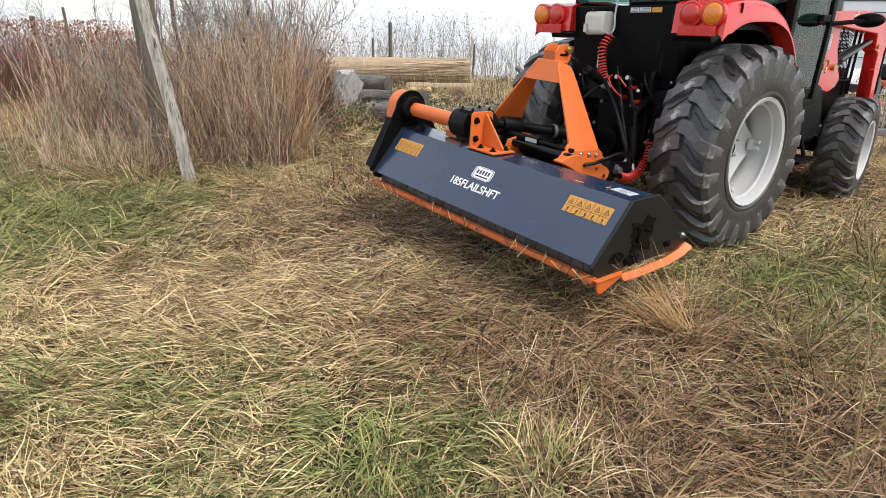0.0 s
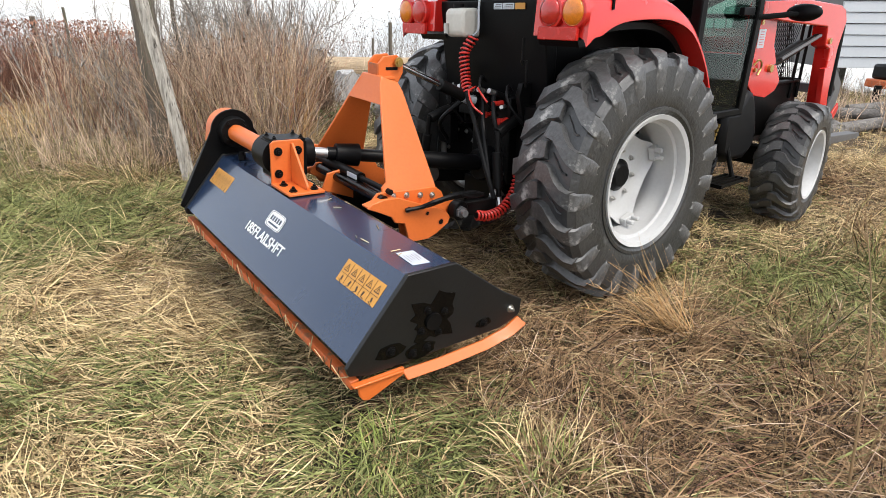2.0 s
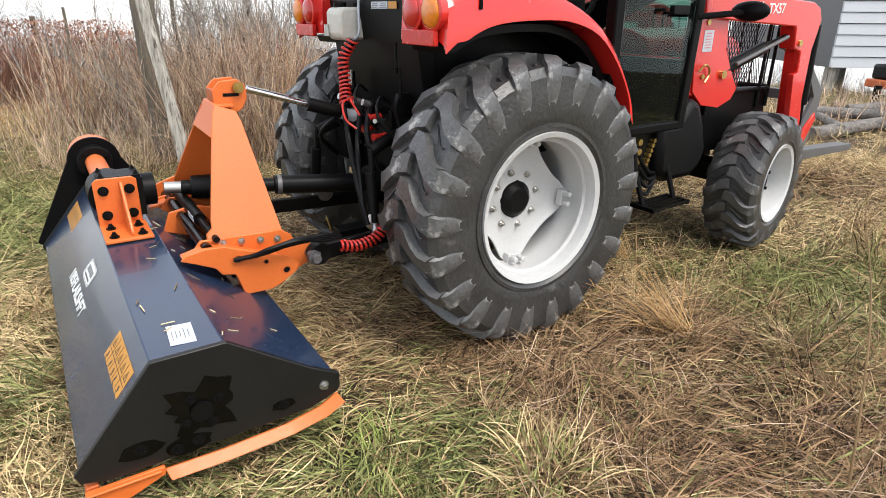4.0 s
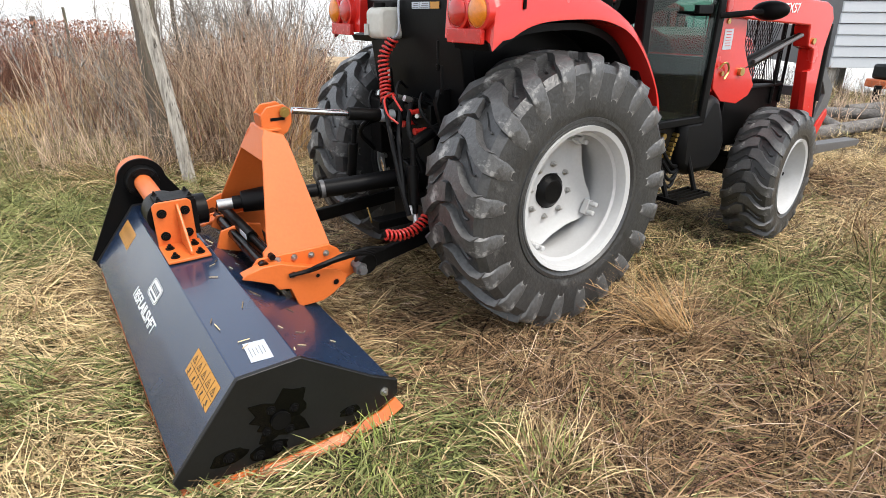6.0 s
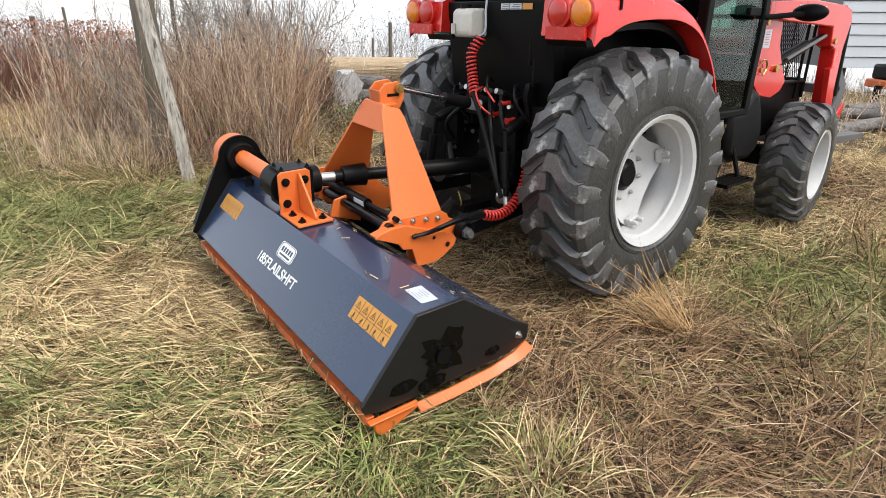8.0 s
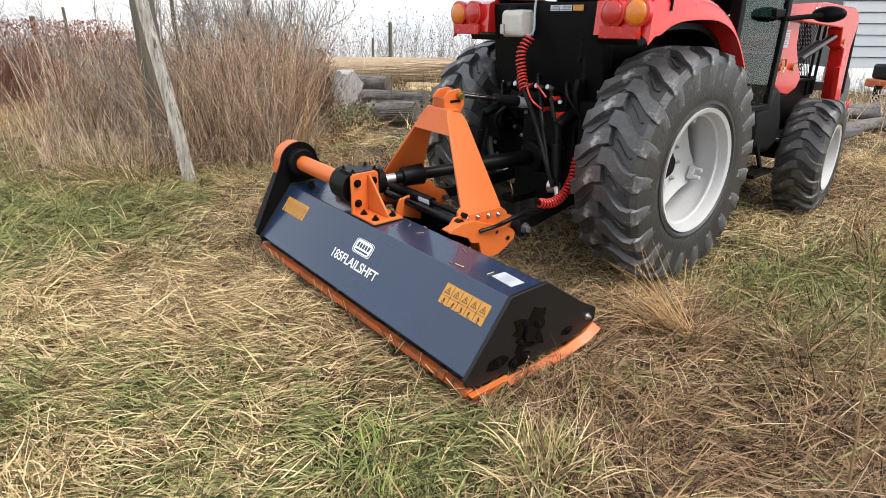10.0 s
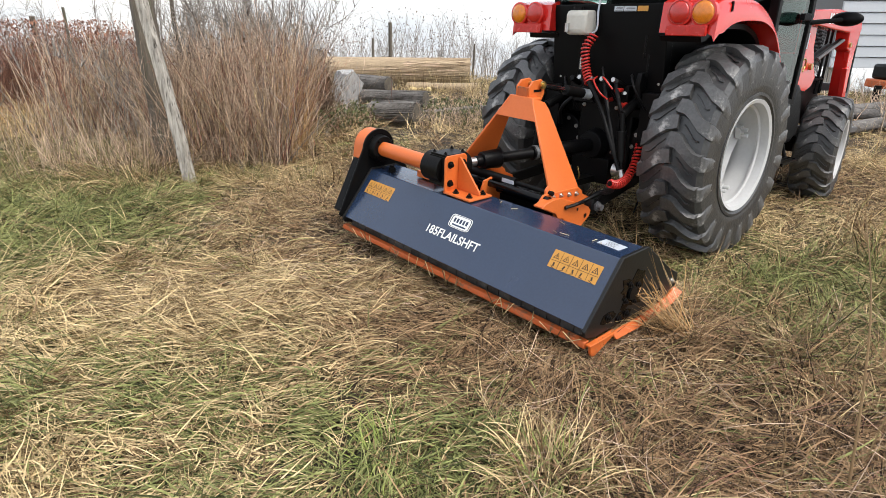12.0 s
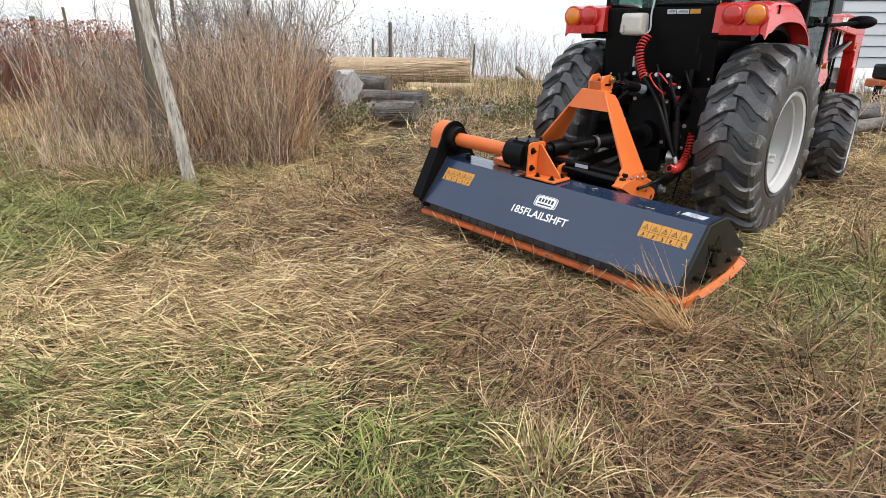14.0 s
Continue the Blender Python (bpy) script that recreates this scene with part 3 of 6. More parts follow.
    tagged(mpart("straw_litter", bm, M["straw_grass"], mower, "bits of straw lying on the housing"), kind="stuff")
    # small filler plug
    bm = fresh()
    rod(bm, (-1.50, 0.70, 0.472), (-1.50, 0.70, 0.50), 0.022, seg=6)
    rod(bm, (-1.50, 0.70, 0.50), (-1.50, 0.70, 0.515), 0.014, seg=12)
    mpart("filler_plug", bm, M["black"], mower)
    return mower

mower = build_mower()


# ---- tractor with front loader; origin on the ground under the rear axle, x forward, y to its left ----
REAR_R, REAR_X, REAR_Y, FRONT_R, FRONT_X, FRONT_Y = 0.605, -0.02, 0.632, 0.40, 1.93, 0.655
STEER = 9.0


def tyre_mesh(name, R, W, rim, lugs, lug_h, lug_w, reach, parent):
    bm = fresh()
    h = W / 2
    rr = R - lug_h
    prof = [(rim - 0.005, -h * 0.80), (rim + 0.02, -h * 0.92), (rim + (rr - rim) * 0.35, -h * 1.0), (rim + (rr - rim) * 0.62, -h * 0.99), (rr - 0.040, -h * 0.985), (rr - 0.006, -h * 0.87), (rr, -h * 0.4),
            (rr + 0.003, 0), (rr, h * 0.4), (rr - 0.006, h * 0.87), (rr - 0.040, h * 0.985), (rim + (rr - rim) * 0.62, h * 0.99), (rim + (rr - rim) * 0.35, h * 1.0), (rim + 0.02, h * 0.92), (rim - 0.005, h * 0.80), (rim + 0.02, 0)]
    spun(bm, prof, 72)
    # curved lugs, alternating sides: one mesh for each side, shared by all lugs
    for side in (-1, 1):
        lb = fresh()
        path = []
        for w, df, rad, wide in ((-0.08, 0.014, R, 1.35), (0.10, 0.006, R, 1.50), (0.20, -0.02 * reach, R, 1.40), (0.31, -0.12 * reach, R, 1.08), (0.46, -0.27 * reach, R, 0.92), (0.64, -0.44 * reach, R - 0.003, 0.98), (0.82, -0.56 * reach, R - 0.014, 1.30),
                                 (0.94, -0.63 * reach, R - 0.030, 1.50), (1.0, -0.66 * reach, R - 0.052, 1.50), (1.022, -0.68 * reach, R - 0.29 * (R - rim), 1.30),
                                 (1.022, -0.69 * reach, R - 0.40 * (R - rim), 1.05), (1.018, -0.70 * reach, R - 0.50 * (R - rim), 0.80), (0.985, -0.70 * reach, R - 0.57 * (R - rim), 0.55)):
            path.append((df, side * w * h, rad, wide))
        top, bot = [], []
        for i, (f, w, rad, wide) in enumerate(path):
            a, b = path[max(i - 1, 0)], path[min(i + 1, len(path) - 1)]
            tf, tw = (b[0] - a[0]) * R, b[1] - a[1]
            ln = math.hypot(tf, tw) or 1
            nf, nw = -tw / ln, tf / ln
            if i >= 7:
                nf, nw = -float(side), 0.0
            row_t, row_b = [], []
            for e in (-1, 1):
                for lst, k2, rd in ((row_t, 0.42, rad), (row_b, 0.58, rad - lug_h * 1.6)):
                    ff, ww = f + e * nf * lug_w * wide * k2 / R, w + e * nw * lug_w * wide * k2
                    if rd < rad and abs(w) > 0.93 * h:
                        ww *= 0.96
                    lst.append(lb.verts.new((-rd * math.cos(ff), ww, rd * math.sin(ff))))
            top.append(row_t)
            bot.append(row_b)
        for i in range(len(path) - 1):
            lb.faces.new((top[i][0], top[i + 1][0], top[i + 1][1], top[i][1]))
            for e in (0, 1):
                lb.faces.new((top[i][e], bot[i][e], bot[i + 1][e], top[i + 1][e]))
        for i in (0, -1):
            lb.faces.new((top[i][0], top[i][1], bot[i][1], bot[i][0]))
        bmesh.ops.bevel(lb, geom=[e for e in lb.edges if len(e.link_faces) == 2 and e.calc_face_angle(0) > 0.7], offset=0.0035, segments=1, affect="EDGES")
        one = part("lug", lb, M["lug"], parent, angle=30)
        for k in range(lugs):
            ob = one if k == 0 else new("lug", one.data)
            ob.parent = parent
            ob.rotation_euler = (0, 2 * math.pi * (k + (0.5 if side > 0 else 0)) / lugs, 0)
    # thin sipes of raised rubber between the lugs
    for side in (-1, 1):
        sb = fresh()
        pts = [Vector((-(rr + 0.002) * math.cos(f), side * w * h, (rr + 0.002) * math.sin(f))) for w, f in ((0.22, 0.155), (0.40, 0.10), (0.60, 0.03), (0.74, 0.02))]
        pipe(sb, smooth_path(pts, 3), 0.005, 5)
        one = part("tread_bar", sb, M["rubber"], parent)
        for k in range(lugs):
            ob = one if k == 0 else new("tread_bar", one.data)
            ob.parent = parent
            ob.rotation_euler = (0, 2 * math.pi * (k + (0.5 if side > 0 else 0)) / lugs, 0)
    # raised bands on the sidewalls
    for s in (-1, 1):
        spun(bm, [(rim + 0.028, s * h * 0.93), (rim + 0.040, s * h * 0.985), (rim + 0.055, s * h * 0.985), (rim + 0.058, s * h * 0.93)], 64)
    return part(name, bm, M["rubber"], parent, "black rubber tyre with deep worn bar lugs", angle=32)


def rear_wheel(tractor, side):
    w = thing_part("rear_wheel", tractor)
    W = 0.385
    tyre_mesh("tyre", REAR_R + 0.02, W, 0.312, 21, 0.034, 0.064, 0.28, w)
    s = side
    o = s * W / 2
    bm = fresh()
    spun(bm, [(0.309, o * 0.93), (0.330, o * 0.97), (0.333, o * 0.88), (0.322, o * 0.80), (0.318, o * 0.2), (0.296, 0), (0.318, -o * 0.2), (0.325, -o * 0.95), (0.306, -o * 0.93), (0.290, -o * 0.1), (0.285, 0), (0.290, o * 0.15), (0.296, o * 0.35), (0.296, o * 0.58), (0.284, o * 0.61), (0.284, o * 0.66), (0.299, o * 0.69), (0.300, o * 0.80)], 64)
    part("rim", bm, M["silver"], w, "silver-grey painted steel rim", angle=40)
    bm = fresh()
    yd = o - s * 0.215
    outline = []
    for k in range(72):
        a = 2 * math.pi * k / 72
        outline.append(((0.245 + 0.042 * math.cos(4 * a) + 0.008 * math.cos(8 * a)) * math.cos(a), (0.245 + 0.042 * math.cos(4 * a) + 0.008 * math.cos(8 * a)) * math.sin(a)))
    rings = []
    for f, d in ((1.0, 0.030), (0.86, 0.010), (0.60, 0.0), (0.30, 0.012)):
        rings.append([bm.verts.new((x * f, yd + s * d, z * f)) for x, z in outline])
    for f, d in ((0.30, 0.0), (0.60, -0.012), (1.0, 0.018)):
        rings.append([bm.verts.new((x * f, yd + s * d, z * f)) for x, z in outline])
    for p, q in zip(rings, rings[1:] + rings[:1]):
        for k in range(72):
            bm.faces.new((p[k], p[(k + 1) % 72], q[(k + 1) % 72], q[k]))
    part("disc", bm, M["silver"], w, "pale wheel disc with four scallops", angle=40)
    for k in range(4):
        bm = fresh()
        a = math.pi / 2 * k
        m = pose(0, 0, 0, 0, 0, 0) @ Matrix.Rotation(-a, 4, "Y")
        bar(bm, (0.055, 0.035, 0.075), m @ Matrix.Translation((0.272, yd + s * 0.040, 0)))
        for dz in (-0.022, 0.022):
            rod(bm, m @ Vector((0.262, yd + s * 0.05, dz)), m @ Vector((0.262, yd + s * 0.095, dz)), 0.014, seg=6)
        part("clamp", bm, M["silver"], w, "", 0.004)
    bolt_set([(0.125 * math.cos(a), yd + s * 0.004, 0.125 * math.sin(a)) for a in [math.pi / 4 * k + 0.3 for k in range(8)]], (0, s, 0), "steel", w, 0.011, 0.014, "wheel_nut")
    bm = fresh()
    rod(bm, (0, yd - s * 0.02, 0), (0, yd + s * 0.016, 0), 0.084, seg=32)
    rod(bm, (0, yd + s * 0.016, 0), (0, yd + s * 0.040, 0), 0.080, 0.055, seg=32)
    rod(bm, (0, yd - s * 0.25, 0), (0, yd - s * 0.02, 0), 0.09, seg=24)
    part("hub", bm, M["black"], w, "black axle hub", 0.003)
    return w


def front_wheel(tractor, side):
    w = thing_part("front_wheel", tractor)
    W = 0.30
    tyre_mesh("tyre", FRONT_R + 0.015, W, 0.225, 18, 0.025, 0.047, 0.32, w)
    s, o = side, side * W / 2
    bm = fresh()
    spun(bm, [(0.222, o * 0.93), (0.240, o * 0.98), (0.242, o * 0.88), (0.228, o * 0.8), (0.226, -o * 0.8), (0.238, -o * 0.95), (0.212, -o * 0.9), (0.205, 0), (0.207, o * 0.5), (0.214, o * 0.78)], 48)
    part("rim", bm, M["silver"], w, "silver-grey painted steel rim", angle=40)
    bm = fresh()
    spun(bm, [(0.209, o * 0.05), (0.15, o * 0.22), (0.09, o * 0.30), (0.05, o * 0.30), (0.05, o * 0.22), (0.09, o * 0.2), (0.15, o * 0.12), (0.209, -o * 0.05)], 40)
    part("disc", bm, M["silver"], w)
    bm = fresh()
    rod(bm, (0, -o, 0), (0, o * 0.45, 0), 0.055, seg=24)
    for k in range(6):
        a = math.pi / 3 * k
        rod(bm, (0.1 * math.cos(a), o * 0.25, 0.1 * math.sin(a)), (0.1 * math.cos(a), o * 0.42, 0.1 * math.sin(a)), 0.012, seg=6)
    part("hub", bm, M["black"], w, "", 0.003)
    return w


def fender(tractor, s):
    """A red arched mudguard with its lamps; s: -1 right, 1 left."""
    f = thing_part("fender", tractor)
    arch = [(-0.452, 1.285), (-0.44, 1.44), (-0.36, 1.462), (-0.16, 1.475), (0.02, 1.468), (0.20, 1.42), (0.37, 1.33), (0.50, 1.20), (0.60, 1.04), (0.635, 0.92)]
    under = [(0.61, 0.92), (0.575, 1.03), (0.475, 1.175), (0.345, 1.29), (0.18, 1.345), (0.02, 1.355), (-0.14, 1.350), (-0.24, 1.336), (-0.31, 1.312), (-0.355, 1.290), (-0.40, 1.283)]
    arch = [(-0.452, 1.285)] + [(q.x, q.z) for q in smooth_path([(x, 0, z) for x, z in arch[1:]], 4)]
    under = [(q.x, q.z) for q in smooth_path([(x, 0, z) for x, z in under], 4)]
    bm = fresh()
    y0, y1 = s * 0.385, s * 0.69
    n = len(arch) + len(under)
    rows = []
    for y, k in ((y0, 0.0), (s * 0.66, 0.0), (s * 0.685, 0.012), (s * 0.70, 0.040)):
        rows.append([bm.verts.new((x, y, z - k)) for x, z in arch] + [bm.verts.new((x, y, z)) for x, z in under])
    for p, q in zip(rows, rows[1:]):
        for i in range(n):
            bm.faces.new((p[i], p[(i + 1) % n], q[(i + 1) % n], q[i]))
    bm.faces.new(rows[0])
    bm.faces.new(rows[-1][::-1])
    bmesh.ops.triangulate(bm, faces=[g for g in bm.faces if len(g.verts) > 4])
    part("mudguard", bm, M["red"], f, "glossy red arched mudguard", 0.012)
    for y, mat, nm in ((0.632, "amber", "indicator_lens"), (0.500, "lens_red", "tail_lens")):
        bm = fresh()
        rod(bm, (-0.435, s * y, 1.388), (-0.475, s * y, 1.388), 0.062, 0.058, 28)
        bmesh.ops.create_uvsphere(bm, u_segments=24, v_segments=10, radius=0.056, matrix=Matrix.Translation((-0.474, s * y, 1.388)) @ Matrix.Diagonal((0.35, 1, 1, 1)))
        part(nm, bm, M[mat], f, "round amber lens" if mat == "amber" else "round red lens")
        bm = fresh()
        spun(bm, [(0.060, 0.0), (0.070, 0.004), (0.070, 0.034), (0.060, 0.034)], 32)
        bmesh.ops.transform(bm, matrix=Matrix.Translation((-0.475, s * y, 1.388)) @ Matrix.Rotation(radians(-90), 4, "Z"), verts=bm.verts)
        part("lens_ring", bm, M["red"], f)
    bm = fresh()
    bar(bm, (0.022, 0.225, 0.056), Matrix.Translation((-0.470, s * 0.550, 1.298)))
    part("reflector_bar", bm, M["red_reflector"], f, "flat red reflector bar", 0.004)
    bm = fresh()
    for k in range(3):
        bar(bm, (0.012, 0.012, 0.05), Matrix.Translation((-0.30 + 0.0 * k, s * 0.701, 1.42)))
    part("slot", bm, M["black"], f)
    # added black sheet: the wheel arch's deep shade put into its colour
    bm = fresh()
    shade_arc = [(x * 0.985, z - 0.015) for x, z in under]
    plate(bm, shade_arc + [(x * 0.96, z - 0.03) for x, z in shade_arc[::-1]], s * 0.36, s * 0.60)
    part("arch_shade", bm, M["plastic"], f, "black sheet standing for the shade under the mudguard")


def coil(pts, r, pitch, wire, name, parent):
    """A coiled red hose with a black core along the points."""
    path = smooth_path(pts, 12)
    hose = thing_part(name, parent)
    hose["label"] = "red coiled hose over a black core"
    bm = fresh()
    pipe(bm, path, r * 0.72, 8)
    part("core", bm, M["plastic"], hose)
    bm = fresh()
    out, way, last = [], 0.0, path[0]
    fine = smooth_path(path, 10)
    for i, c in enumerate(fine):
        way += (c - last).length
        last = c
        d = (fine[min(i + 1, len(fine) - 1)] - fine[max(i - 1, 0)]).normalized()
        u = d.cross(Vector((0.2, 1, 0.1))).normalized()
        v = d.cross(u)
        f = 2 * math.pi * way / pitch
        out.append(c + r * (math.cos(f) * u + math.sin(f) * v))
    pipe(bm, out, wire, 5)
    part("spiral", bm, M["hose_red"], hose, "red spiral sleeve")


def cable(pts, r, mat, name, parent, label=""):
    bm = fresh()
    pipe(bm, smooth_path(pts, 7), r, 8)
    return part(name, bm, M[mat], parent, label)


def build_tractor():
    t = thing("tractor", "red cab tractor with front loader and silver wheels on mown grass", "tractor")
    # rear axle and transmission
    bm = fresh()
    block(bm, (-0.30, -0.20, 0.42), (0.95, 0.20, 0.86))
    rod(bm, (0, -0.46, 0.605), (0, 0.46, 0.605), 0.115, seg=24)
    rod(bm, (-0.02, -0.43, 0.605), (-0.02, 0.43, 0.605), 0.19, seg=28)
    block(bm, (-0.20, -0.40, 0.50), (0.5, 0.40, 0.92))
    block(bm, (-0.36, -0.15, 0.50), (-0.28, 0.15, 0.90))
    block(bm, (0.9, -0.24, 0.45), (2.1, 0.24, 0.80))
    part("transmission", bm, M["black"], t, "black transmission housing", 0.012)
    for y in (-0.335, 0.335):
        bm = fresh()
        rod(bm, (-0.28, y, 0.60), (-0.22, y, 0.60), 0.16, seg=32)
        part("axle_flange", bm, M["black"], t, "", 0.006)
    bolt_set([(-0.28, sy * 0.335 + 0.13 * math.cos(a), 0.60 + 0.13 * math.sin(a)) for sy in (-1, 1) for a in [k * math.pi / 5 for k in range(10)]], (-1, 0, 0), "steel", t, 0.010)
    bm = fresh()
    rod(bm, (-0.44, 0, 0.60), (-0.36, 0, 0.60), 0.085, 0.10, 24)
    part("shaft_guard", bm, M["plastic"], t, "", 0.004)
    # hydraulic block, valves and couplers behind the cab
    bm = fresh()
    block(bm, (-0.42, -0.22, 0.86), (-0.26, 0.20, 0.98))
    block(bm, (-0.46, -0.10, 0.90), (-0.40, 0.06, 1.00))
    for y in (-0.18, -0.10, -0.02, 0.06, 0.14):
        rod(bm, (-0.40, y, 0.97), (-0.50, y, 1.01), 0.018, seg=12)
    block(bm, (-0.40, -0.42, 0.66), (-0.34, -0.30, 0.95))
    block(bm, (-0.40, 0.30, 0.66), (-0.34, 0.42, 0.95))
    rod(bm, (-0.33, -0.45, 0.90), (-0.33, 0.45, 0.90), 0.035, seg=16)
    part("valve_block", bm, M["black"], t, "black hydraulic valve block", 0.005)
    for p0, p1, r in [((-0.50, y, 1.01), (-0.535, y, 1.022), 0.014) for y in (-0.18, -0.10, -0.02, 0.06)] + [((-0.44, -0.20, 0.94), (-0.52, -0.26, 0.95), 0.010), ((-0.44, 0.12, 1.06), (-0.44, 0.12, 1.13), 0.012)]:
        bm = fresh()
        rod(bm, p0, p1, r, seg=10)
        part("coupler", bm, M["steel"], t, "bright hydraulic coupler")
    for y, z in ((-0.20, 0.96), (-0.14, 0.90), (-0.24, 0.88)):
        bm = fresh()
        rod(bm, (-0.46, y, z), (-0.52, y - 0.01, z), 0.013, 0.011, 12)
        rod(bm, (-0.52, y - 0.01, z), (-0.528, y - 0.011, z), 0.016, seg=12)
        part("coupler_cap", bm, M["hose_red"], t, "red coupler cap")
    # cab: rear panel, pillars, floor, roof
    bm = fresh()
    plate(bm, [(-0.34, 0.93), (-0.30, 0.93), (-0.30, 1.44), (-0.40, 1.44), (-0.40, 1.40)], -0.40, 0.40)
    block(bm, (-0.345, -0.40, 1.10), (-0.36, 0.40, 1.115))
    part("cab_rear_panel", bm, M["black_paint"], t, "black cab rear panel", 0.006)
    bm = fresh()
    for s in (-1, 1):
        block(bm, (-0.36, s * 0.40 - 0.035, 1.42), (-0.29, s * 0.40 + 0.035, 2.20))
        block(bm, (0.52, s * 0.60 - 0.03, 0.84), (0.58, s * 0.60 + 0.03, 2.20))
        plate(bm, [(1.10, 0.82), (1.16, 0.82), (1.19, 1.40), (1.12, 2.20), (1.06, 2.20), (1.13, 1.40)], s * 0.57, s * 0.625)
        block(bm, (0.55, s * 0.57, 0.80), (1.16, s * 0.625, 0.845))
        block(bm, (-0.30, s * 0.385, 0.90), (0.58, s * 0.36, 1.46))
    block(bm, (-0.30, -0.56, 0.78), (1.16, 0.56, 0.84))
    block(bm, (1.10, -0.57, 0.80), (1.16, 0.57, 1.15))
    part("cab_frame", bm, M["black_paint"], t, "black cab frame and pillars", 0.008)
    bm = fresh()
    plate(bm, [(-0.50, 2.20), (1.30, 2.20), (1.34, 2.26), (1.22, 2.36), (-0.38, 2.36), (-0.52, 2.28)], -0.66, 0.66)
    part("cab_roof", bm, M["red"], t, "red cab roof", 0.03)
    for s in (-1, 1):
        bm = fresh()
        plate(bm, [(0.585, 0.85), (1.10, 0.85), (1.13, 1.40), (1.06, 2.19), (0.585, 2.19)], s * 0.605, s * 0.611)
        g = part("door_glass", bm, M["window_glass"], t, "green-tinted door glass with reflections")
        g.visible_shadow = False
        bm = fresh()
        plate(bm, [(-0.28, 1.47), (0.515, 1.47), (0.515, 2.19), (-0.28, 2.19)], s * 0.42, s * 0.426)
        g = part("side_glass", bm, M["window_glass"], t)
        g.visible_shadow = False
        bm = fresh()
        rod(bm, (0.98, s * 0.618, 1.385), (0.98, s * 0.66, 1.385), 0.012, seg=10)
        bar(bm, (0.12, 0.03, 0.042), Matrix.Translation((0.94, s * 0.655, 1.392)))
        part("door_handle", bm, M["plastic"], t, "black door handle", 0.008)
        bm = fresh()
        pipe(bm, smooth_path([(1.15, s * 0.62, 1.36), (1.22, s * 0.70, 1.37), (1.28, s * 0.78, 1.38)]), 0.016, 8)
        bmesh.ops.create_uvsphere(bm, u_segments=20, v_segments=12, radius=0.1, matrix=Matrix.Translation((1.30, s * 0.80, 1.385)) @ Matrix.Diagonal((0.35, 1.0, 0.48, 1)))
        part("mirror", bm, M["plastic"], t, "folded black mirror")
    bm = fresh()
    plate(bm, [(-0.385, 1.46), (-0.37, 1.46), (-0.33, 2.18), (-0.345, 2.18)], -0.38, 0.38)
    g = part("rear_glass", bm, M["window_glass"], t)
    g.visible_shadow = False
    bm = fresh()
    block(bm, (1.135, -0.56, 1.16), (1.142, 0.56, 2.19))
    g = part("windscreen", bm, M["window_glass"], t)
    g.visible_shadow = False
    # seat, console and steering wheel seen through the door
    bm = fresh()
    block(bm, (0.02, -0.26, 0.98), (0.50, 0.26, 1.12))
    bar(bm, (0.12, 0.48, 0.62), Matrix.Translation((0.02, 0, 1.40)) @ pose(0, 0, 0, 0, -8, 0))
    block(bm, (0.10, -0.22, 0.84), (0.42, 0.22, 0.98))
    part("seat", bm, M["plastic"], t, "black cab seat", 0.04)
    bm = fresh()
    block(bm, (0.86, -0.16, 0.84), (1.10, 0.16, 1.20))
    rod(bm, (0.92, 0, 1.20), (0.80, 0, 1.36), 0.03)
    spun_m = Matrix.Translation((0.79, 0, 1.37)) @ pose(0, 0, 0, 0, -36, 0) @ pose(0, 0, 0, 90, 0, 0)
    k0 = len(bm.verts)
    spun(bm, [(0.185, -0.012), (0.205, -0.012), (0.205, 0.012), (0.185, 0.012)], 32)
    bm.verts.ensure_lookup_table()
    bmesh.ops.transform(bm, matrix=spun_m, verts=bm.verts[k0:])
    part("steering_console", bm, M["plastic"], t, "", 0.006)
    # labels above the rear panel, reservoir and wires
    for y, w in ((-0.085, 0.060), (-0.160, 0.080)):
        bm = fresh()
        block(bm, (-0.4065, y - w / 2, 1.398), (-0.4045, y + w / 2, 1.426))
        st = part("white_sticker", bm, M["white_label"], t, "white printed sticker")
        bm = fresh()
        for k in range(3):
            block(bm, (-0.4075, y - w * 0.42, 1.402 + 0.008 * k), (-0.4066, y + w * (0.42 - 0.1 * k), 1.405 + 0.008 * k))
        part("print", bm, M["grey_steel"], st)
    bm = fresh()
    block(bm, (-0.4065, -0.275, 1.398), (-0.4045, -0.208, 1.426))
    part("yellow_sticker", bm, M["yellow_label"], t, "yellow warning sticker")
    bm = fresh()
    plate(bm, [(-0.50, 1.285), (-0.48, 1.262), (-0.38, 1.262), (-0.37, 1.285), (-0.37, 1.39), (-0.40, 1.405), (-0.48, 1.405), (-0.50, 1.385)], 0.075, 0.225)
    tank = part("washer_tank", bm, M["milky"], t, "milky white plastic washer tank", 0.016)
    bm = fresh()
    rod(bm, (-0.45, 0.17, 1.405), (-0.45, 0.17, 1.425), 0.03, seg=18)
    part("tank_cap", bm, M["black"], tank)
    bm = fresh()
    rod(bm, (-0.505, 0.205, 1.33), (-0.505, 0.205, 1.28), 0.014, seg=10)
    part("tank_pump", bm, M["steel"], tank)
    cable([(-0.41, 0.04, 1.50), (-0.415, 0.05, 1.40), (-0.42, 0.045, 1.30), (-0.43, 0.08, 1.27), (-0.43, 0.09, 1.30)], 0.006, "white_label", "white_tube", t, "thin white washer tube")
    coil([(-0.46, 0.03, 1.265), (-0.50, 0.055, 1.19), (-0.51, 0.035, 1.08), (-0.54, -0.02, 0.99)], 0.023, 0.021, 0.0062, "coiled_hose", t)
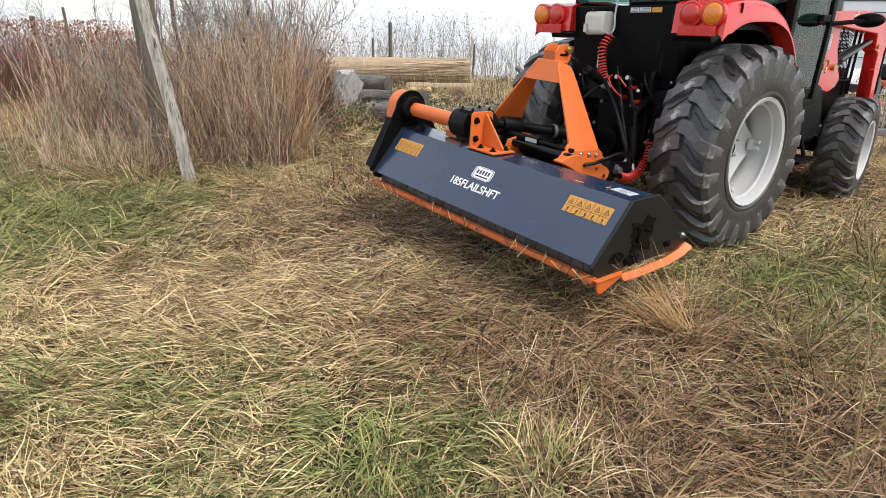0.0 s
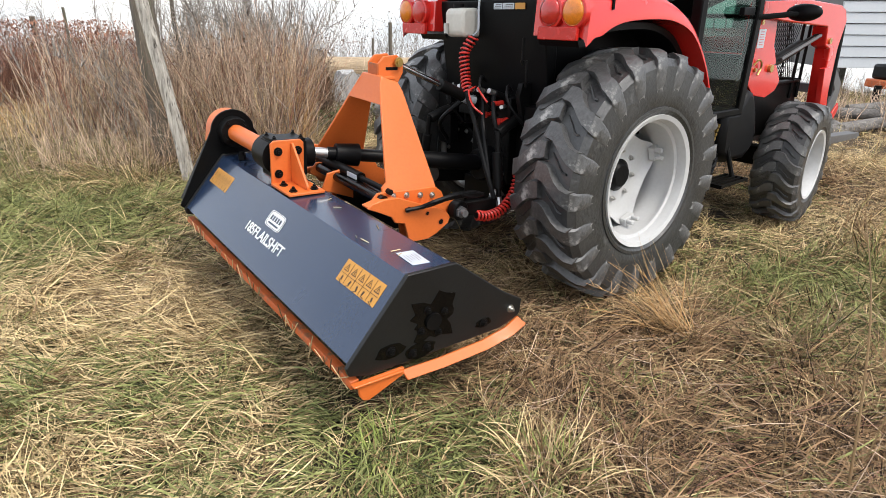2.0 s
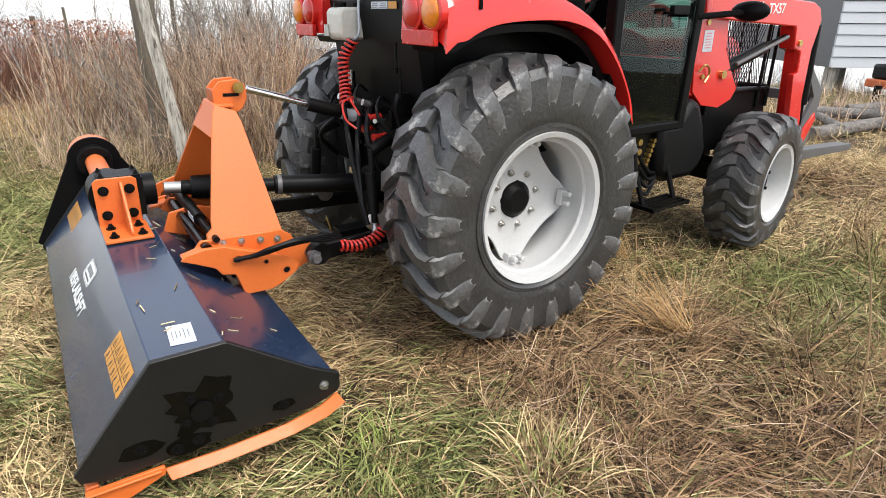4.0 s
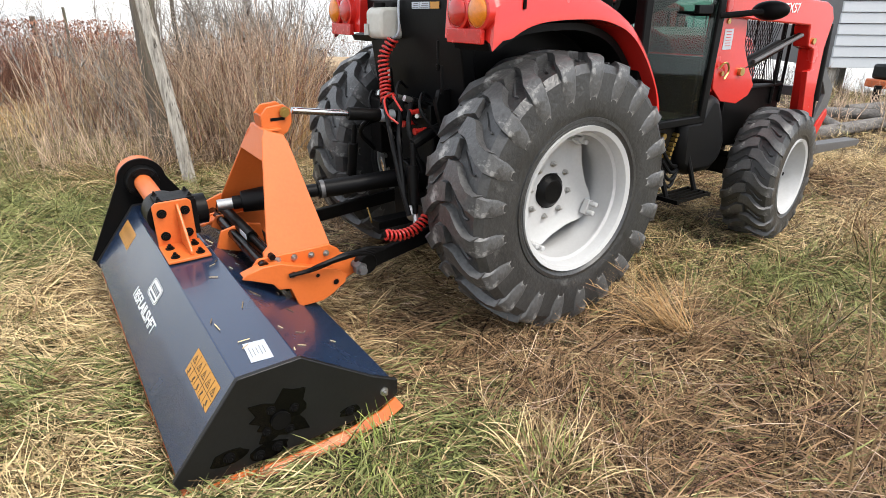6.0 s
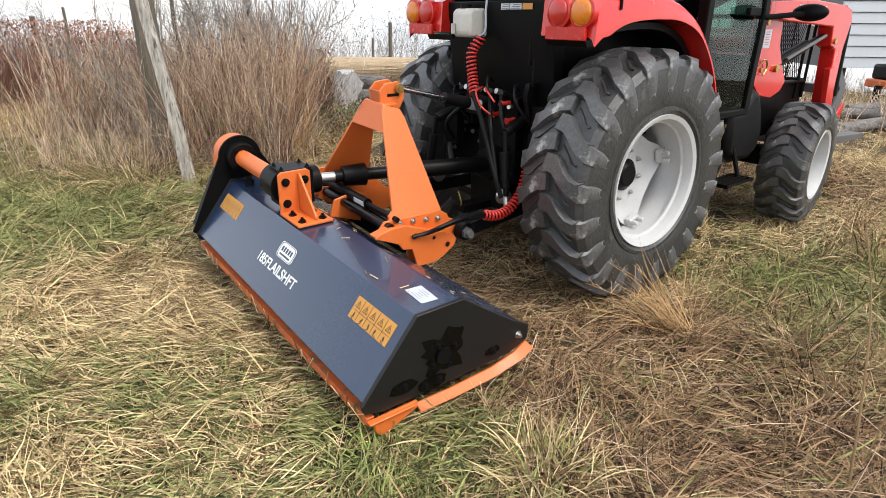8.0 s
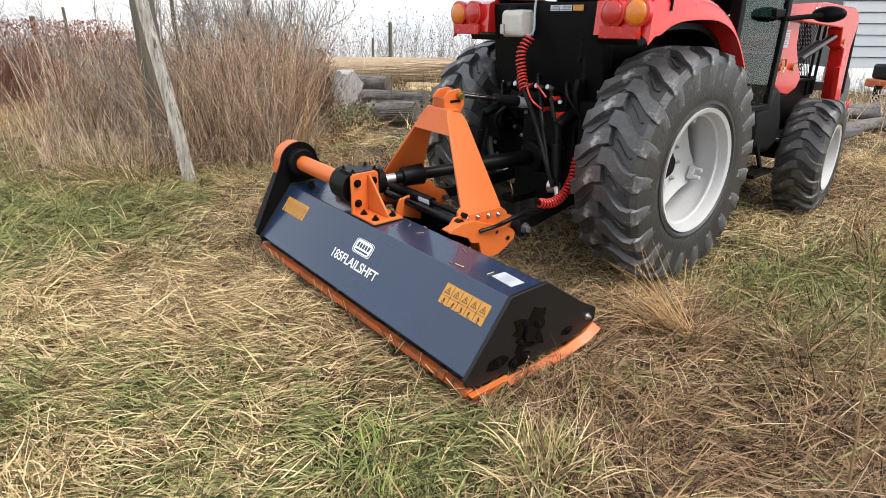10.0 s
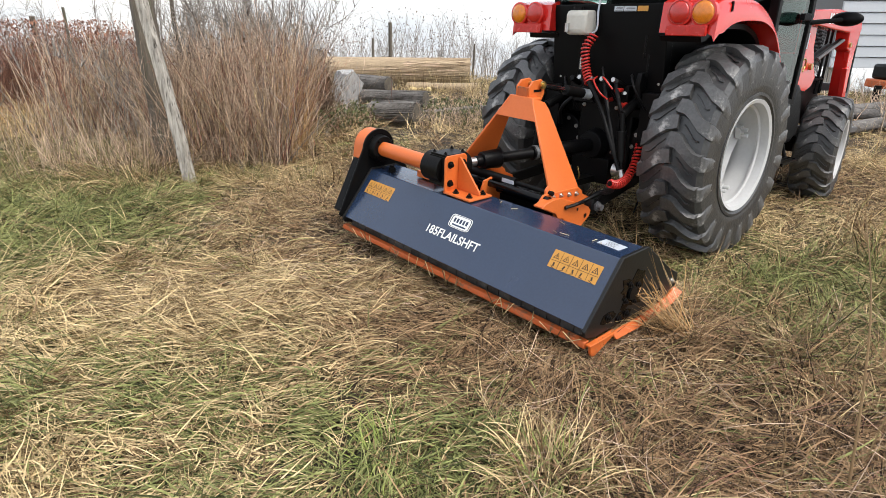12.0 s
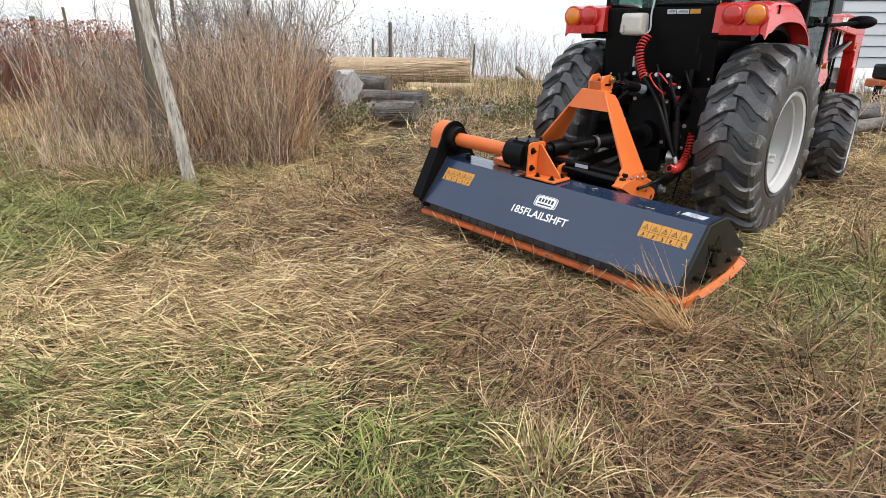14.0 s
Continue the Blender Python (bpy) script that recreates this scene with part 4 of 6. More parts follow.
    coil([(-0.775, -0.385, 0.475), (-0.70, -0.39, 0.458), (-0.61, -0.39, 0.475), (-0.53, -0.385, 0.55), (-0.49, -0.38, 0.66)], 0.021, 0.021, 0.0062, "coiled_hose", t)
    for pts in ([(-0.55, -0.02, 1.0), (-0.60, -0.16, 0.86), (-0.62, -0.27, 0.66), (-0.62, -0.34, 0.52)], [(-0.50, -0.10, 1.0), (-0.58, -0.20, 0.84), (-0.62, -0.30, 0.60)],
                [(-0.50, -0.18, 1.0), (-0.56, -0.26, 0.88), (-0.52, -0.30, 0.70)], [(-0.50, -0.02, 1.0), (-0.62, 0.10, 0.85), (-0.5, 0.2, 0.72)],
                [(-0.42, 0.14, 1.12), (-0.40, 0.16, 0.98), (-0.36, 0.2, 0.8)]):
        cable(pts, 0.012, "plastic", "hydraulic_hose", t)
    for pts in ([(-0.52, -0.06, 1.03), (-0.58, -0.08, 1.01), (-0.60, -0.14, 0.95), (-0.57, -0.18, 0.91)], [(-0.52, -0.10, 1.02), (-0.57, -0.14, 1.03), (-0.56, -0.20, 0.97)]):
        cable(pts, 0.005, "hose_red", "red_wire", t)
    bolt_set([(-0.365, y, z) for y, z in ((-0.12, 0.56), (0.12, 0.56), (-0.12, 0.84), (0.12, 0.84), (0.0, 0.87))], (-1, 0, 0), "steel", t, 0.009, 0.010)
    bolt_set([(-0.345, y, z) for y, z in ((-0.37, 1.36), (0.34, 1.36), (-0.37, 1.00), (0.34, 1.00))], (-1, 0, 0), "steel", t, 0.008, 0.006)
    for y, z in ((-0.30, 1.22), (-0.33, 1.12)):
        bm = fresh()
        rod(bm, (-0.43, y, z + 0.05), (-0.43, y, z - 0.05), 0.006, seg=8)
        rod(bm, (-0.43, y, z - 0.05), (-0.43, y, z - 0.075), 0.010, 0.006, 8)
        part("hanging_pin", bm, M["black"], t, "small hanging pin")
    bm = fresh()
    plate(bm, [(-0.40, 0.86), (-0.36, 0.86), (-0.36, 1.06), (-0.42, 1.06), (-0.44, 1.00)], -0.30, -0.27)
    part("lever_bracket", bm, M["black"], t, "", 0.003)
    for k, (y, z) in enumerate(((-0.25, 1.02), (-0.05, 1.05), (0.10, 1.03), (0.22, 0.98))):
        cable([(-0.44, y, z), (-0.50, y - 0.03, z + 0.03), (-0.54, y - 0.08, z - 0.04), (-0.46, y - 0.12, z - 0.16)], 0.007, "plastic", "control_cable", t)
    # lift arms, rods, drawbar
    for s in (-1, 1):
        bm = fresh()
        pipe(bm, [(-0.25, s * 0.24, 0.92), (-0.48, s * 0.27, 0.86), (-0.56, s * 0.28, 0.83)], 0.028, 10)
        rod(bm, (-0.56, s * 0.285, 0.84), (-0.58, s * 0.33, 0.52), 0.014)
        rod(bm, (-0.57, s * 0.295, 0.74), (-0.578, s * 0.322, 0.56), 0.026)
        part("lift_rod", bm, M["black"], t, "", 0.003)
        bm = fresh()
        rod(bm, (-0.55, s * 0.27, 0.505), (-0.55, s * 0.31, 0.505), 0.045, 0.03, 16)
        rod(bm, (-0.57, s * 0.315, 0.53), (-0.585, s * 0.345, 0.47), 0.016, seg=10)
        part("lift_clevis", bm, M["steel"], t)
    bm = fresh()
    block(bm, (-0.62, -0.045, 0.36), (0.2, 0.045, 0.40))
    block(bm, (-0.42, -0.14, 0.36), (-0.36, 0.14, 0.52))
    part("drawbar", bm, M["black"], t, "", 0.004)
    cable([(-0.72, -0.12, 0.52), (-0.71, -0.13, 0.47), (-0.70, -0.12, 0.44)], 0.004, "brass", "linch_pin", t)
    # hood and engine
    bm = fresh()
    sec = [(-0.36, 0.80), (-0.37, 1.10), (-0.31, 1.24), (-0.18, 1.29), (0.18, 1.29), (0.31, 1.24), (0.37, 1.10), (0.36, 0.80)]
    rows = []
    for x, k, dz in ((1.17, 1.0, 0), (1.7, 0.98, -0.01), (2.05, 0.94, -0.04), (2.17, 0.84, -0.09), (2.2, 0.70, -0.14)):
        rows.append([bm.verts.new((x, y * k, 0.80 + (z - 0.80) * (1 + dz))) for y, z in sec])
    for p, q in zip(rows, rows[1:]):
        for i in range(len(sec) - 1):
            bm.faces.new((p[i], p[i + 1], q[i + 1], q[i]))
    bm.faces.new(rows[0])
    bm.faces.new(rows[-1][::-1])
    part("hood", bm, M["red"], t, "red engine hood", 0.015)
    bm = fresh()
    for s in (-1, 1):
        block(bm, (1.35, s * 0.372, 0.82), (1.95, s * 0.36, 1.06))
        for k in range(7):
            block(bm, (1.38 + 0.08 * k, s * 0.378, 0.84), (1.41 + 0.08 * k, s * 0.366, 1.04))
    block(bm, (2.19, -0.24, 0.82), (2.215, 0.24, 1.15))
    part("grille", bm, M["black"], t, "black grille panels", 0.003)
    # grille guard of crossed bars in front of and beside the hood
    for s in (-1, 1):
        bm = fresh()
        y = s * 0.44
        for k in range(14):
            x = 1.62 + 0.028 * k
            rod(bm, (x, y, 0.95), (x + 0.20, y, 1.38), 0.0026, seg=4)
            rod(bm, (x + 0.20, y, 0.95), (x, y, 1.38), 0.0026, seg=4)
        for x in (1.62, 2.19, 2.30):
            rod(bm, (x, y, 0.80), (x, y, 1.40), 0.011, seg=8)
        for z in (0.92, 1.39):
            rod(bm, (1.62, y, z), (2.30, y, z), 0.011, seg=8)
        part("guard_mesh", bm, M["black"], t, "black diamond mesh guard")
    bm = fresh()
    rod(bm, (2.30, -0.44, 0.92), (2.30, 0.44, 0.92), 0.018)
    rod(bm, (2.30, -0.44, 1.36), (2.30, 0.44, 1.36), 0.018)
    for k in range(9):
        rod(bm, (2.30, -0.4 + 0.1 * k, 0.92), (2.30, -0.4 + 0.1 * k, 1.36), 0.005, seg=6)
    part("front_guard", bm, M["black"], t, "black front guard bars")
    bm = fresh()
    for sg in (-1, 1):
        plate(bm, [(1.22, 0.56), (2.30, 0.56), (2.34, 0.66), (2.30, 0.92), (1.60, 0.95), (1.30, 0.86)], sg * 0.36, sg * 0.43)
    block(bm, (1.3, -0.36, 0.58), (2.28, 0.36, 0.90))
    part("engine_frame", bm, M["black"], t, "black engine side frame", 0.01)
    # front axle and frame
    bm = fresh()
    block(bm, (1.88, -0.56, 0.34), (2.02, 0.56, 0.47))
    block(bm, (1.05, -0.22, 0.48), (2.35, 0.22, 0.70))
    rod(bm, (1.95, -0.60, 0.40), (1.95, -0.50, 0.40), 0.10, seg=20)
    rod(bm, (1.95, 0.60, 0.40), (1.95, 0.50, 0.40), 0.10, seg=20)
    part("front_axle", bm, M["black"], t, "", 0.01)
    for s in (-1, 1):
        # rounded fuel tank and step under the door
        bm = fresh()
        cx, cz = 1.18, 0.72
        tankp = [(0.98, 0.83), (1.12, 0.83), (1.22, 0.95), (1.30, 0.93), (1.37, 0.80), (1.42, 0.66), (1.40, 0.56), (1.30, 0.50), (1.10, 0.50), (1.00, 0.56)]
        plate(bm, tankp, s * 0.34, s * 0.62)
        part("fuel_tank", bm, M["plastic"], t, "rounded black plastic fuel tank", 0.05)
        step = thing_part("step", t)
        bm = fresh()
        for x in (0.80, 1.06):
            pipe(bm, [(x, s * 0.58, 0.80), (x + 0.02, s * 0.61, 0.60), (x + 0.05, s * 0.66, 0.42)], 0.014, 8)
        part("step_rail", bm, M["black"], step)
        bm = fresh()
        for k in range(5):
            block(bm, (0.82, s * (0.60 + 0.034 * k), 0.415), (1.13, s * (0.613 + 0.034 * k), 0.43))
        block(bm, (0.82, s * 0.60, 0.41), (0.84, s * 0.75, 0.432))
        block(bm, (1.11, s * 0.60, 0.41), (1.13, s * 0.75, 0.432))
        part("step_tread", bm, M["black"], step, "black slotted step tread")
        bm = fresh()
        for k in range(6):
            rod(bm, (0.86, s * 0.56, 0.50 + 0.05 * k), (0.86, s * 0.59, 0.50 + 0.05 * k), 0.018, seg=8)
            rod(bm, (0.93 + 0.01 * k, s * 0.55, 0.62 + 0.025 * k), (0.93 + 0.01 * k, s * 0.59, 0.62 + 0.025 * k), 0.012, seg=8)
        part("valve_fittings", bm, M["brass"], t, "brass hydraulic fittings")
        bm = fresh()
        block(bm, (0.55, s * 0.30, 0.52), (1.02, s * 0.56, 0.80))
        part("battery_box", bm, M["black"], t, "", 0.01)
        for k in range(4):
            cable([(0.86, s * 0.59, 0.52 + 0.05 * k), (0.95, s * 0.60, 0.46 + 0.04 * k), (1.10, s * 0.56, 0.58), (1.4, s * 0.5, 0.70)], 0.010, "plastic", "loader_hose", t)
        # loader: mast, arm, rams; built wide, then drawn in to the hood
        other = set(t.children)
        ya, yb = s * 0.595, s * 0.695
        bm = fresh()
        mast = [(1.20, 1.42), (1.20, 1.20), (1.23, 0.97), (1.33, 0.89), (1.50, 0.862), (1.62, 0.90), (1.665, 0.96), (1.58, 1.06), (1.49, 1.19), (1.47, 1.34)]
        plate(bm, mast, s * 0.640, s * 0.652)
        plate(bm, [(x, z) for x, z in mast], s * 0.575, s * 0.587)
        block(bm, (1.22, min(s * 0.587, s * 0.640), 0.95), (1.26, max(s * 0.587, s * 0.640), 1.40))
        part("loader_mast", bm, M["red"], t, "red loader mast plate", 0.004)
        bm = fresh()
        for x, y0, y1, z, r in ((1.29, 0.652, 0.664, 1.05, 0.013), (1.48, 0.652, 0.672, 1.05, 0.024), (1.28, 0.652, 0.658, 1.33, 0.015), (2.20, 0.69, 0.706, 1.20, 0.020)):
            bm = fresh()
            rod(bm, (x, s * y0, z), (x, s * y1, z), r, seg=16)
            part("pivot_pin", bm, M["brass"], t, "yellow zinc pivot pin")
        bm = fresh()
        pipe(bm, smooth_path([(1.25, s * 0.66, 1.08), (1.27, s * 0.675, 1.11), (1.31, s * 0.675, 1.10), (1.34, s * 0.665, 1.06), (1.30, s * 0.67, 1.02)]), 0.006, 6)
        part("lock_pin", bm, M["brass"], t)
        bm = fresh()
        arm = [(1.18, 1.445), (1.18, 1.36), (1.47, 1.335), (2.12, 1.295), (2.15, 1.17), (2.235, 1.145), (2.28, 0.80), (2.34, 0.48), (2.38, 0.36), (2.49, 0.36), (2.48, 0.50), (2.39, 0.85), (2.375, 1.15), (2.42, 1.33), (2.37, 1.405), (2.28, 1.435), (1.75, 1.465)]
        plate(bm, arm, ya, yb)
        arm_ob = part("loader_arm", bm, M["red"], t, "red bent loader arm", 0.008)
        if s < 0:
            m = Matrix(((1, 0, 0, 1.86), (0, 0, -1, -0.6965), (0, 1, 0, 1.395), (0, 0, 0, 1)))
            lettering("arm_lettering", "TX57", 0.075, m, M["white_ink"], t)
            bm = fresh()
            for k, (w, a) in enumerate(((0.028, 0), (0.026, 25), (0.026, -18), (0.024, 18), (0.026, -10))):
                bar(bm, (w, 0.002, 0.075), Matrix.Translation((1.57 + 0.032 * k, -0.6965, 1.395)) @ pose(0, 0, 0, 0, a, 0))
            part("maker_mark", bm, M["white_ink"], t, "white block mark")
        bm = fresh()
        bar(bm, (0.085, 0.002, 0.11), Matrix.Translation((1.30, s * 0.6535, 1.235)))
        st = part("mast_sticker", bm, M["white_label"], t, "white instruction sticker")
        bm = fresh()
        for k in range(6):
            bar(bm, (0.05, 0.001, 0.004), Matrix.Translation((1.30, s * 0.6552, 1.275 - 0.015 * k)))
        part("sticker_lines", bm, M["hose_red"], st)
        bm = fresh()
        rod(bm, (1.48, s * 0.615, 1.05), (1.92, s * 0.625, 1.18), 0.036, seg=20)
        rod(bm, (1.92, s * 0.625, 1.18), (2.22, s * 0.635, 1.255), 0.018, seg=14)
        part("lift_ram", bm, M["black"], t, "black loader lift ram")
        bm = fresh()
        rod(bm, (1.60, s * 0.66, 1.10), (2.10, s * 0.668, 1.238), 0.012, seg=10)
        part("ram_tube", bm, M["grey_steel"], t)
        bm = fresh()
        rod(bm, (2.46, s * 0.645, 1.30), (2.50, s * 0.645, 0.80), 0.034, seg=18)
        rod(bm, (2.50, s * 0.645, 0.80), (2.52, s * 0.645, 0.62), 0.018, seg=12)
        part("tilt_ram", bm, M["black"], t, "black loader tilt ram")
        bm = fresh()
        plate(bm, [(2.37, 0.40), (2.43, 0.37), (2.48, 0.52), (2.60, 0.70), (2.575, 0.745), (2.48, 0.66), (2.40, 0.52)], s * 0.698, s * 0.712)
        part("tilt_link", bm, M["red"], t, "red curved tilt link", 0.003)
        bm = fresh()
        plate(bm, [(2.13, 1.02), (2.21, 1.03), (2.29, 0.60), (2.22, 0.58)], s * 0.697, s * 0.735)
        part("parking_stand", bm, M["red"], t, "red folded parking stand", 0.004)
        bm = fresh()
        plate(bm, [(2.56, 1.06), (2.60, 1.07), (2.86, 0.86), (2.86, 0.78), (2.74, 0.30), (2.48, 0.30), (2.48, 0.36), (2.66, 0.62), (2.76, 0.82)], s * 0.575, s * 0.60)
        part("attachment_plate", bm, M["grey_steel"], t, "dark grey attachment side plate", 0.004)
        bm = fresh()
        plate(bm, [(2.72, 0.34), (2.74, 0.42), (3.75, 0.36), (3.77, 0.33), (3.73, 0.31)], s * 0.42, s * 0.53)
        part("fork_tine", bm, M["grey_steel"], t, "grey steel fork tine", 0.004)
        for ob in set(t.children) - other:
            ob.location = (0.07, -s * 0.10, 0)
    bm = fresh()
    rod(bm, (2.43, -0.50, 0.62), (2.43, 0.50, 0.62), 0.055, seg=20)
    part("loader_cross_tube", bm, M["black"], t, "black loader cross tube")
    bm = fresh()
    block(bm, (2.77, -0.475, 0.34), (2.83, 0.475, 0.44))
    block(bm, (2.85, -0.475, 0.78), (2.91, 0.475, 0.85))
    part("attachment_bar", bm, M["grey_steel"], t, "grey attachment cross bars", 0.004)
    return t


tractor = build_tractor()
rear_wheels = [(rear_wheel(tractor, s), s) for s in (-1, 1)]
front_wheels = [(front_wheel(tractor, s), s) for s in (-1, 1)]
for s in (-1, 1):
    fender(tractor, s)


def aimed_link(name, parts, label):
    """A link of the hitch, built along its own -x from its tractor end; parts: rods (x0, x1, r, material)."""
    ob = thing_part(name, tractor)
    ob["label"] = label
    for k, (x0, x1, r, mat) in enumerate(parts):
        bm = fresh()
        rod(bm, (-x0, 0, 0), (-x1, 0, 0), r if not isinstance(r, tuple) else r[0], r if not isinstance(r, tuple) else r[1], 20)
        part(("barrel", "rod", "yoke", "collar", "eye")[k], bm, M[mat], ob, "", 0.003)
    return ob


top_link = aimed_link("top_link", [(0.02, 0.37, 0.030, "black"), (0.37, 0.64, 0.015, "chrome"), (-0.02, 0.06, 0.036, "black"), (0.13, 0.21, 0.0305, "white_label")], "black hydraulic top link with chrome rod")
pto_shaft = aimed_link("drive_shaft", [(0.0, 0.50, 0.044, "plastic"), (0.50, 0.90, 0.032, "plastic"), (0.74, 0.86, (0.058, 0.050), "plastic"), (0.465, 0.488, 0.0455, "grey_steel"), (0.88, 0.97, 0.026, "steel")], "black plastic guarded drive shaft")
lower_links = []
for s in (-1, 1):
    ob = thing_part("lower_link", tractor)
    bm = fresh()
    bar(bm, (0.74, 0.028, 0.07), Matrix.Translation((-0.36, 0, 0)))
    rod(bm, (-0.74, -0.025, 0), (-0.74, 0.025, 0), 0.048, seg=20)
    rod(bm, (0, -0.025, 0), (0, 0.025, 0), 0.048, seg=20)
    part("link_bar", bm, M["black"], ob, "black lower lift arm", 0.005)
    lower_links.append((ob, s))


# ---- ground: one sheet, level where the tractor works, falling away behind the log pile ----
def fade(x, a, b):
    u = np.clip((x - a) / (b - a), 0, 1)
    return u * u * (3 - 2 * u)


def bumps(x, y):
    return (0.020 * np.sin(1.7 * x + 0.6 * np.sin(1.1 * y)) * np.cos(1.3 * y + 0.5) + 0.012 * np.sin(4.1 * x + 1.0) * np.sin(3.7 * y + 0.4)
            + 0.012 * np.sin(8.3 * x + 2 * y) * np.sin(7.1 * y - 3 * x) + 0.008 * np.sin(17 * x - 5 * y) * np.sin(15 * y + 4 * x))


def mown_strip(x, y):
    """1 where the mower has passed, 0 outside."""
    side = (-(x + 0.96) * 1.62 + (y - 1.27) * 2.28) / 2.80
    rear = ((x + 0.96) * 1.59 + (y - 1.27) * 1.01) / 1.88
    left = ((x + 1.99) * 1.62 - (y - 2.87) * 2.28) / 2.80
    return fade(side, -0.14, 0.0) * fade(rear, -0.16, -0.02) * fade(left, -0.16, 0.0) * (1 - fade(y, 4.6, 5.4))


def ground_z(x, y):
    r = np.hypot(x, y)
    near = bumps(x, y) * (1 - fade(r, 8, 40)) * (1 - 0.65 * mown_strip(x, y)) - 0.02 - 0.012 * mown_strip(x, y)
    return near - np.maximum(r - 14.0, 0) * 0.105 * fade(r, 13.5, 18)


def build_ground():
    n = 220
    u = np.linspace(-1, 1, n)
    g = np.sign(u) * (9 * np.abs(u) + 2600 * np.abs(u) ** 7)
    X, Y = np.meshgrid(g, g + 4.0)
    Z = ground_z(X, Y)
    verts = np.stack([X, Y, Z], -1).reshape(-1, 3)
    i = np.arange(n * n).reshape(n, n)
    faces = np.stack([i[:-1, :-1], i[:-1, 1:], i[1:, 1:], i[1:, :-1]], -1).reshape(-1, 4)
    me = bpy.data.meshes.new("ground")
    me.from_pydata(verts.tolist(), [], faces.tolist())
    me.polygons.foreach_set("use_smooth", [True] * len(me.polygons))
    me.materials.append(M["soil"])
    tagged(new("ground", me), "flattened dry grass and thatch over brown soil", "ground", kind="structure")


build_ground()


# ---- plants as many thin strands ----
def strand_mesh(name, root, az, el, droop, length, width, segs, sides, mat, label, category, curl=None, tip=0.12, obj_kind="stuff"):
    """One mesh of many tapered blades (sides 2) or stalks (sides 3), each from its root; el: first angle above the ground, droop: how far it bends down."""
    n = len(root)
    pts = np.zeros((n, segs + 1, 3))
    pts[:, 0] = root
    az = az.copy()
    for k in range(segs):
        e = el - droop * (k + 0.5) / segs
        step = length / segs
        pts[:, k + 1, 0] = pts[:, k, 0] + step * np.cos(e) * np.cos(az)
        pts[:, k + 1, 1] = pts[:, k, 1] + step * np.cos(e) * np.sin(az)
        pts[:, k + 1, 2] = pts[:, k, 2] + step * np.sin(e)
        if curl is not None:
            az = az + curl / segs
    floor = ground_z(pts[..., 0], pts[..., 1]) + 0.004
    pts[..., 2] = np.maximum(pts[..., 2], floor + (pts[..., 2] - floor) * 0.0)
    wid = width[:, None] * (1 - (1 - tip) * np.linspace(0, 1, segs + 1)[None, :] ** 1.6)
    if sides == 2:
        tw = np.random.uniform(-0.9, 0.9, n)
        sx, sy, sz = -np.sin(az) * np.cos(tw), np.cos(az) * np.cos(tw), np.sin(tw)
        sv = np.stack([sx, sy, sz], -1)[:, None, :]
        ring = np.stack([pts - sv * wid[..., None] / 2, pts + sv * wid[..., None] / 2], 2)
    else:
        ring = []
        for j in range(3):
            a = 2 * math.pi * j / 3
            off = np.stack([-np.sin(az) * math.cos(a), np.cos(az) * math.cos(a), np.full(n, math.sin(a))], -1)
            off2 = np.stack([np.cos(az) * math.sin(a), np.sin(az) * math.sin(a), np.zeros(n)], -1)
            up = np.clip(np.sin(el), 0, 1)[:, None]
            off = off * (1 - up) + (np.stack([-np.sin(az) * math.cos(a), np.cos(az) * math.cos(a), np.zeros(n)], -1) + off2) * up
            ring.append(pts + off[:, None, :] * wid[..., None] / 2)
        ring = np.stack(ring, 2)
    s = ring.shape[2]
    verts = ring.reshape(-1, 3)
    base = (np.arange(n) * (segs + 1) * s)[:, None, None]
    k = np.arange(segs)[None, :, None] * s
    quads = []
    for j in range(1 if s == 2 else 3):
        j2 = (j + 1) % s
        quads.append(np.stack([base + k + j, base + k + j2, base + k + s + j2, base + k + s + j], -1).reshape(-1, 4))
    quads = np.concatenate(quads).astype(np.int32)
    me = bpy.data.meshes.new(name)
    me.vertices.add(len(verts))
    me.vertices.foreach_set("co", verts.ravel().astype(np.float32))
    me.loops.add(quads.size)
    me.loops.foreach_set("vertex_index", quads.ravel())
    me.polygons.add(len(quads))
    me.polygons.foreach_set("loop_start", np.arange(0, quads.size, 4, dtype=np.int32))
    me.polygons.foreach_set("use_smooth", np.ones(len(quads), bool))
    me.update(calc_edges=True)
    me.materials.append(mat)
    return tagged(new(name, me), label, category, kind=obj_kind)


rng = np.random.default_rng(7)


def lump(x, y, cx, cy, rx, ry):
    return np.exp(-(((x - cx) / rx) ** 2 + ((y - cy) / ry) ** 2))


def wave_noise(x, y, k, seed):
    r = np.random.default_rng(seed)
    v = 0
    for _ in range(7):
        a, f, p = r.uniform(0, 2 * math.pi), k * r.uniform(0.6, 1.8), r.uniform(0, 6.3)
        v = v + np.sin(f * (x * math.cos(a) + y * math.sin(a)) + p)
    return v / 7


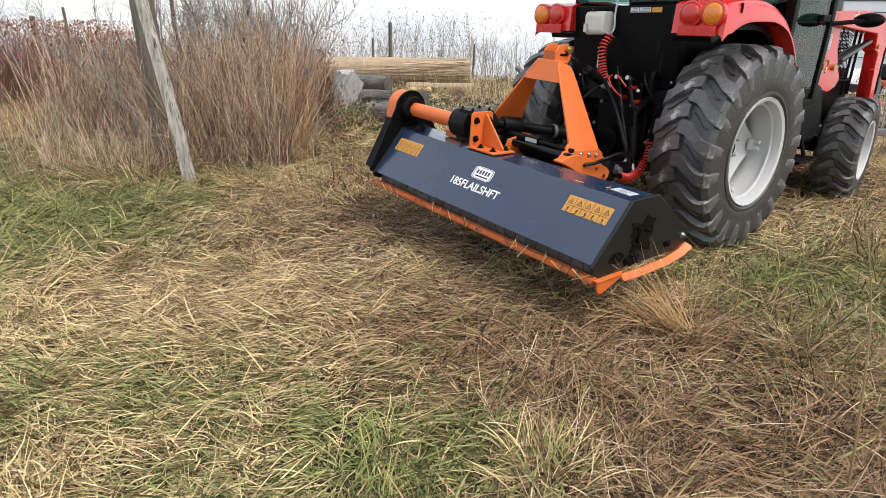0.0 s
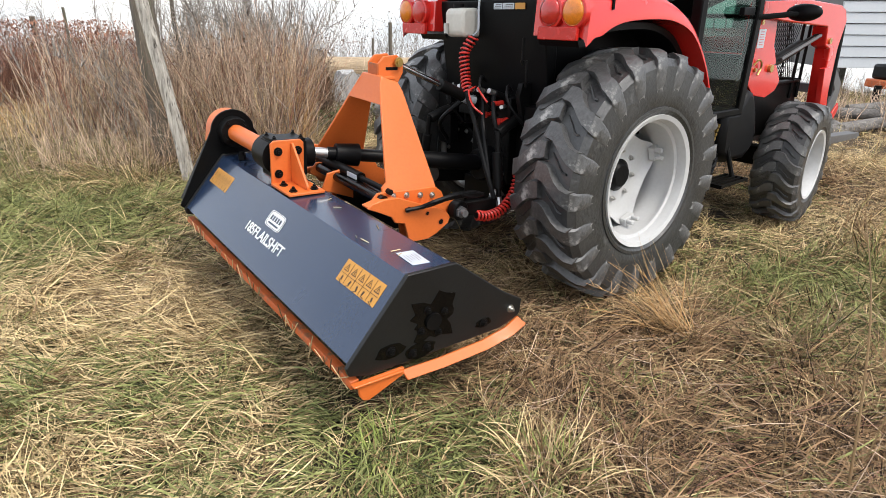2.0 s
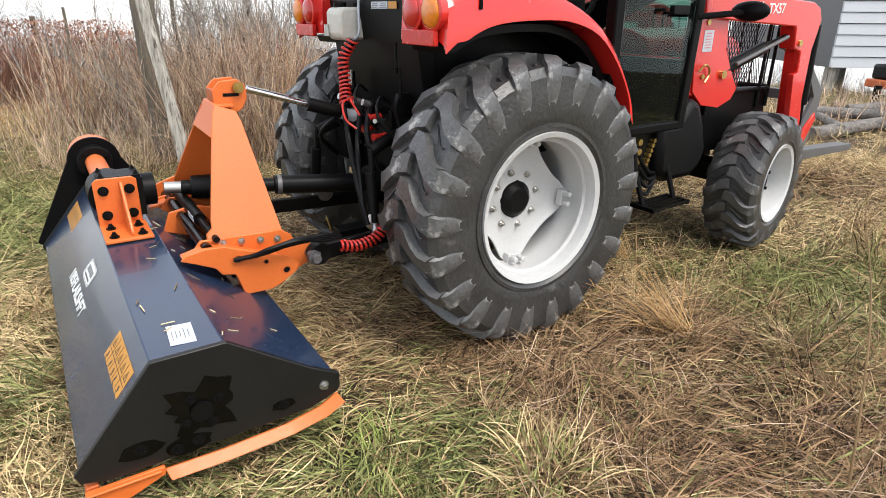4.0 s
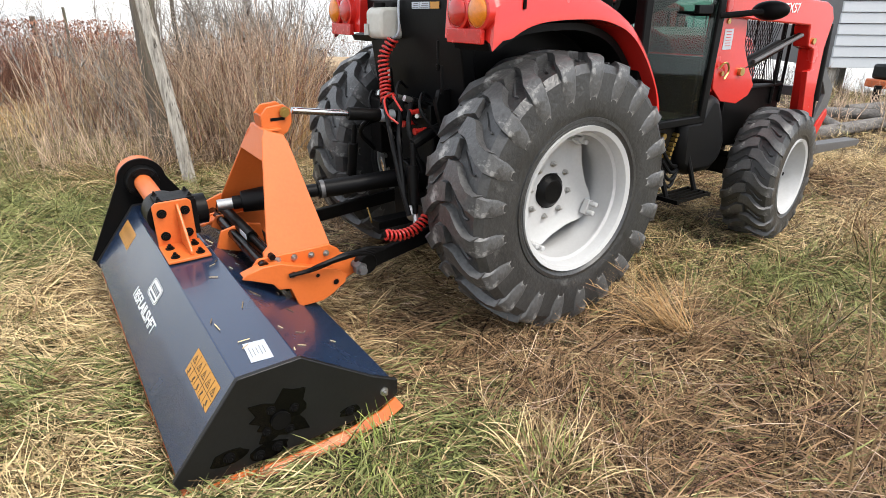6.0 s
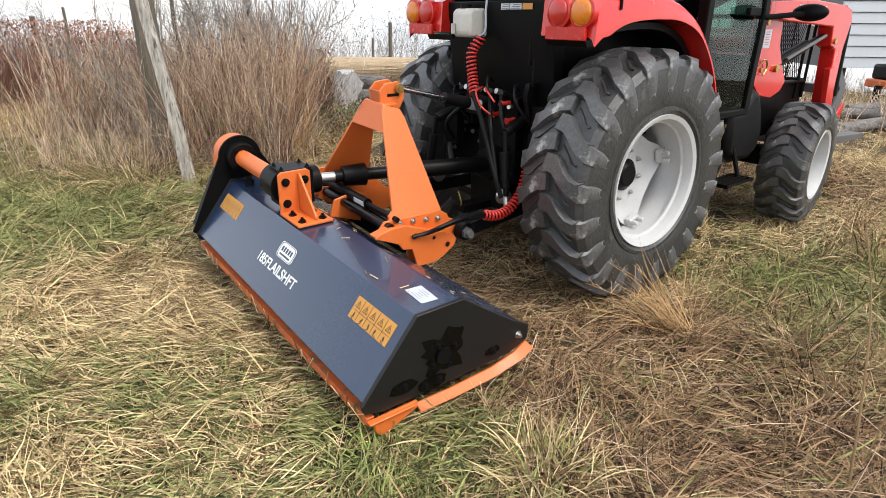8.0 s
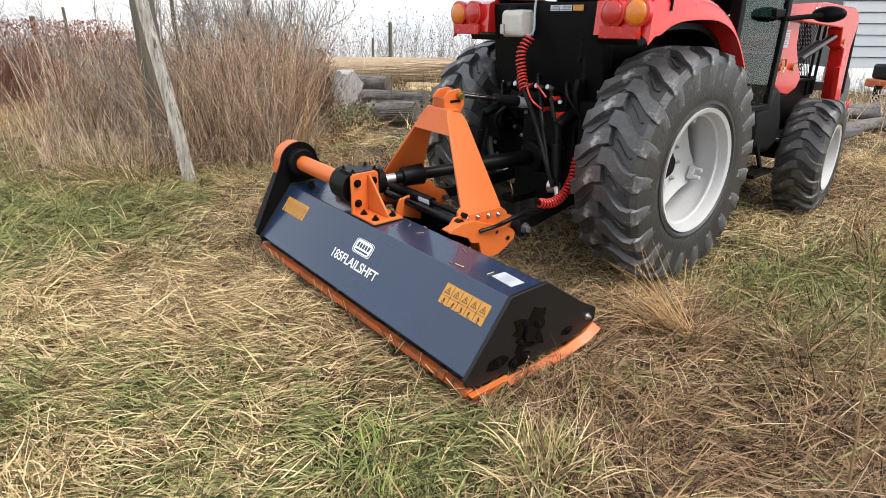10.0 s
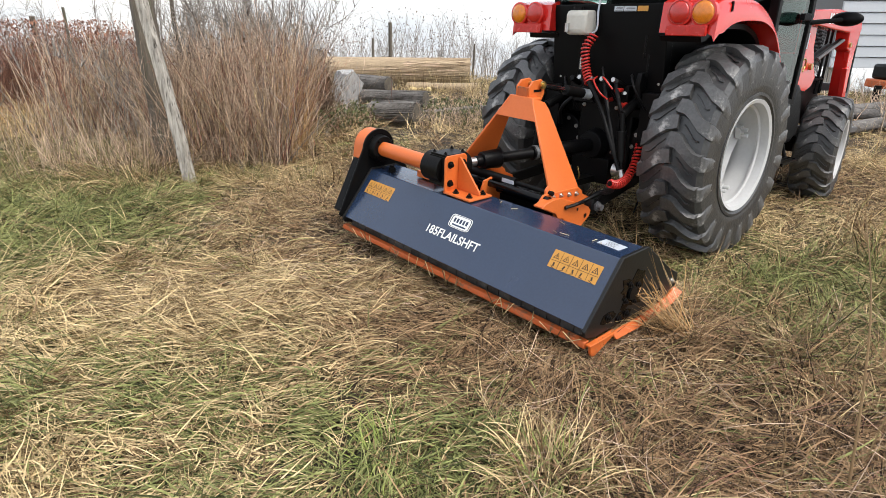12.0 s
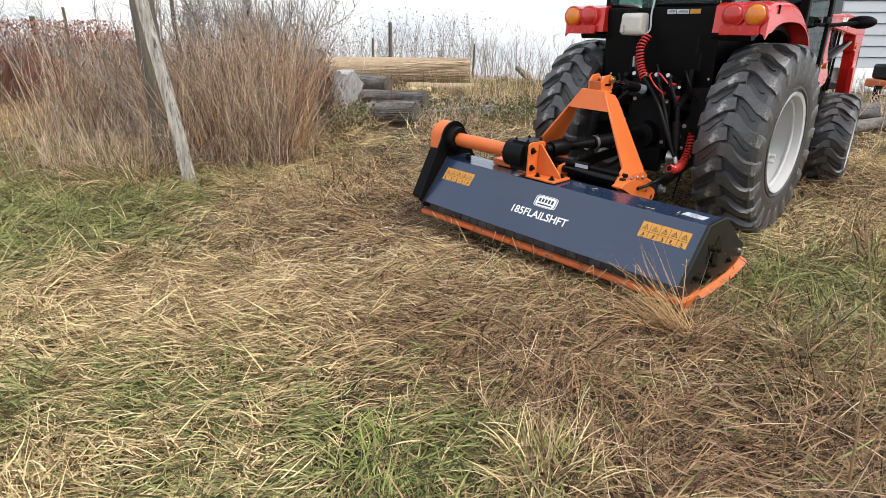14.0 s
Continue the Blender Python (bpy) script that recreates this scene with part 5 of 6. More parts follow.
def greenness(x, y):
    """0 straw and chopped thatch, 1 green grass."""
    g = 0.25 + 0.36 * wave_noise(x, y, 3.2, 3) + 0.40 * wave_noise(x, y, 9.0, 4)
    g += 0.95 * lump(x, y, -2.8, 3.7, 1.5, 0.9) + 0.36 * lump(x, y, -1.2, 1.8, 1.0, 0.5) + 0.30 * lump(x, y, -0.1, 1.45, 0.5, 0.4)
    g += 0.12 * lump(x, y, 2.4, 3.3, 0.8, 0.6) + 0.26 * lump(x, y, 1.8, 2.6, 0.7, 0.6) + 0.20 * lump(x, y, 1.15, 1.95, 0.5, 0.4) + 0.45 * lump(x, y, -4.2, 5.6, 1.8, 1.0)
    g -= 0.75 * lump(x, y, -0.9, 4.1, 1.1, 1.1) + 0.55 * lump(x, y, -1.5, 2.75, 0.6, 0.22) + 0.55 * lump(x, y, 0.1, 2.6, 0.9, 0.6)
    g -= 0.45 * lump(x, y, 1.2, 1.6, 0.8, 0.5) + 0.6 * lump(x, y, 5.0, 5.5, 2.0, 2.0) + 0.5 * lump(x, y, 1.0, 9.0, 3.0, 2.5)
    return np.clip(g, 0, 1)


def scatter(count, x0, x1, y0, y1):
    """Roots inside a wedge that opens with distance."""
    y = rng.uniform(y0 ** 0.999, y1, count)
    half = 0.86 * y + 0.55
    x = rng.uniform(-1, 1, count) * half
    ok = (x > x0) & (x < x1)
    return x[ok], y[ok]


def grass_zone(count, y0, y1, scale, segs, tag):
    """Matted grass in small locks of blades that lie the same way."""
    cx, cy = scatter(count // 15, -40, 40, y0, y1)
    keep = rng.random(len(cx)) < np.clip(0.80 + 0.8 * wave_noise(cx, cy, 10.0, 51) + 0.4 * wave_noise(cx, cy, 4.0, 52), 0.15, 1)
    cx, cy = cx[keep], cy[keep]
    nc = len(cx)
    caz = wave_noise(cx, cy, 2.0, 21) * 1.6 + 1.2 * wave_noise(cx, cy, 6.0, 53) + np.where(cx < 0.2, 0.1, 0.7) + rng.normal(0, 0.55, nc) + np.where(rng.random(nc) < 0.5, 0, math.pi)
    cg = greenness(cx, cy) + rng.normal(0, 0.22, nc)
    cb = (wave_noise(cx, cy, 2.3, 11) - 0.35 * lump(cx, cy, -1.2, 2.4, 1.1, 0.8) + 1.25 * lump(cx, cy, 1.3, 1.6, 1.1, 0.8) + 0.7 * lump(cx, cy, -0.5, 4.2, 1.2, 1.2)
          + 0.9 * lump(cx, cy, 0.35, 2.4, 0.7, 0.5) + 0.6 * lump(cx, cy, 2.4, 3.4, 1.0, 0.9) + rng.normal(0, 0.4, nc))
    strip = mown_strip(cx, cy)
    mown = np.maximum(np.clip(lump(cx, cy, -0.2, 3.0, 1.7, 1.5) * 1.5, 0, 1), strip)
    cel = np.where(rng.random(nc) > 0.84 + 0.10 * mown, rng.uniform(0.6, 1.2, nc), rng.uniform(0.10, 0.50, nc))
    cl = rng.uniform(0.75, 1.25, nc) * (1 - 0.22 * mown)
    cz = rng.uniform(0.0, 0.04, nc) * (1 - 0.3 * strip)
    cel = cel * (1 - 0.25 * strip)
    i = rng.integers(0, nc, int(count * nc / max(len(keep), 1)))
    sp = 0.042 * scale
    x, y = cx[i] + rng.normal(0, sp, len(i)), cy[i] + rng.normal(0, sp, len(i))
    g, br = cg[i] + rng.normal(0, 0.16, len(i)), cb[i] + rng.normal(0, 0.30, len(i))
    for kind in ("green", "straw", "brown"):
        if kind == "green":
            pick = g > 0.55
        elif kind == "straw":
            pick = (g <= 0.55) & (br < 0.30)
        else:
            pick = (g <= 0.55) & (br >= 0.30)
        j = i[pick]
        px, py = x[pick], y[pick]
        n = len(px)
        az = caz[j] + rng.normal(0, 0.42, n)
        el = cel[j] + rng.normal(0, 0.16, n)
        close = 1 - fade(py, 1.5, 2.4)
        length = scale * rng.uniform(0.10, 0.30, n) * cl[j] * (1 - 0.34 * close)
        el = el * (1 - 0.3 * close)
        width = (1 + 0.15 * close) * np.sqrt(scale) * (0.0024 + 0.0055 * rng.random(n) ** 1.6) * (0.85 if kind != "green" else 1.0)
        z = ground_z(px, py) + cz[j] + rng.uniform(0.0, 0.02, n)
        strand_mesh(kind + "_grass", np.stack([px, py, z], -1), az, el, rng.uniform(0.05, 1.15, n), length, width, segs, 2, M[kind + "_grass"],
                    {"green": "flattened dull green grass blades", "straw": "flattened straw-yellow dead grass", "brown": "brown chopped dead grass and thatch"}[kind] + tag, "grass", rng.normal(0, 0.38, n) * (1 + 0.9 * close))


grass_zone(128000, 1.02, 3.3, 1.0, 4, " close by")
grass_zone(104000, 3.3, 6.2, 1.1, 3, " in the mown strip")
grass_zone(92000, 6.2, 15.0, 1.35, 2, " farther off")


def grass_around(count, kind, lo):
    """The same sward beside and behind the camera."""
    inner = rng.random(count) < 0.8
    x, y = np.where(inner, rng.uniform(-7, 7, count), rng.uniform(-14, 14, count)), np.where(inner, rng.uniform(-4.5, 7, count), rng.uniform(-9, 13, count))
    ok = (np.abs(x) > 0.86 * y + 0.5) | (y < 1.05)
    x, y = x[ok], y[ok]
    n = len(x)
    strand_mesh(kind, np.stack([x, y, ground_z(x, y)], -1), rng.uniform(0, 2 * math.pi, n), rng.uniform(0.1, 0.9, n), rng.uniform(0.3, 1.6, n), rng.uniform(0.12, 0.34, n), rng.uniform(0.007, 0.014, n), 1, 2, M[kind],
                lo, "grass", rng.normal(0, 0.6, n))


grass_around(110000, "straw_grass", "straw-yellow dead grass of the field around")
grass_around(80000, "green_grass", "dull green grass of the field around")
grass_around(50000, "brown_grass", "brown dead grass of the field around")


def tuft(cx, cy, r, count, mat, lo, hi, label, stand=1.0, wid=0.0040):
    a, rad = rng.uniform(0, 2 * math.pi, count), r * np.sqrt(rng.random(count))
    x, y = cx + rad * np.cos(a), cy + rad * np.sin(a)
    out = np.arctan2(y - cy, x - cx) + rng.normal(0, 0.6, count)
    el = rng.uniform(0.75, 1.45, count) * stand
    strand_mesh("grass_tuft", np.stack([x, y, ground_z(x, y) - 0.01], -1), out, el, rng.uniform(0.5, 1.9, count), rng.uniform(lo, hi, count), rng.uniform(0.6, 1.2, count) * wid, 6, 2, M[mat], label, "grass tuft", rng.normal(0, 0.5, count), obj_kind="stuff")


tuft(-0.17, 1.57, 0.09, 130, "fresh_grass", 0.12, 0.24, "fresh green tuft of grass blades", 1.0, 0.0058)
tuft(0.72, 1.95, 0.07, 60, "fresh_grass", 0.10, 0.22, "fresh green tuft of grass blades", 1.0, 0.005)
tuft(0.34, 1.50, 0.14, 260, "straw_grass", 0.12, 0.27, "straw tuft with arching blades", 1.0, 0.0052)
tuft(0.36, 1.50, 0.10, 90, "fresh_grass", 0.12, 0.24, "green blades in a straw tuft", 1.0, 0.005)
tuft(0.62, 1.78, 0.24, 240, "brown_grass", 0.12, 0.26, "brown tangled tuft")
tuft(-0.30, 3.05, 0.18, 330, "straw_grass", 0.07, 0.16, "short pale tuft left by the mower")
tuft(0.02, 2.92, 0.17, 310, "straw_grass", 0.07, 0.15, "short pale tuft left by the mower")
tuft(-1.05, 2.85, 0.20, 350, "straw_grass", 0.07, 0.17, "short pale tuft left by the mower")
tuft(-1.32, 3.15, 0.26, 220, "straw_grass", 0.10, 0.22, "yellowing tuft of grass")


def leaning_clump(cx, cy, r, count, mat, az, el, lo, hi, wid, label):
    """Stalks that all lean one way."""
    a, rad = rng.uniform(0, 2 * math.pi, count), r * np.sqrt(rng.random(count))
    x, y = cx + rad * np.cos(a), cy + rad * np.sin(a)
    strand_mesh("leaning_stalks", np.stack([x, y, ground_z(x, y)], -1), rng.normal(az, 0.27, count), rng.normal(el, 0.20, count), rng.uniform(-0.3, 1.1, count), rng.uniform(lo, hi, count), rng.uniform(0.6, 1.2, count) * wid, 6, 3, M[mat], label, "weed stalks", rng.normal(0, 0.55, count))


leaning_clump(1.14, 2.39, 0.05, 80, "seed_stalk", 2.80, 0.86, 0.26, 0.58, 0.0050, "tall pale weed stalks leaning over")
leaning_clump(1.09, 2.42, 0.04, 34, "seed_stalk", 2.95, 0.34, 0.18, 0.44, 0.0048, "tan weed stalks leaning over")
leaning_clump(1.10, 2.40, 0.05, 22, "seed_stalk", 3.5, 0.10, 0.15, 0.38, 0.0045, "pale weed stalks lying flat")
leaning_clump(1.10, 2.40, 0.05, 16, "seed_stalk", -0.3, 0.10, 0.15, 0.40, 0.0045, "tan weed stalks lying flat")
leaning_clump(1.12, 3.30, 0.06, 60, "seed_stalk", 2.2, 0.80, 0.15, 0.42, 0.0042, "tall pale grass beside the wheel track")
tuft(1.10, 3.42, 0.10, 60, "straw_grass", 0.16, 0.42, "tall dry grass beside the wheel", 0.75, 0.005)
tuft(1.15, 3.05, 0.25, 80, "straw_grass", 0.15, 0.40, "tall dry grass lying over", 0.4, 0.005)
for k in range(26):
    cx, cy = rng.uniform(-3.6, -1.2), rng.uniform(3.2, 5.4)
    tuft(cx, cy, 0.22, 90, "green_grass" if rng.random() < 0.6 else "straw_grass", 0.12, 0.32, "uncut grass beside the fence", 0.85, 0.005)
for k in range(22):
    cx, cy = rng.uniform(-0.9, 2.4), rng.uniform(1.3, 3.4)
    tuft(cx, cy, 0.16, 60, ("green_grass", "straw_grass", "brown_grass")[k % 3], 0.08, 0.20, "matted grass tuft", 0.8, 0.0035)
for k in range(34):
    cx, cy = rng.uniform(-2.0, 0.9), rng.uniform(1.5, 4.6)
    tuft(cx, cy, rng.uniform(0.10, 0.22), 110, ("straw_grass", "straw_grass", "brown_grass")[k % 3], 0.05, 0.13, "mown stubble tuft", 0.75, 0.0042)
for k in range(16):
    cx, cy = rng.uniform(0.3, 2.2), rng.uniform(1.2, 2.9)
    tuft(cx, cy, rng.uniform(0.12, 0.24), 120, ("brown_grass", "straw_grass", "green_grass", "brown_grass")[k % 4], 0.10, 0.26, "tangled dead grass tuft", 0.85, 0.0038)
# dead grass heaped at the foot of the posts
tuft(-2.72, 5.02, 0.34, 420, "straw_grass", 0.25, 0.60, "dead grass heaped round the post", 0.7, 0.006)
tuft(-2.75, 5.25, 0.45, 420, "brown_grass", 0.25, 0.75, "dead grass heaped round the post", 0.9, 0.006)
for cx, cy in ((-2.1, 5.2), (-1.75, 5.45), (-1.45, 5.7), (-1.3, 6.1), (-1.15, 6.6), (-2.0, 5.55), (-1.0, 7.0)):
    tuft(cx, cy, 0.30, 240, "straw_grass" if cx > -1.8 else "brown_grass", 0.18, 0.45, "dead grass fallen along the thicket", 0.45, 0.006)
tuft(-3.4, 5.8, 0.6, 420, "straw_grass", 0.20, 0.50, "dead grass along the fence", 0.7, 0.006)
for k in range(30):
    cx, cy = rng.uniform(-5.4, -2.8), rng.uniform(4.8, 6.6)
    tuft(cx, cy, 0.28, 80, ("green_grass", "straw_grass", "green_grass", "brown_grass")[k % 4], 0.15, 0.40, "uncut grass sloping up to the fence", 0.75, 0.0065)


def litter(name, count, box, lo, hi, mat, label):
    """Chopped straight pieces lying on the thatch."""
    x0, x1, y0, y1 = box
    x, y = rng.uniform(x0, x1, count), rng.uniform(y0, y1, count)
    strand_mesh(name, np.stack([x, y, ground_z(x, y) + rng.uniform(0.015, 0.05, count)], -1), rng.uniform(0, 2 * math.pi, count), rng.normal(0.0, 0.16, count), np.zeros(count),
                rng.uniform(lo, hi, count), rng.uniform(0.0018, 0.0042, count), 1, 2, M[mat], label, "straw litter", tip=0.9)


litter("chopped_straw", 5200, (-2.2, 1.6, 2.0, 6.0), 0.015, 0.06, "straw_grass", "chopped pale straw pieces on the mown strip")
litter("chopped_straw", 2200, (-1.6, 1.4, 1.2, 2.4), 0.015, 0.05, "straw_grass", "chopped pale straw pieces on the mown strip")
litter("chopped_stalks", 5000, (-1.8, 1.0, 2.6, 5.6), 0.03, 0.12, "stalk", "chopped brown stalks on the mown strip")


def long_stems(count, box, mat, label, wid):
    x0, x1, y0, y1 = box
    x, y = rng.uniform(x0, x1, count), rng.uniform(y0, y1, count)
    strand_mesh("loose_stems", np.stack([x, y, ground_z(x, y) + rng.uniform(0.02, 0.07, count)], -1), rng.uniform(0, 2 * math.pi, count), rng.uniform(-0.05, 0.5, count), rng.uniform(0.0, 0.9, count),
                rng.uniform(0.18, 0.50, count), rng.uniform(0.5, 1.2, count) * wid, 6, 3, M[mat], label, "grass stems", rng.normal(0, 0.6, count))


long_stems(480, (0.1, 2.4, 1.15, 3.2), "straw_grass", "long pale stems lying over the grass", 0.0030)
long_stems(420, (0.2, 2.2, 1.10, 2.6), "stalk", "long tan stems lying over the grass", 0.0034)
long_stems(200, (-2.2, 0.2, 1.15, 3.4), "straw_grass", "long pale stems lying over the grass", 0.0030)
long_stems(160, (0.2, 2.2, 1.10, 2.6), "stalk_red", "reddish dead stems in the grass", 0.0036)


# ---- thicket, tall grass and far shrubs ----
def stalks(name, count, boxes, lo, hi, wid, mat, label, lean=0.22, segs=4, twigs=0, category="brush"):
    xs, ys = [], []
    tot = sum(b[4] for b in boxes)
    for x0, x1, y0, y1, w in boxes:
        n = int(count * w / tot)
        xs.append(rng.uniform(x0, x1, n))
        ys.append(rng.uniform(y0, y1, n))
    x, y = np.concatenate(xs), np.concatenate(ys)
    n = len(x)
    el = math.pi / 2 - np.abs(np.where(rng.random(n) < 0.30, rng.normal(0, lean + 0.45, n), rng.normal(0, lean * 0.7, n)))
    length = rng.uniform(lo, hi, n) * (0.8 + 0.25 * wave_noise(x, y, 3.0, 31))
    az = rng.uniform(0, 2 * math.pi, n)
    droop = np.abs(rng.normal(0, 0.35, n))
    root = np.stack([x, y, ground_z(x, y) - 0.02], -1)
    strand_mesh(name, root, az, el, droop, length, rng.uniform(0.6, 1.4, n) * wid, segs, 3, M[mat], label, category, rng.normal(0, 0.4, n))
    if twigs:
        i = rng.integers(0, n, twigs)
        f = rng.uniform(0.30, 0.98, twigs)
        e = el[i] - droop[i] * f * 0.5
        p = root[i] + (length[i] * f)[:, None] * np.stack([np.cos(e) * np.cos(az[i]), np.cos(e) * np.sin(az[i]), np.sin(e)], -1)
        strand_mesh(name + "_twigs", p, rng.uniform(0, 2 * math.pi, twigs), rng.uniform(0.2, 1.3, twigs), rng.normal(0, 0.4, twigs), rng.uniform(0.08, 0.34, twigs) * (hi / 1.4), rng.uniform(0.35, 0.8, twigs) * wid, 2, 3,
                    M[mat], label + ", side twigs", category, rng.normal(0, 0.4, twigs))


stalks("dry_thicket", 2600, [(-2.75, -1.55, 5.5, 6.6, 5), (-2.4, -1.75, 6.2, 7.2, 1.2)], 0.5, 1.75, 0.0085, "stalk", "dense thicket of dry brown weed stalks", 0.34, 5, 6000)
stalks("dry_thicket", 2600, [(-4.7, -2.6, 6.8, 8.6, 4), (-8.5, -4.7, 9.3, 10.8, 2)], 0.5, 1.60, 0.010, "stalk", "dense thicket of dry brown weed stalks", 0.34, 5, 6000)
stalks("red_brush", 2300, [(-6.9, -4.9, 8.7, 10.0, 5), (-4.6, -3.9, 7.6, 8.6, 1)], 0.9, 1.50, 0.010, "stalk_red", "rusty red-brown brush", 0.25, 4, 6000)
stalks("red_brush", 640, [(-2.4, -1.5, 5.9, 6.9, 1)], 0.9, 1.40, 0.007, "stalk_red", "rusty red-brown stems in the thicket", 0.25, 4, 2500)
stalks("bare_saplings", 95, [(-3.4, -1.7, 6.4, 8.2, 5), (-7.5, -4.5, 8.5, 10.0, 1)], 1.6, 2.6, 0.016, "stalk_grey", "thin bare grey saplings above the thicket", 0.16, 5, 4800)
stalks("crossing_stems", 260, [(-2.75, -1.45, 5.5, 6.8, 2), (-4.6, -2.6, 6.4, 8.2, 2)], 0.8, 1.7, 0.014, "stalk_red", "thick red-brown stems crossing in the thicket", 0.5, 5, 900)
stalks("crossing_stems", 160, [(-2.75, -1.45, 5.5, 6.8, 2), (-4.6, -2.6, 6.4, 8.2, 2)], 0.8, 1.7, 0.013, "stalk_grey", "thick grey stems crossing in the thicket", 0.5, 5, 600)
stalks("straw_stems", 500, [(-2.75, -1.5, 5.4, 6.4, 1), (-4.6, -2.6, 6.4, 8.0, 1.6)], 0.5, 1.5, 0.006, "straw_grass", "pale straw stems in the thicket", 0.4, 5, 2500)
stalks("leaning_stems", 420, [(-3.7, -2.2, 4.95, 5.5, 3), (-4.6, -3.4, 5.3, 6.2, 1)], 0.35, 1.05, 0.0055, "stalk", "pale greyish dry stems leaning round the posts", 0.45, 5, 700)
stalks("straw_stems", 90, [(-1.70, -1.42, 5.75, 6.3, 1)], 0.8, 1.45, 0.0065, "seed_stalk", "bright straw stems at the thicket's end", 0.22, 5, 160)
stalks("tall_dry_grass", 1500, [(-8.5, -4.4, 6.6, 9.0, 3)], 0.25, 0.55, 0.006, "seed_stalk", "tall pale tan grass along the fence", 0.35, 3)
stalks("tall_dry_grass", 3000, [(-9.0, -3.8, 6.3, 9.4, 3), (-7.0, -5.0, 6.0, 6.6, 1)], 0.22, 0.55, 0.006, "straw_grass", "tall pale dry grass along the fence", 0.3, 4)
stalks("tall_dry_grass", 1500, [(-1.75, -1.45, 6.0, 6.6, 2), (0.4, 2.8, 9.5, 13.0, 4), (-3.0, 0.5, 11.2, 12.4, 1.6)], 0.35, 0.75, 0.007, "straw_grass", "tall pale dry grass by the logs", 0.3, 4)
stalks("bramble", 700, [(-1.9, -0.9, 7.4, 8.6, 3), (-0.2, 1.2, 8.2, 9.3, 3), (-2.0, -1.6, 8.0, 8.6, 2)], 0.20, 0.55, 0.007, "stalk", "low bramble and weeds round the logs", 0.6, 4, 2500)
stalks("low_weeds", 900, [(-1.9, -0.8, 7.0, 8.6, 3), (-0.4, 1.6, 7.8, 9.2, 3)], 0.12, 0.34, 0.007, "leaf_green", "dull green weeds round the logs", 0.7, 4, 2200)
stalks("leafy_bush", 260, [(-1.95, -1.55, 7.5, 8.3, 1)], 0.6, 1.05, 0.010, "leaf_dry", "dark brown leafy bush by the logs", 0.4, 4, 3800)
stalks("far_shrubs", 300, [(-16, 2, 24, 34, 1)], 2.2, 3.7, 0.030, "stalk_grey", "bare grey shrubs on the far field edge", 0.3, 4, 3600)
stalks("far_shrubs", 200, [(-18, 10, 36, 48, 1)], 3.2, 5.0, 0.040, "stalk_grey", "bare grey shrubs on the far field edge", 0.3, 4, 2400)
stalks("far_shrubs", 320, [(0.8, 3.6, 13.5, 17.0, 1), (7.5, 16.0, 15.5, 18.0, 4)], 0.7, 1.3, 0.014, "stalk_grey", "small bare shrubs behind logs and barn", 0.35, 4, 3000)
stalks("brush_pile", 500, [(5.2, 8.0, 7.6, 9.4, 1)], 0.3, 0.9, 0.018, "stalk", "heap of cut brush beside the barn", 1.1, 4, 1500)


def leaves(name, count, boxes, size, mat, label):
    """Small single leaves clinging in the brush."""
    vs, fs = [], []
    tot = sum(b[6] for b in boxes)
    for x0, x1, y0, y1, z0, z1, w in boxes:
        for _ in range(int(count * w / tot)):
            c = Vector((rng.uniform(x0, x1), rng.uniform(y0, y1), 0))
            c.z = float(ground_z(np.array(c.x), np.array(c.y))) + rng.uniform(z0, z1)
            r = Euler(rng.uniform(0, 6.28, 3)).to_matrix()
            s = size * rng.uniform(0.6, 1.3)
            k = len(vs)
            vs += [c + r @ Vector(p) for p in ((-s, 0, 0), (0, -0.45 * s, 0.15 * s), (s, 0, 0), (0, 0.45 * s, 0.15 * s))]
            fs.append((k, k + 1, k + 2, k + 3))
    me = bpy.data.meshes.new(name)
    me.from_pydata(vs, [], fs)
    me.materials.append(M[mat])
    tagged(new(name, me), label, "leaves", kind="stuff")


leaves("clinging_leaves", 3600, [(-1.98, -1.5, 7.5, 8.4, 0.35, 1.0, 4), (-4.6, -3.4, 7.2, 8.2, 0.4, 1.1, 2), (-2.6, -1.5, 5.7, 6.8, 0.5, 1.2, 1.2)], 0.017, "leaf_dry", "dark dry leaves clinging in the brush")
leaves("rusty_leaves", 6500, [(-6.9, -4.9, 8.7, 10.0, 0.45, 1.30, 5), (-4.6, -3.9, 7.6, 8.6, 0.5, 1.2, 1)], 0.024, "stalk_red", "rusty red leaves clinging in the brush")
leaves("weed_leaves", 2400, [(-1.9, -0.9, 7.2, 8.6, 0.02, 0.30, 3), (-0.3, 1.4, 7.9, 9.2, 0.02, 0.28, 3)], 0.032, "leaf_green", "dull green weed leaves")
leaves("seed_heads", 1500, [(-14, 2, 24, 34, 1.3, 2.9, 1)], 0.045, "leaf_dry", "dark seed heads on far shrubs")


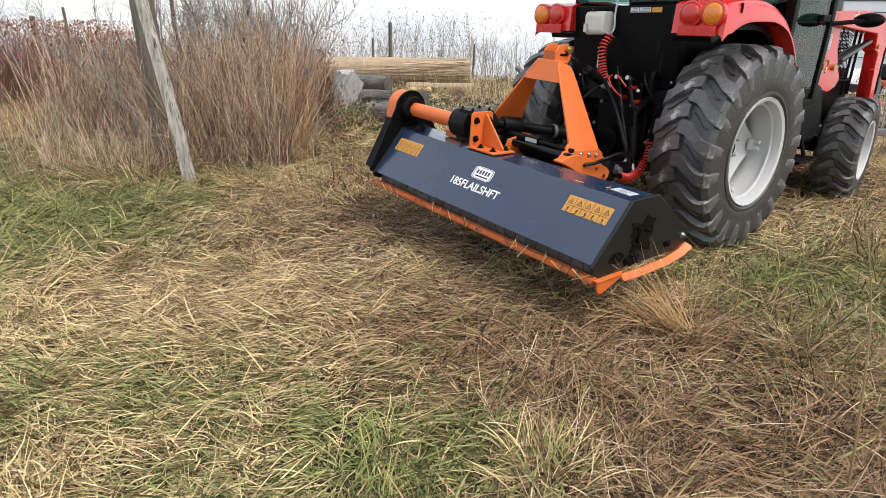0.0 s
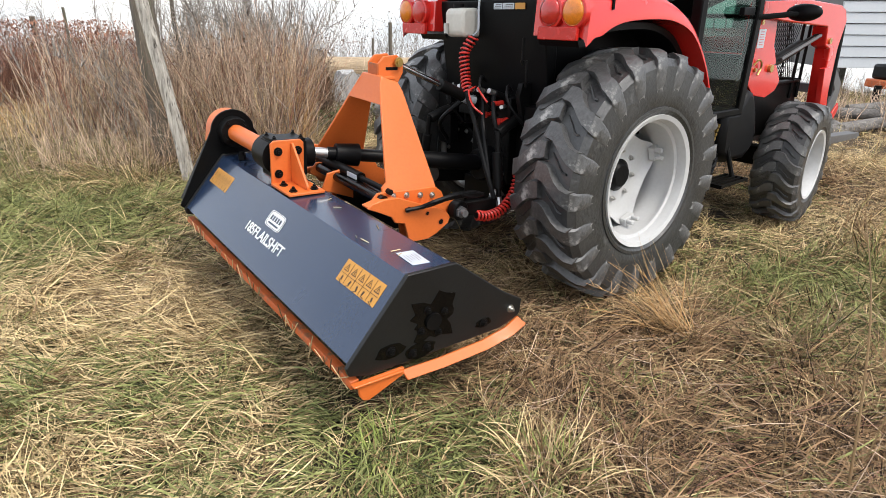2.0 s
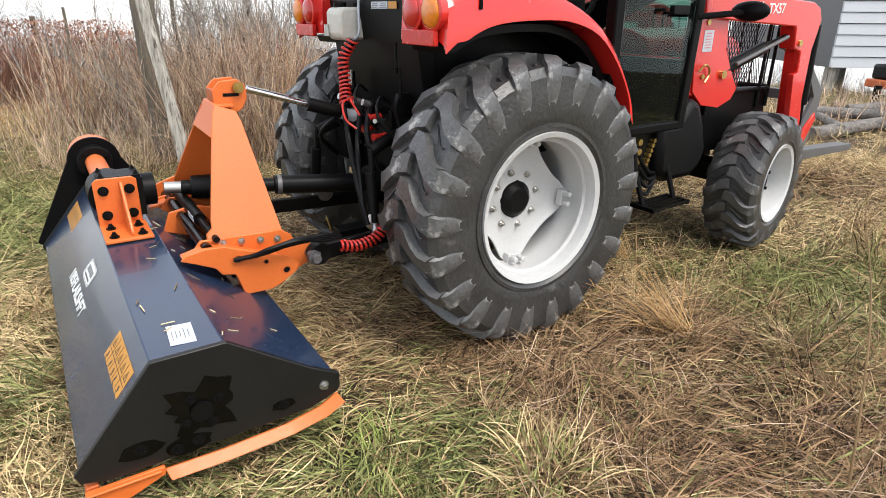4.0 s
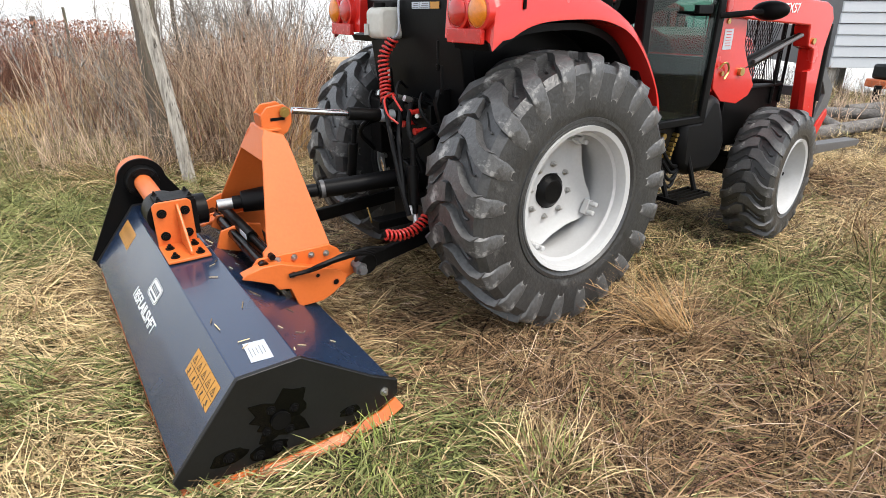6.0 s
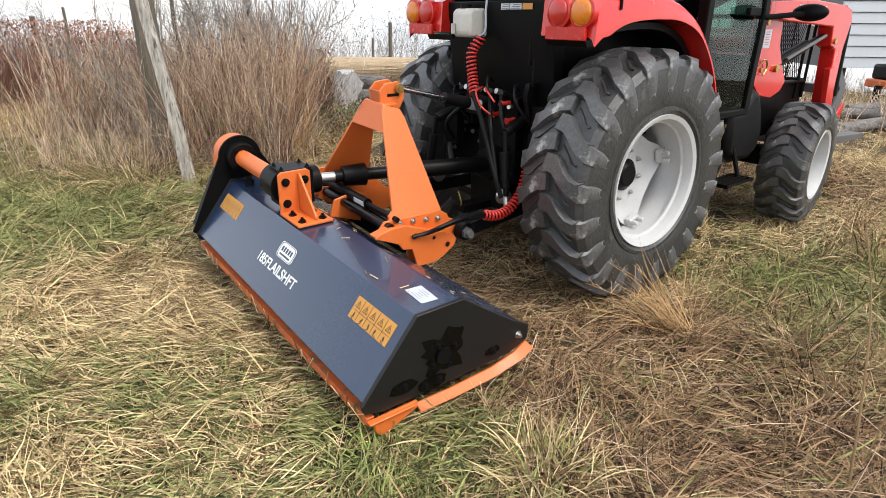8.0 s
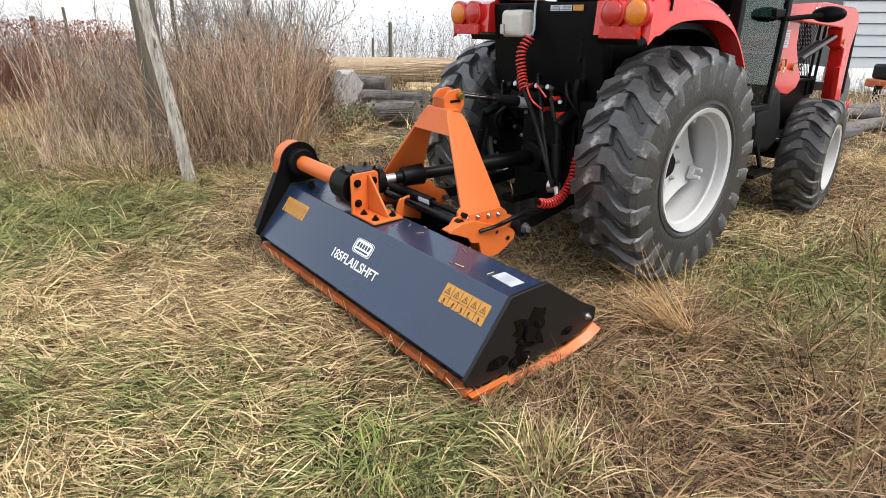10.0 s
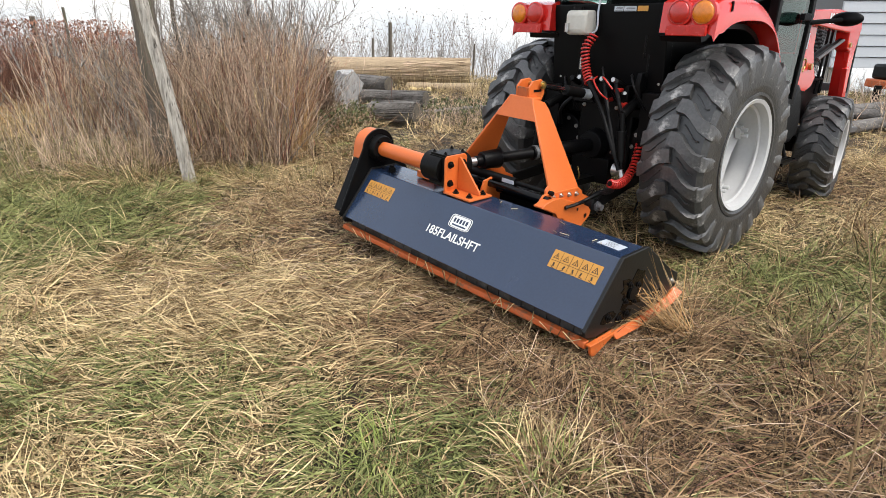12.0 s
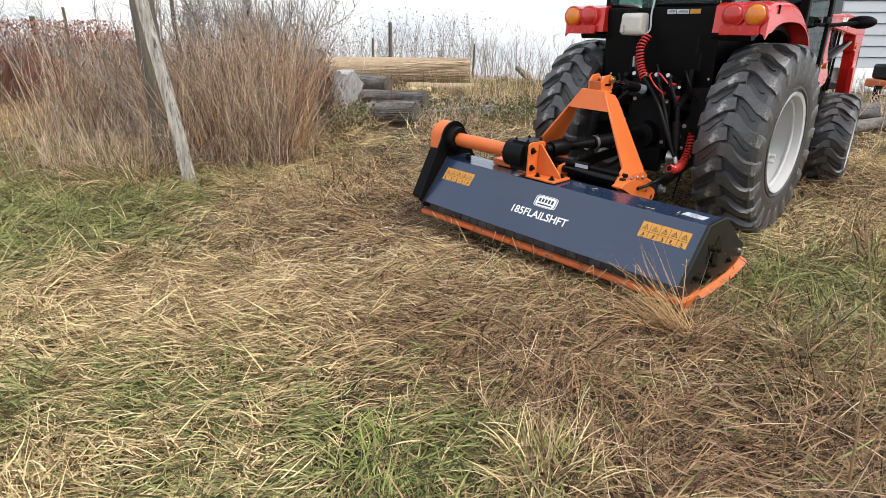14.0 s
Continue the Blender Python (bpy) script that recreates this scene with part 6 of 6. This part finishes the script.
# tall single stalks close to the camera
def lone_stalk(x, y, h, lx, ly, name, label, mat="stalk", r=0.0042):
    bm = fresh()
    z = float(ground_z(np.array(x), np.array(y)))
    pts = smooth_path([(x, y, z - 0.01), (x + lx * 0.3, y + ly * 0.2, z + h * 0.35), (x + lx * 0.55, y + ly * 0.5, z + h * 0.7), (x + lx, y + ly, z + h)], 5)
    pipe(bm, pts, [r * (1 - 0.75 * i / (len(pts) - 1)) for i in range(len(pts))], 6)
    rnd = random.Random(int(x * 1000))
    for k in range(7):
        p = pts[rnd.randint(3, len(pts) - 2)]
        d = Vector((rnd.uniform(-1, 1), rnd.uniform(-1, 1), rnd.uniform(0.2, 1))).normalized() * rnd.uniform(0.03, 0.09)
        pipe(bm, [p, p + d * 0.6, p + d + Vector((0, 0, -0.01))], [r * 0.4, r * 0.3, r * 0.15], 4)
    ob = part(name, bm, M[mat])
    return tagged(ob, label, "weed stalk", "weed stalks")


lone_stalk(1.252, 1.41, 0.88, -0.02, 0.24, "weed_stalk", "tall thin dry brown weed stalk standing in grass", "weed_stem", 0.0050)
lone_stalk(1.06, 1.44, 0.30, -0.02, 0.04, "weed_stalk", "short dark dead weed stem", "weed_stem", 0.003)
lone_stalk(1.36, 1.52, 0.50, 0.05, -0.03, "weed_stalk", "thin tan weed stem", "straw_grass", 0.003)
lone_stalk(-0.62, 4.35, 0.30, 0.10, -0.25, "weed_stalk", "bent dry weed stem on the mown strip", "stalk", 0.004)
lone_stalk(-0.78, 4.9, 0.42, 0.03, 0.05, "weed_stalk", "upright dry weed stem", "straw_grass", 0.004)
for h, lx, ly in ((0.36, -0.34, 0.02), (0.33, -0.22, 0.06), (0.24, -0.42, 0.05), (0.28, -0.30, -0.05), (0.34, 0.03, 0.10), (0.17, -0.46, -0.04)):
    lone_stalk(1.11 + 0.06 * lx, 2.43 + 0.2 * ly, h, lx, ly, "weed_stalk", "pale dry weed stalk leaning over the mown edge", "seed_stalk", 0.0040)


# ---- posts, logs, stump ----
def uneven_round(name, a, b, r0, r1, mat, label, category, parent=None, group="", seg=18, rings=16, rough=0.10, seed=1, bow=0.25):
    a, b = Vector(a), Vector(b)
    d = (b - a).normalized()
    u = d.orthogonal().normalized()
    v = d.cross(u)
    rnd = random.Random(seed)
    ph = [rnd.uniform(0, 6.3) for _ in range(6)]
    bm = fresh()
    rows = []
    for i in range(rings + 1):
        t = i / rings
        c = a.lerp(b, t) + bow * r0 * (math.sin(3 * t + ph[0]) * u + math.sin(4 * t + ph[1]) * v) * (t * (1 - t) * 4)
        row = []
        for k in range(seg):
            f = 2 * math.pi * k / seg
            rr = (r0 + (r1 - r0) * t) * (1 + rough * (0.6 * math.sin(2 * f + ph[2] + 1.2 * t) + 0.4 * math.sin(5 * f + ph[3] + 2 * t) + 0.3 * math.sin(9 * f + ph[4]) + rnd.uniform(-0.25, 0.25)))
            row.append(bm.verts.new(c + rr * (math.cos(f) * u + math.sin(f) * v)))
        rows.append(row)
    for p, q in zip(rows, rows[1:]):
        for k in range(seg):
            bm.faces.new((p[k], p[(k + 1) % seg], q[(k + 1) % seg], q[k]))
    bm.faces.new(rows[0])
    bm.faces.new(rows[-1])
    ob = part(name, bm, mat, parent, angle=55)
    if parent is None:
        tagged(ob, label, category, group)
    return ob


def log(a, b, r, mat, label, seed, rough=0.06):
    lg = tagged(new("log"), label, "log", "log pile")
    uneven_round("trunk", a, b, r, r * 0.96, M[mat], "", "", lg, rough=rough, seed=seed, bow=0.04)
    for e, o in ((a, b), (b, a)):
        e, o = Vector(e), Vector(o)
        d = (e - o).normalized()
        bm = fresh()
        rod(bm, e - d * 0.004, e + d * 0.006, r * 0.86, seg=24)
        rod(bm, e + d * 0.004, e + d * 0.009, r * 0.55, seg=24)
        part("sawn_end", bm, M["log_end"], lg)
    return lg


def split_grain(lg, a, b, r, count, mat, label, seed):
    """Raised splinters and ridges of weathered wood that run along a log."""
    rnd = random.Random(seed)
    bm = fresh()
    a, b = Vector(a), Vector(b)
    d = (b - a).normalized()
    side = d.cross(Vector((0, 0, 1))).normalized()
    for k in range(count):
        u, n = rnd.uniform(0.0, 0.93), rnd.randint(3, 5)
        run, th, w = rnd.uniform(0.15, 0.9), rnd.uniform(-0.6, math.pi + 0.6), rnd.uniform(0.02, 0.04) * r
        pts = []
        for i in range(n):
            t = th + rnd.uniform(-0.025, 0.025)
            p = a + d * min(u * (b - a).length + run * i / (n - 1), (b - a).length + 0.03)
            pts.append(p + (side * math.cos(t) + Vector((0, 0, 1)) * math.sin(t)) * r * rnd.uniform(0.985, 1.035))
        pipe(bm, pts, [w * 0.5] + [w] * (n - 2) + [w * 0.3], 4)
    tagged(part("split_grain", bm, M[mat], lg, label), kind="stuff")


uneven_round("fence_post", (-2.147, 4.865, -0.1), (-2.446, 5.09, 1.80), 0.045, 0.043, M["wood_pale"], "leaning weathered pale wooden fence post", "fence post", rough=0.22, seed=3)
uneven_round("fence_post", (-2.615, 5.50, -0.1), (-2.605, 5.50, 1.9), 0.098, 0.090, M["bark"], "thick dark mossy wooden fence post", "fence post", rough=0.16, seed=4)
for x, y, h, r in ((-6.3, 9.6, 1.35, 0.045), (-5.2, 8.6, 1.5, 0.02), (-3.2, 7.4, 1.6, 0.025), (-1.75, 15.0, 0.95, 0.03), (-1.45, 16.5, 1.45, 0.055), (0.75, 16.0, 0.9, 0.03), (-6.9, 7.6, 1.1, 0.03)):
    z = float(ground_z(np.array(x), np.array(y)))
    uneven_round("fence_stake", (x, y, z - 0.1), (x + 0.03, y, z + h), r, r * 0.9, M["bark"], "thin grey fence stake in the brush", "fence stake", None, "fence stakes", 10, 8, 0.1, int(100 * h))

pile_log = log((-1.22, 9.1, 0.23), (-0.26, 8.57, 0.275), 0.115, "log_dark", "dark weathered log with a pale sawn end", 11)
split_grain(pile_log, (-1.22, 9.1, 0.23), (-0.26, 8.57, 0.275), 0.113, 60, "log_dark", "grey weathered ridges", 23)
short_log = log((-1.48, 9.85, 0.40), (-0.86, 9.4, 0.39), 0.115, "log_dark", "short dark log lying on the pile", 12)
split_grain(short_log, (-1.48, 9.85, 0.40), (-0.86, 9.4, 0.39), 0.113, 40, "log_dark", "grey weathered ridges", 24)
grey_log = log((-1.00, 8.30, 0.10), (-0.36, 8.02, 0.14), 0.18, "log_dark", "split grey log lying in weeds", 13, 0.12)
split_grain(grey_log, (-1.00, 8.30, 0.10), (-0.36, 8.02, 0.14), 0.178, 90, "log_dark", "grey weathered ridges", 25)
stalks("bramble", 420, [(-1.75, -0.95, 7.5, 8.2, 2), (-0.35, 0.5, 7.7, 8.3, 2)], 0.20, 0.48, 0.006, "stalk", "dry weeds tangled round the logs", 0.8, 5, 1800)
log((-0.42, 8.35, 0.03), (0.74, 8.8, 0.06), 0.12, "log_dark", "dark log half hidden in weeds", 14, 0.1)
big_log = log((-2.9, 13.2, 0.285), (0.55, 13.2, 0.275), 0.275, "log_pale", "large barkless straw-coloured log with split grain", 15, 0.045)
split_grain(big_log, (-2.9, 13.2, 0.285), (0.55, 13.2, 0.275), 0.270, 280, "log_pale", "pale raised splinters", 21)
split_grain(big_log, (-2.9, 13.2, 0.285), (0.55, 13.2, 0.275), 0.270, 60, "stalk", "brown weathered splinters", 22)
log((-0.75, 12.3, 0.04), (0.66, 12.2, 0.04), 0.10, "log_pale", "pale barkless log lying in dry grass", 16, 0.06)
log((1.95, 12.5, 0.0), (1.52, 12.8, 0.40), 0.06, "log_dark", "thin leaning dark log in dry grass", 17, 0.08)


def stump_piece():
    bm = fresh()
    prof = [(-0.24, 0.0), (0.22, 0.0), (0.19, 0.22), (0.10, 0.50), (0.0, 0.62), (-0.12, 0.58), (-0.20, 0.35)]
    plate(bm, prof, -0.16, 0.16)
    bmesh.ops.subdivide_edges(bm, edges=bm.edges, cuts=4, use_grid_fill=True)
    for v in bm.verts:
        n = noise.noise_vector(v.co * 5) * 0.05 + noise.noise_vector(v.co * 16) * 0.02
        v.co += n
    bmesh.ops.transform(bm, matrix=pose(-1.55, 9.15, -0.12, 0, 14, 20) @ Matrix.Diagonal((1.3, 1.3, 1.2, 1)), verts=bm.verts)
    tagged(part("stump", bm, M["stump"], angle=60), "bleached grey split stump standing by the logs", "stump")


stump_piece()
for x, y, s in ((-0.62, 11.9, 0.07), (-0.30, 11.95, 0.06), (-0.45, 12.05, 0.045)):
    bm = fresh()
    bmesh.ops.create_icosphere(bm, subdivisions=2, radius=s, matrix=Matrix.Translation((x, y, s * 0.6)) @ Matrix.Diagonal((1.3, 1, 0.7, 1)))
    for v in bm.verts:
        v.co += noise.noise_vector(v.co * 12) * 0.03
    tagged(part("wood_chunk", bm, M["wood_fresh"]), "pale yellow fresh-split wood chunk", "wood chunk", "wood chunks")


# ---- metal-clad barn behind the loader ----
def barn():
    b = thing("barn", "pale grey barn clad with horizontal metal siding", "barn")
    o = Matrix.Translation((7.45, 11.9, 0)) @ pose(0, 0, 0, 0, 0, -3)
    L, z0, z1 = 9.0, 0.50, 4.2
    k = 0
    z = z0
    bm0 = fresh()
    bar(bm0, (L, 0.05, 0.186), o @ Matrix.Translation((L / 2, 0, z0 + 0.095)) @ pose(0, 0, 0, -7, 0, 0))
    first = part("siding_panel", bm0, M["siding"], b)
    me = first.data
    while z + 0.20 < z1:
        z += 0.20
        ob = new("siding_panel", me)
        ob.parent, ob.location = b, (0, 0, z - z0)
    bm = fresh()
    bar(bm, (L - 0.04, 5.0, 3.6), o @ Matrix.Translation((L / 2, 2.56, z0 + 1.8)))
    part("barn_body", bm, M["grey_steel"], b)
    bm = fresh()
    bar(bm, (L + 0.4, 5.5, 0.12), o @ Matrix.Translation((L / 2, 2.5, z1 + 0.06)))
    part("barn_roof", bm, M["grey_steel"], b)
    for x in (0.15, 3.0, 6.0, 8.85):
        for y in (0.2, 4.8):
            bm = fresh()
            bar(bm, (0.16, 0.16, 1.2), o @ Matrix.Translation((x, y, 0.0)))
            part("barn_post", bm, M["wood_pale"], b)


barn()


def orange_implement():
    t = thing("implement", "small orange and black implement parked by the barn", "implement")
    bm = fresh()
    block(bm, (6.55, 9.05, 0.40), (7.6, 9.5, 0.52))
    part("beam", bm, M["orange_worn"], t, "", 0.02)
    bm = fresh()
    block(bm, (6.62, 9.1, 0.52), (7.6, 9.5, 0.74))
    part("hopper", bm, M["plastic"], t, "", 0.04)
    for x in (6.5, 7.4):
        bm = fresh()
        rod(bm, (x, 9.1, -0.05), (x, 9.1, 0.45), 0.05, seg=12)
        part("leg", bm, M["black"], t)


orange_implement()
for k, (x, y, z, a, r) in enumerate(((5.3, 7.6, 0.10, 20, 0.09), (5.5, 7.9, 0.22, -30, 0.08), (6.0, 7.4, 0.08, 60, 0.07), (6.2, 8.1, 0.30, 5, 0.07), (5.1, 8.2, 0.16, 80, 0.06), (6.6, 7.7, 0.12, -15, 0.10))):
    d = Vector((math.cos(radians(a)), math.sin(radians(a)), 0.08)) * 0.8
    c = Vector((x, y, z))
    uneven_round("branch", c - d, c + d, r, r * 0.7, M["log_dark"], "grey cut branch on the brush pile", "branch", None, "brush pile", 10, 8, 0.1, 40 + k)


# ---- motion of tractor, mower and hitch ----
# seconds, x, y, z, roll, pitch, heading
TRACTOR_ROWS = [
    (0, 1.428, 4.219, -0.007, -0.226, 0.913, 37.929),
    (0.5, 1.217, 4.047, 0.001, 0.211, 0.791, 39.193),
    (1, 1.002, 3.864, 0.001, -0.085, 0.305, 39.085),
    (1.5, 0.775, 3.666, 0.003, -0.233, -0.096, 38.579),
    (2, 0.542, 3.481, 0.007, 0.150, -0.434, 37.403),
    (2.5, 0.328, 3.312, 0.008, 0.520, -0.681, 36.240),
    (3, 0.219, 3.233, 0.006, 0.462, -0.736, 35.683),
    (3.2, 0.180, 3.204, 0.006, 0.450, -0.700, 35.500),
    (4.25, -0.030, 3.058, 0.002, 0.350, -0.700, 34.200),
    (5.3, 0.038, 3.104, -0.004, 0.350, -0.700, 34.101),
    (5.5, 0.074, 3.145, 0.004, 0.256, -0.804, 34.342),
    (6, 0.164, 3.201, 0.007, 0.324, -0.786, 34.785),
    (6.5, 0.273, 3.277, 0.009, 0.227, -0.656, 35.511),
    (7, 0.380, 3.354, 0.009, 0.351, -0.573, 35.986),
    (7.5, 0.488, 3.434, 0.007, 0.182, -0.527, 36.489),
    (8, 0.581, 3.489, 0.006, 0.079, -0.426, 37.272),
    (8.2, 0.612, 3.506, 0.006, 0.100, -0.400, 37.550),
    (10.5, 0.941, 3.778, -0.000, -0.412, 0.002, 39.580),
    (11, 1.043, 3.865, -0.001, -0.559, 0.342, 40.303),
    (11.5, 1.146, 3.950, -0.001, -0.339, 0.532, 41.046),
    (12, 1.262, 4.063, -0.002, -0.242, 0.817, 41.996),
    (12.5, 1.372, 4.168, -0.006, -0.333, 1.006, 42.745),
    (13, 1.487, 4.282, -0.010, -0.261, 1.195, 43.424),
    (13.5, 1.594, 4.375, -0.013, -0.363, 1.403, 44.062),
    (14, 1.702, 4.461, -0.016, -0.657, 1.403, 44.706),
]
# seconds, offsets in the tractor's space, roll, tip, turn
MOWER_ROWS = [
    (0, 0.041, -0.008, 0.139, 2.483, 1.537, 0.396),
    (0.5, 0.043, -0.002, 0.139, 2.499, 1.558, 0.657),
    (1, 0.028, -0.003, 0.129, 2.393, 2.355, 0.619),
    (1.5, 0.009, -0.007, 0.127, 2.186, 2.585, 0.293),
    (2, -0.011, -0.009, 0.127, 2.161, 2.831, -0.064),
    (2.5, -0.025, -0.009, 0.122, 2.077, 2.808, -0.304),
    (3, -0.034, -0.015, 0.125, 1.866, 2.912, -0.372),
    (3.2, -0.034, -0.012, 0.121, 1.850, 2.700, -0.330),
    (4.25, -0.046, -0.008, 0.030, 1.750, 1.100, -0.100),
    (5.3, -0.058, -0.005, -0.056, 1.585, -0.350, 0.189),
    (5.5, -0.060, -0.006, -0.052, 1.683, -0.254, 0.112),
    (6, -0.051, -0.000, -0.055, 1.898, -0.513, -0.138),
    (6.5, -0.046, 0.005, -0.051, 1.601, -0.388, -0.417),
    (7, -0.042, 0.007, -0.051, 1.435, -0.108, -0.744),
    (7.5, -0.033, 0.017, -0.054, 1.541, -0.474, -0.667),
    (8, -0.021, -0.002, 0.011, 2.533, -0.484, 0.052),
    (8.2, -0.000, -0.000, -0.004, 2.324, -1.052, -0.006),
    (9, -0.006, 0.002, -0.048, 1.950, -0.750, 0.300),
    (10.5, -0.004, 0.006, -0.042, 1.885, -0.458, 0.534),
    (11, -0.003, 0.002, -0.041, 1.985, -0.625, 0.526),
    (11.5, 0.003, 0.002, -0.043, 1.876, -0.373, 0.380),
    (12, -0.002, 0.000, -0.042, 1.933, -0.369, 0.248),
    (12.5, 0.003, 0.009, -0.042, 1.636, -0.066, -0.203),
    (13, -0.005, 0.005, -0.045, 1.630, 0.110, -0.335),
    (13.5, 0.004, 0.003, -0.046, 1.761, 0.047, -0.348),
    (14, 0.024, 0.001, -0.044, 1.893, -0.016, -0.220),
]


def tractor_pose(x, y, z, roll, pitch, yaw):
    return pose(x, y, z, roll, pitch, yaw)


def mower_in_tractor(dx, dy, dz, roll, tip, turn):
    """Mower pose in the tractor's space; it turns about the hitch and hangs about two degrees higher on its left."""
    return pose(-1.0 + dx, dy, 0.5 + dz, 0, tip, turn) @ Matrix.Translation((1.0, 0, -0.5)) @ pose(0, 0, 0.435, roll, 0, 0) @ Matrix.Translation((-MX, 0, -0.435))


def at_time(rows, t):
    """A row between two rows, linearly."""
    for a, b in zip(rows, rows[1:]):
        if a[0] <= t <= b[0]:
            k = (t - a[0]) / (b[0] - a[0])
            return [p + (q - p) * k for p, q in zip(a[1:], b[1:])]
    return list(rows[-1][1:])


def aim(start, end):
    """A pose at start whose -x points to end."""
    d = (Vector(start) - Vector(end)).normalized()
    side = Vector((0, 0, 1)).cross(d).normalized()
    up = d.cross(side)
    m = Matrix((d, side, up)).transposed().to_4x4()
    return Matrix.Translation(start) @ m


def motions():
    times = sorted({r[0] for r in TRACTOR_ROWS} | {r[0] for r in MOWER_ROWS})
    walk(tractor, [(t, tractor_pose(*v)) for t, *v in TRACTOR_ROWS])
    walk(mower, [(t, tractor_pose(*at_time(TRACTOR_ROWS, t)) @ mower_in_tractor(*at_time(MOWER_ROWS, t))) for t in times])
    # wheels roll by the way along the heading
    roll, way, last = [], 0.0, None
    for t, x, y, _, _, _, yaw in TRACTOR_ROWS:
        if last:
            h = radians((yaw + last[2]) / 2)
            way += (x - last[0]) * math.cos(h) + (y - last[1]) * math.sin(h)
        last = (x, y, yaw)
        roll.append((t, way))
    for w, s in rear_wheels:
        walk(w, [(t, pose(REAR_X, s * REAR_Y, REAR_R, 0, math.degrees(d / REAR_R), 0)) for t, d in roll])
    for w, s in front_wheels:
        walk(w, [(t, pose(FRONT_X, s * FRONT_Y, FRONT_R, 0, 0, STEER) @ pose(0, 0, 0, 0, math.degrees(d / FRONT_R), 0)) for t, d in roll])
    shift = Vector((MX, 0, 0))
    for ob, start, end in [(top_link, (-0.36, 0.0, 0.895), (-0.992, FRAME_Y, 1.044)), (pto_shaft, (-0.38, 0.0, 0.60), (-1.32, 0.25, 0.595))] + \
            [(o, (-0.12, s * 0.27, 0.44), (-0.842, s * 0.335, 0.400)) for o, s in lower_links]:
        walk(ob, [(t, aim(start, mower_in_tractor(*at_time(MOWER_ROWS, t)) @ (Vector(end) + shift))) for t in times])


motions()
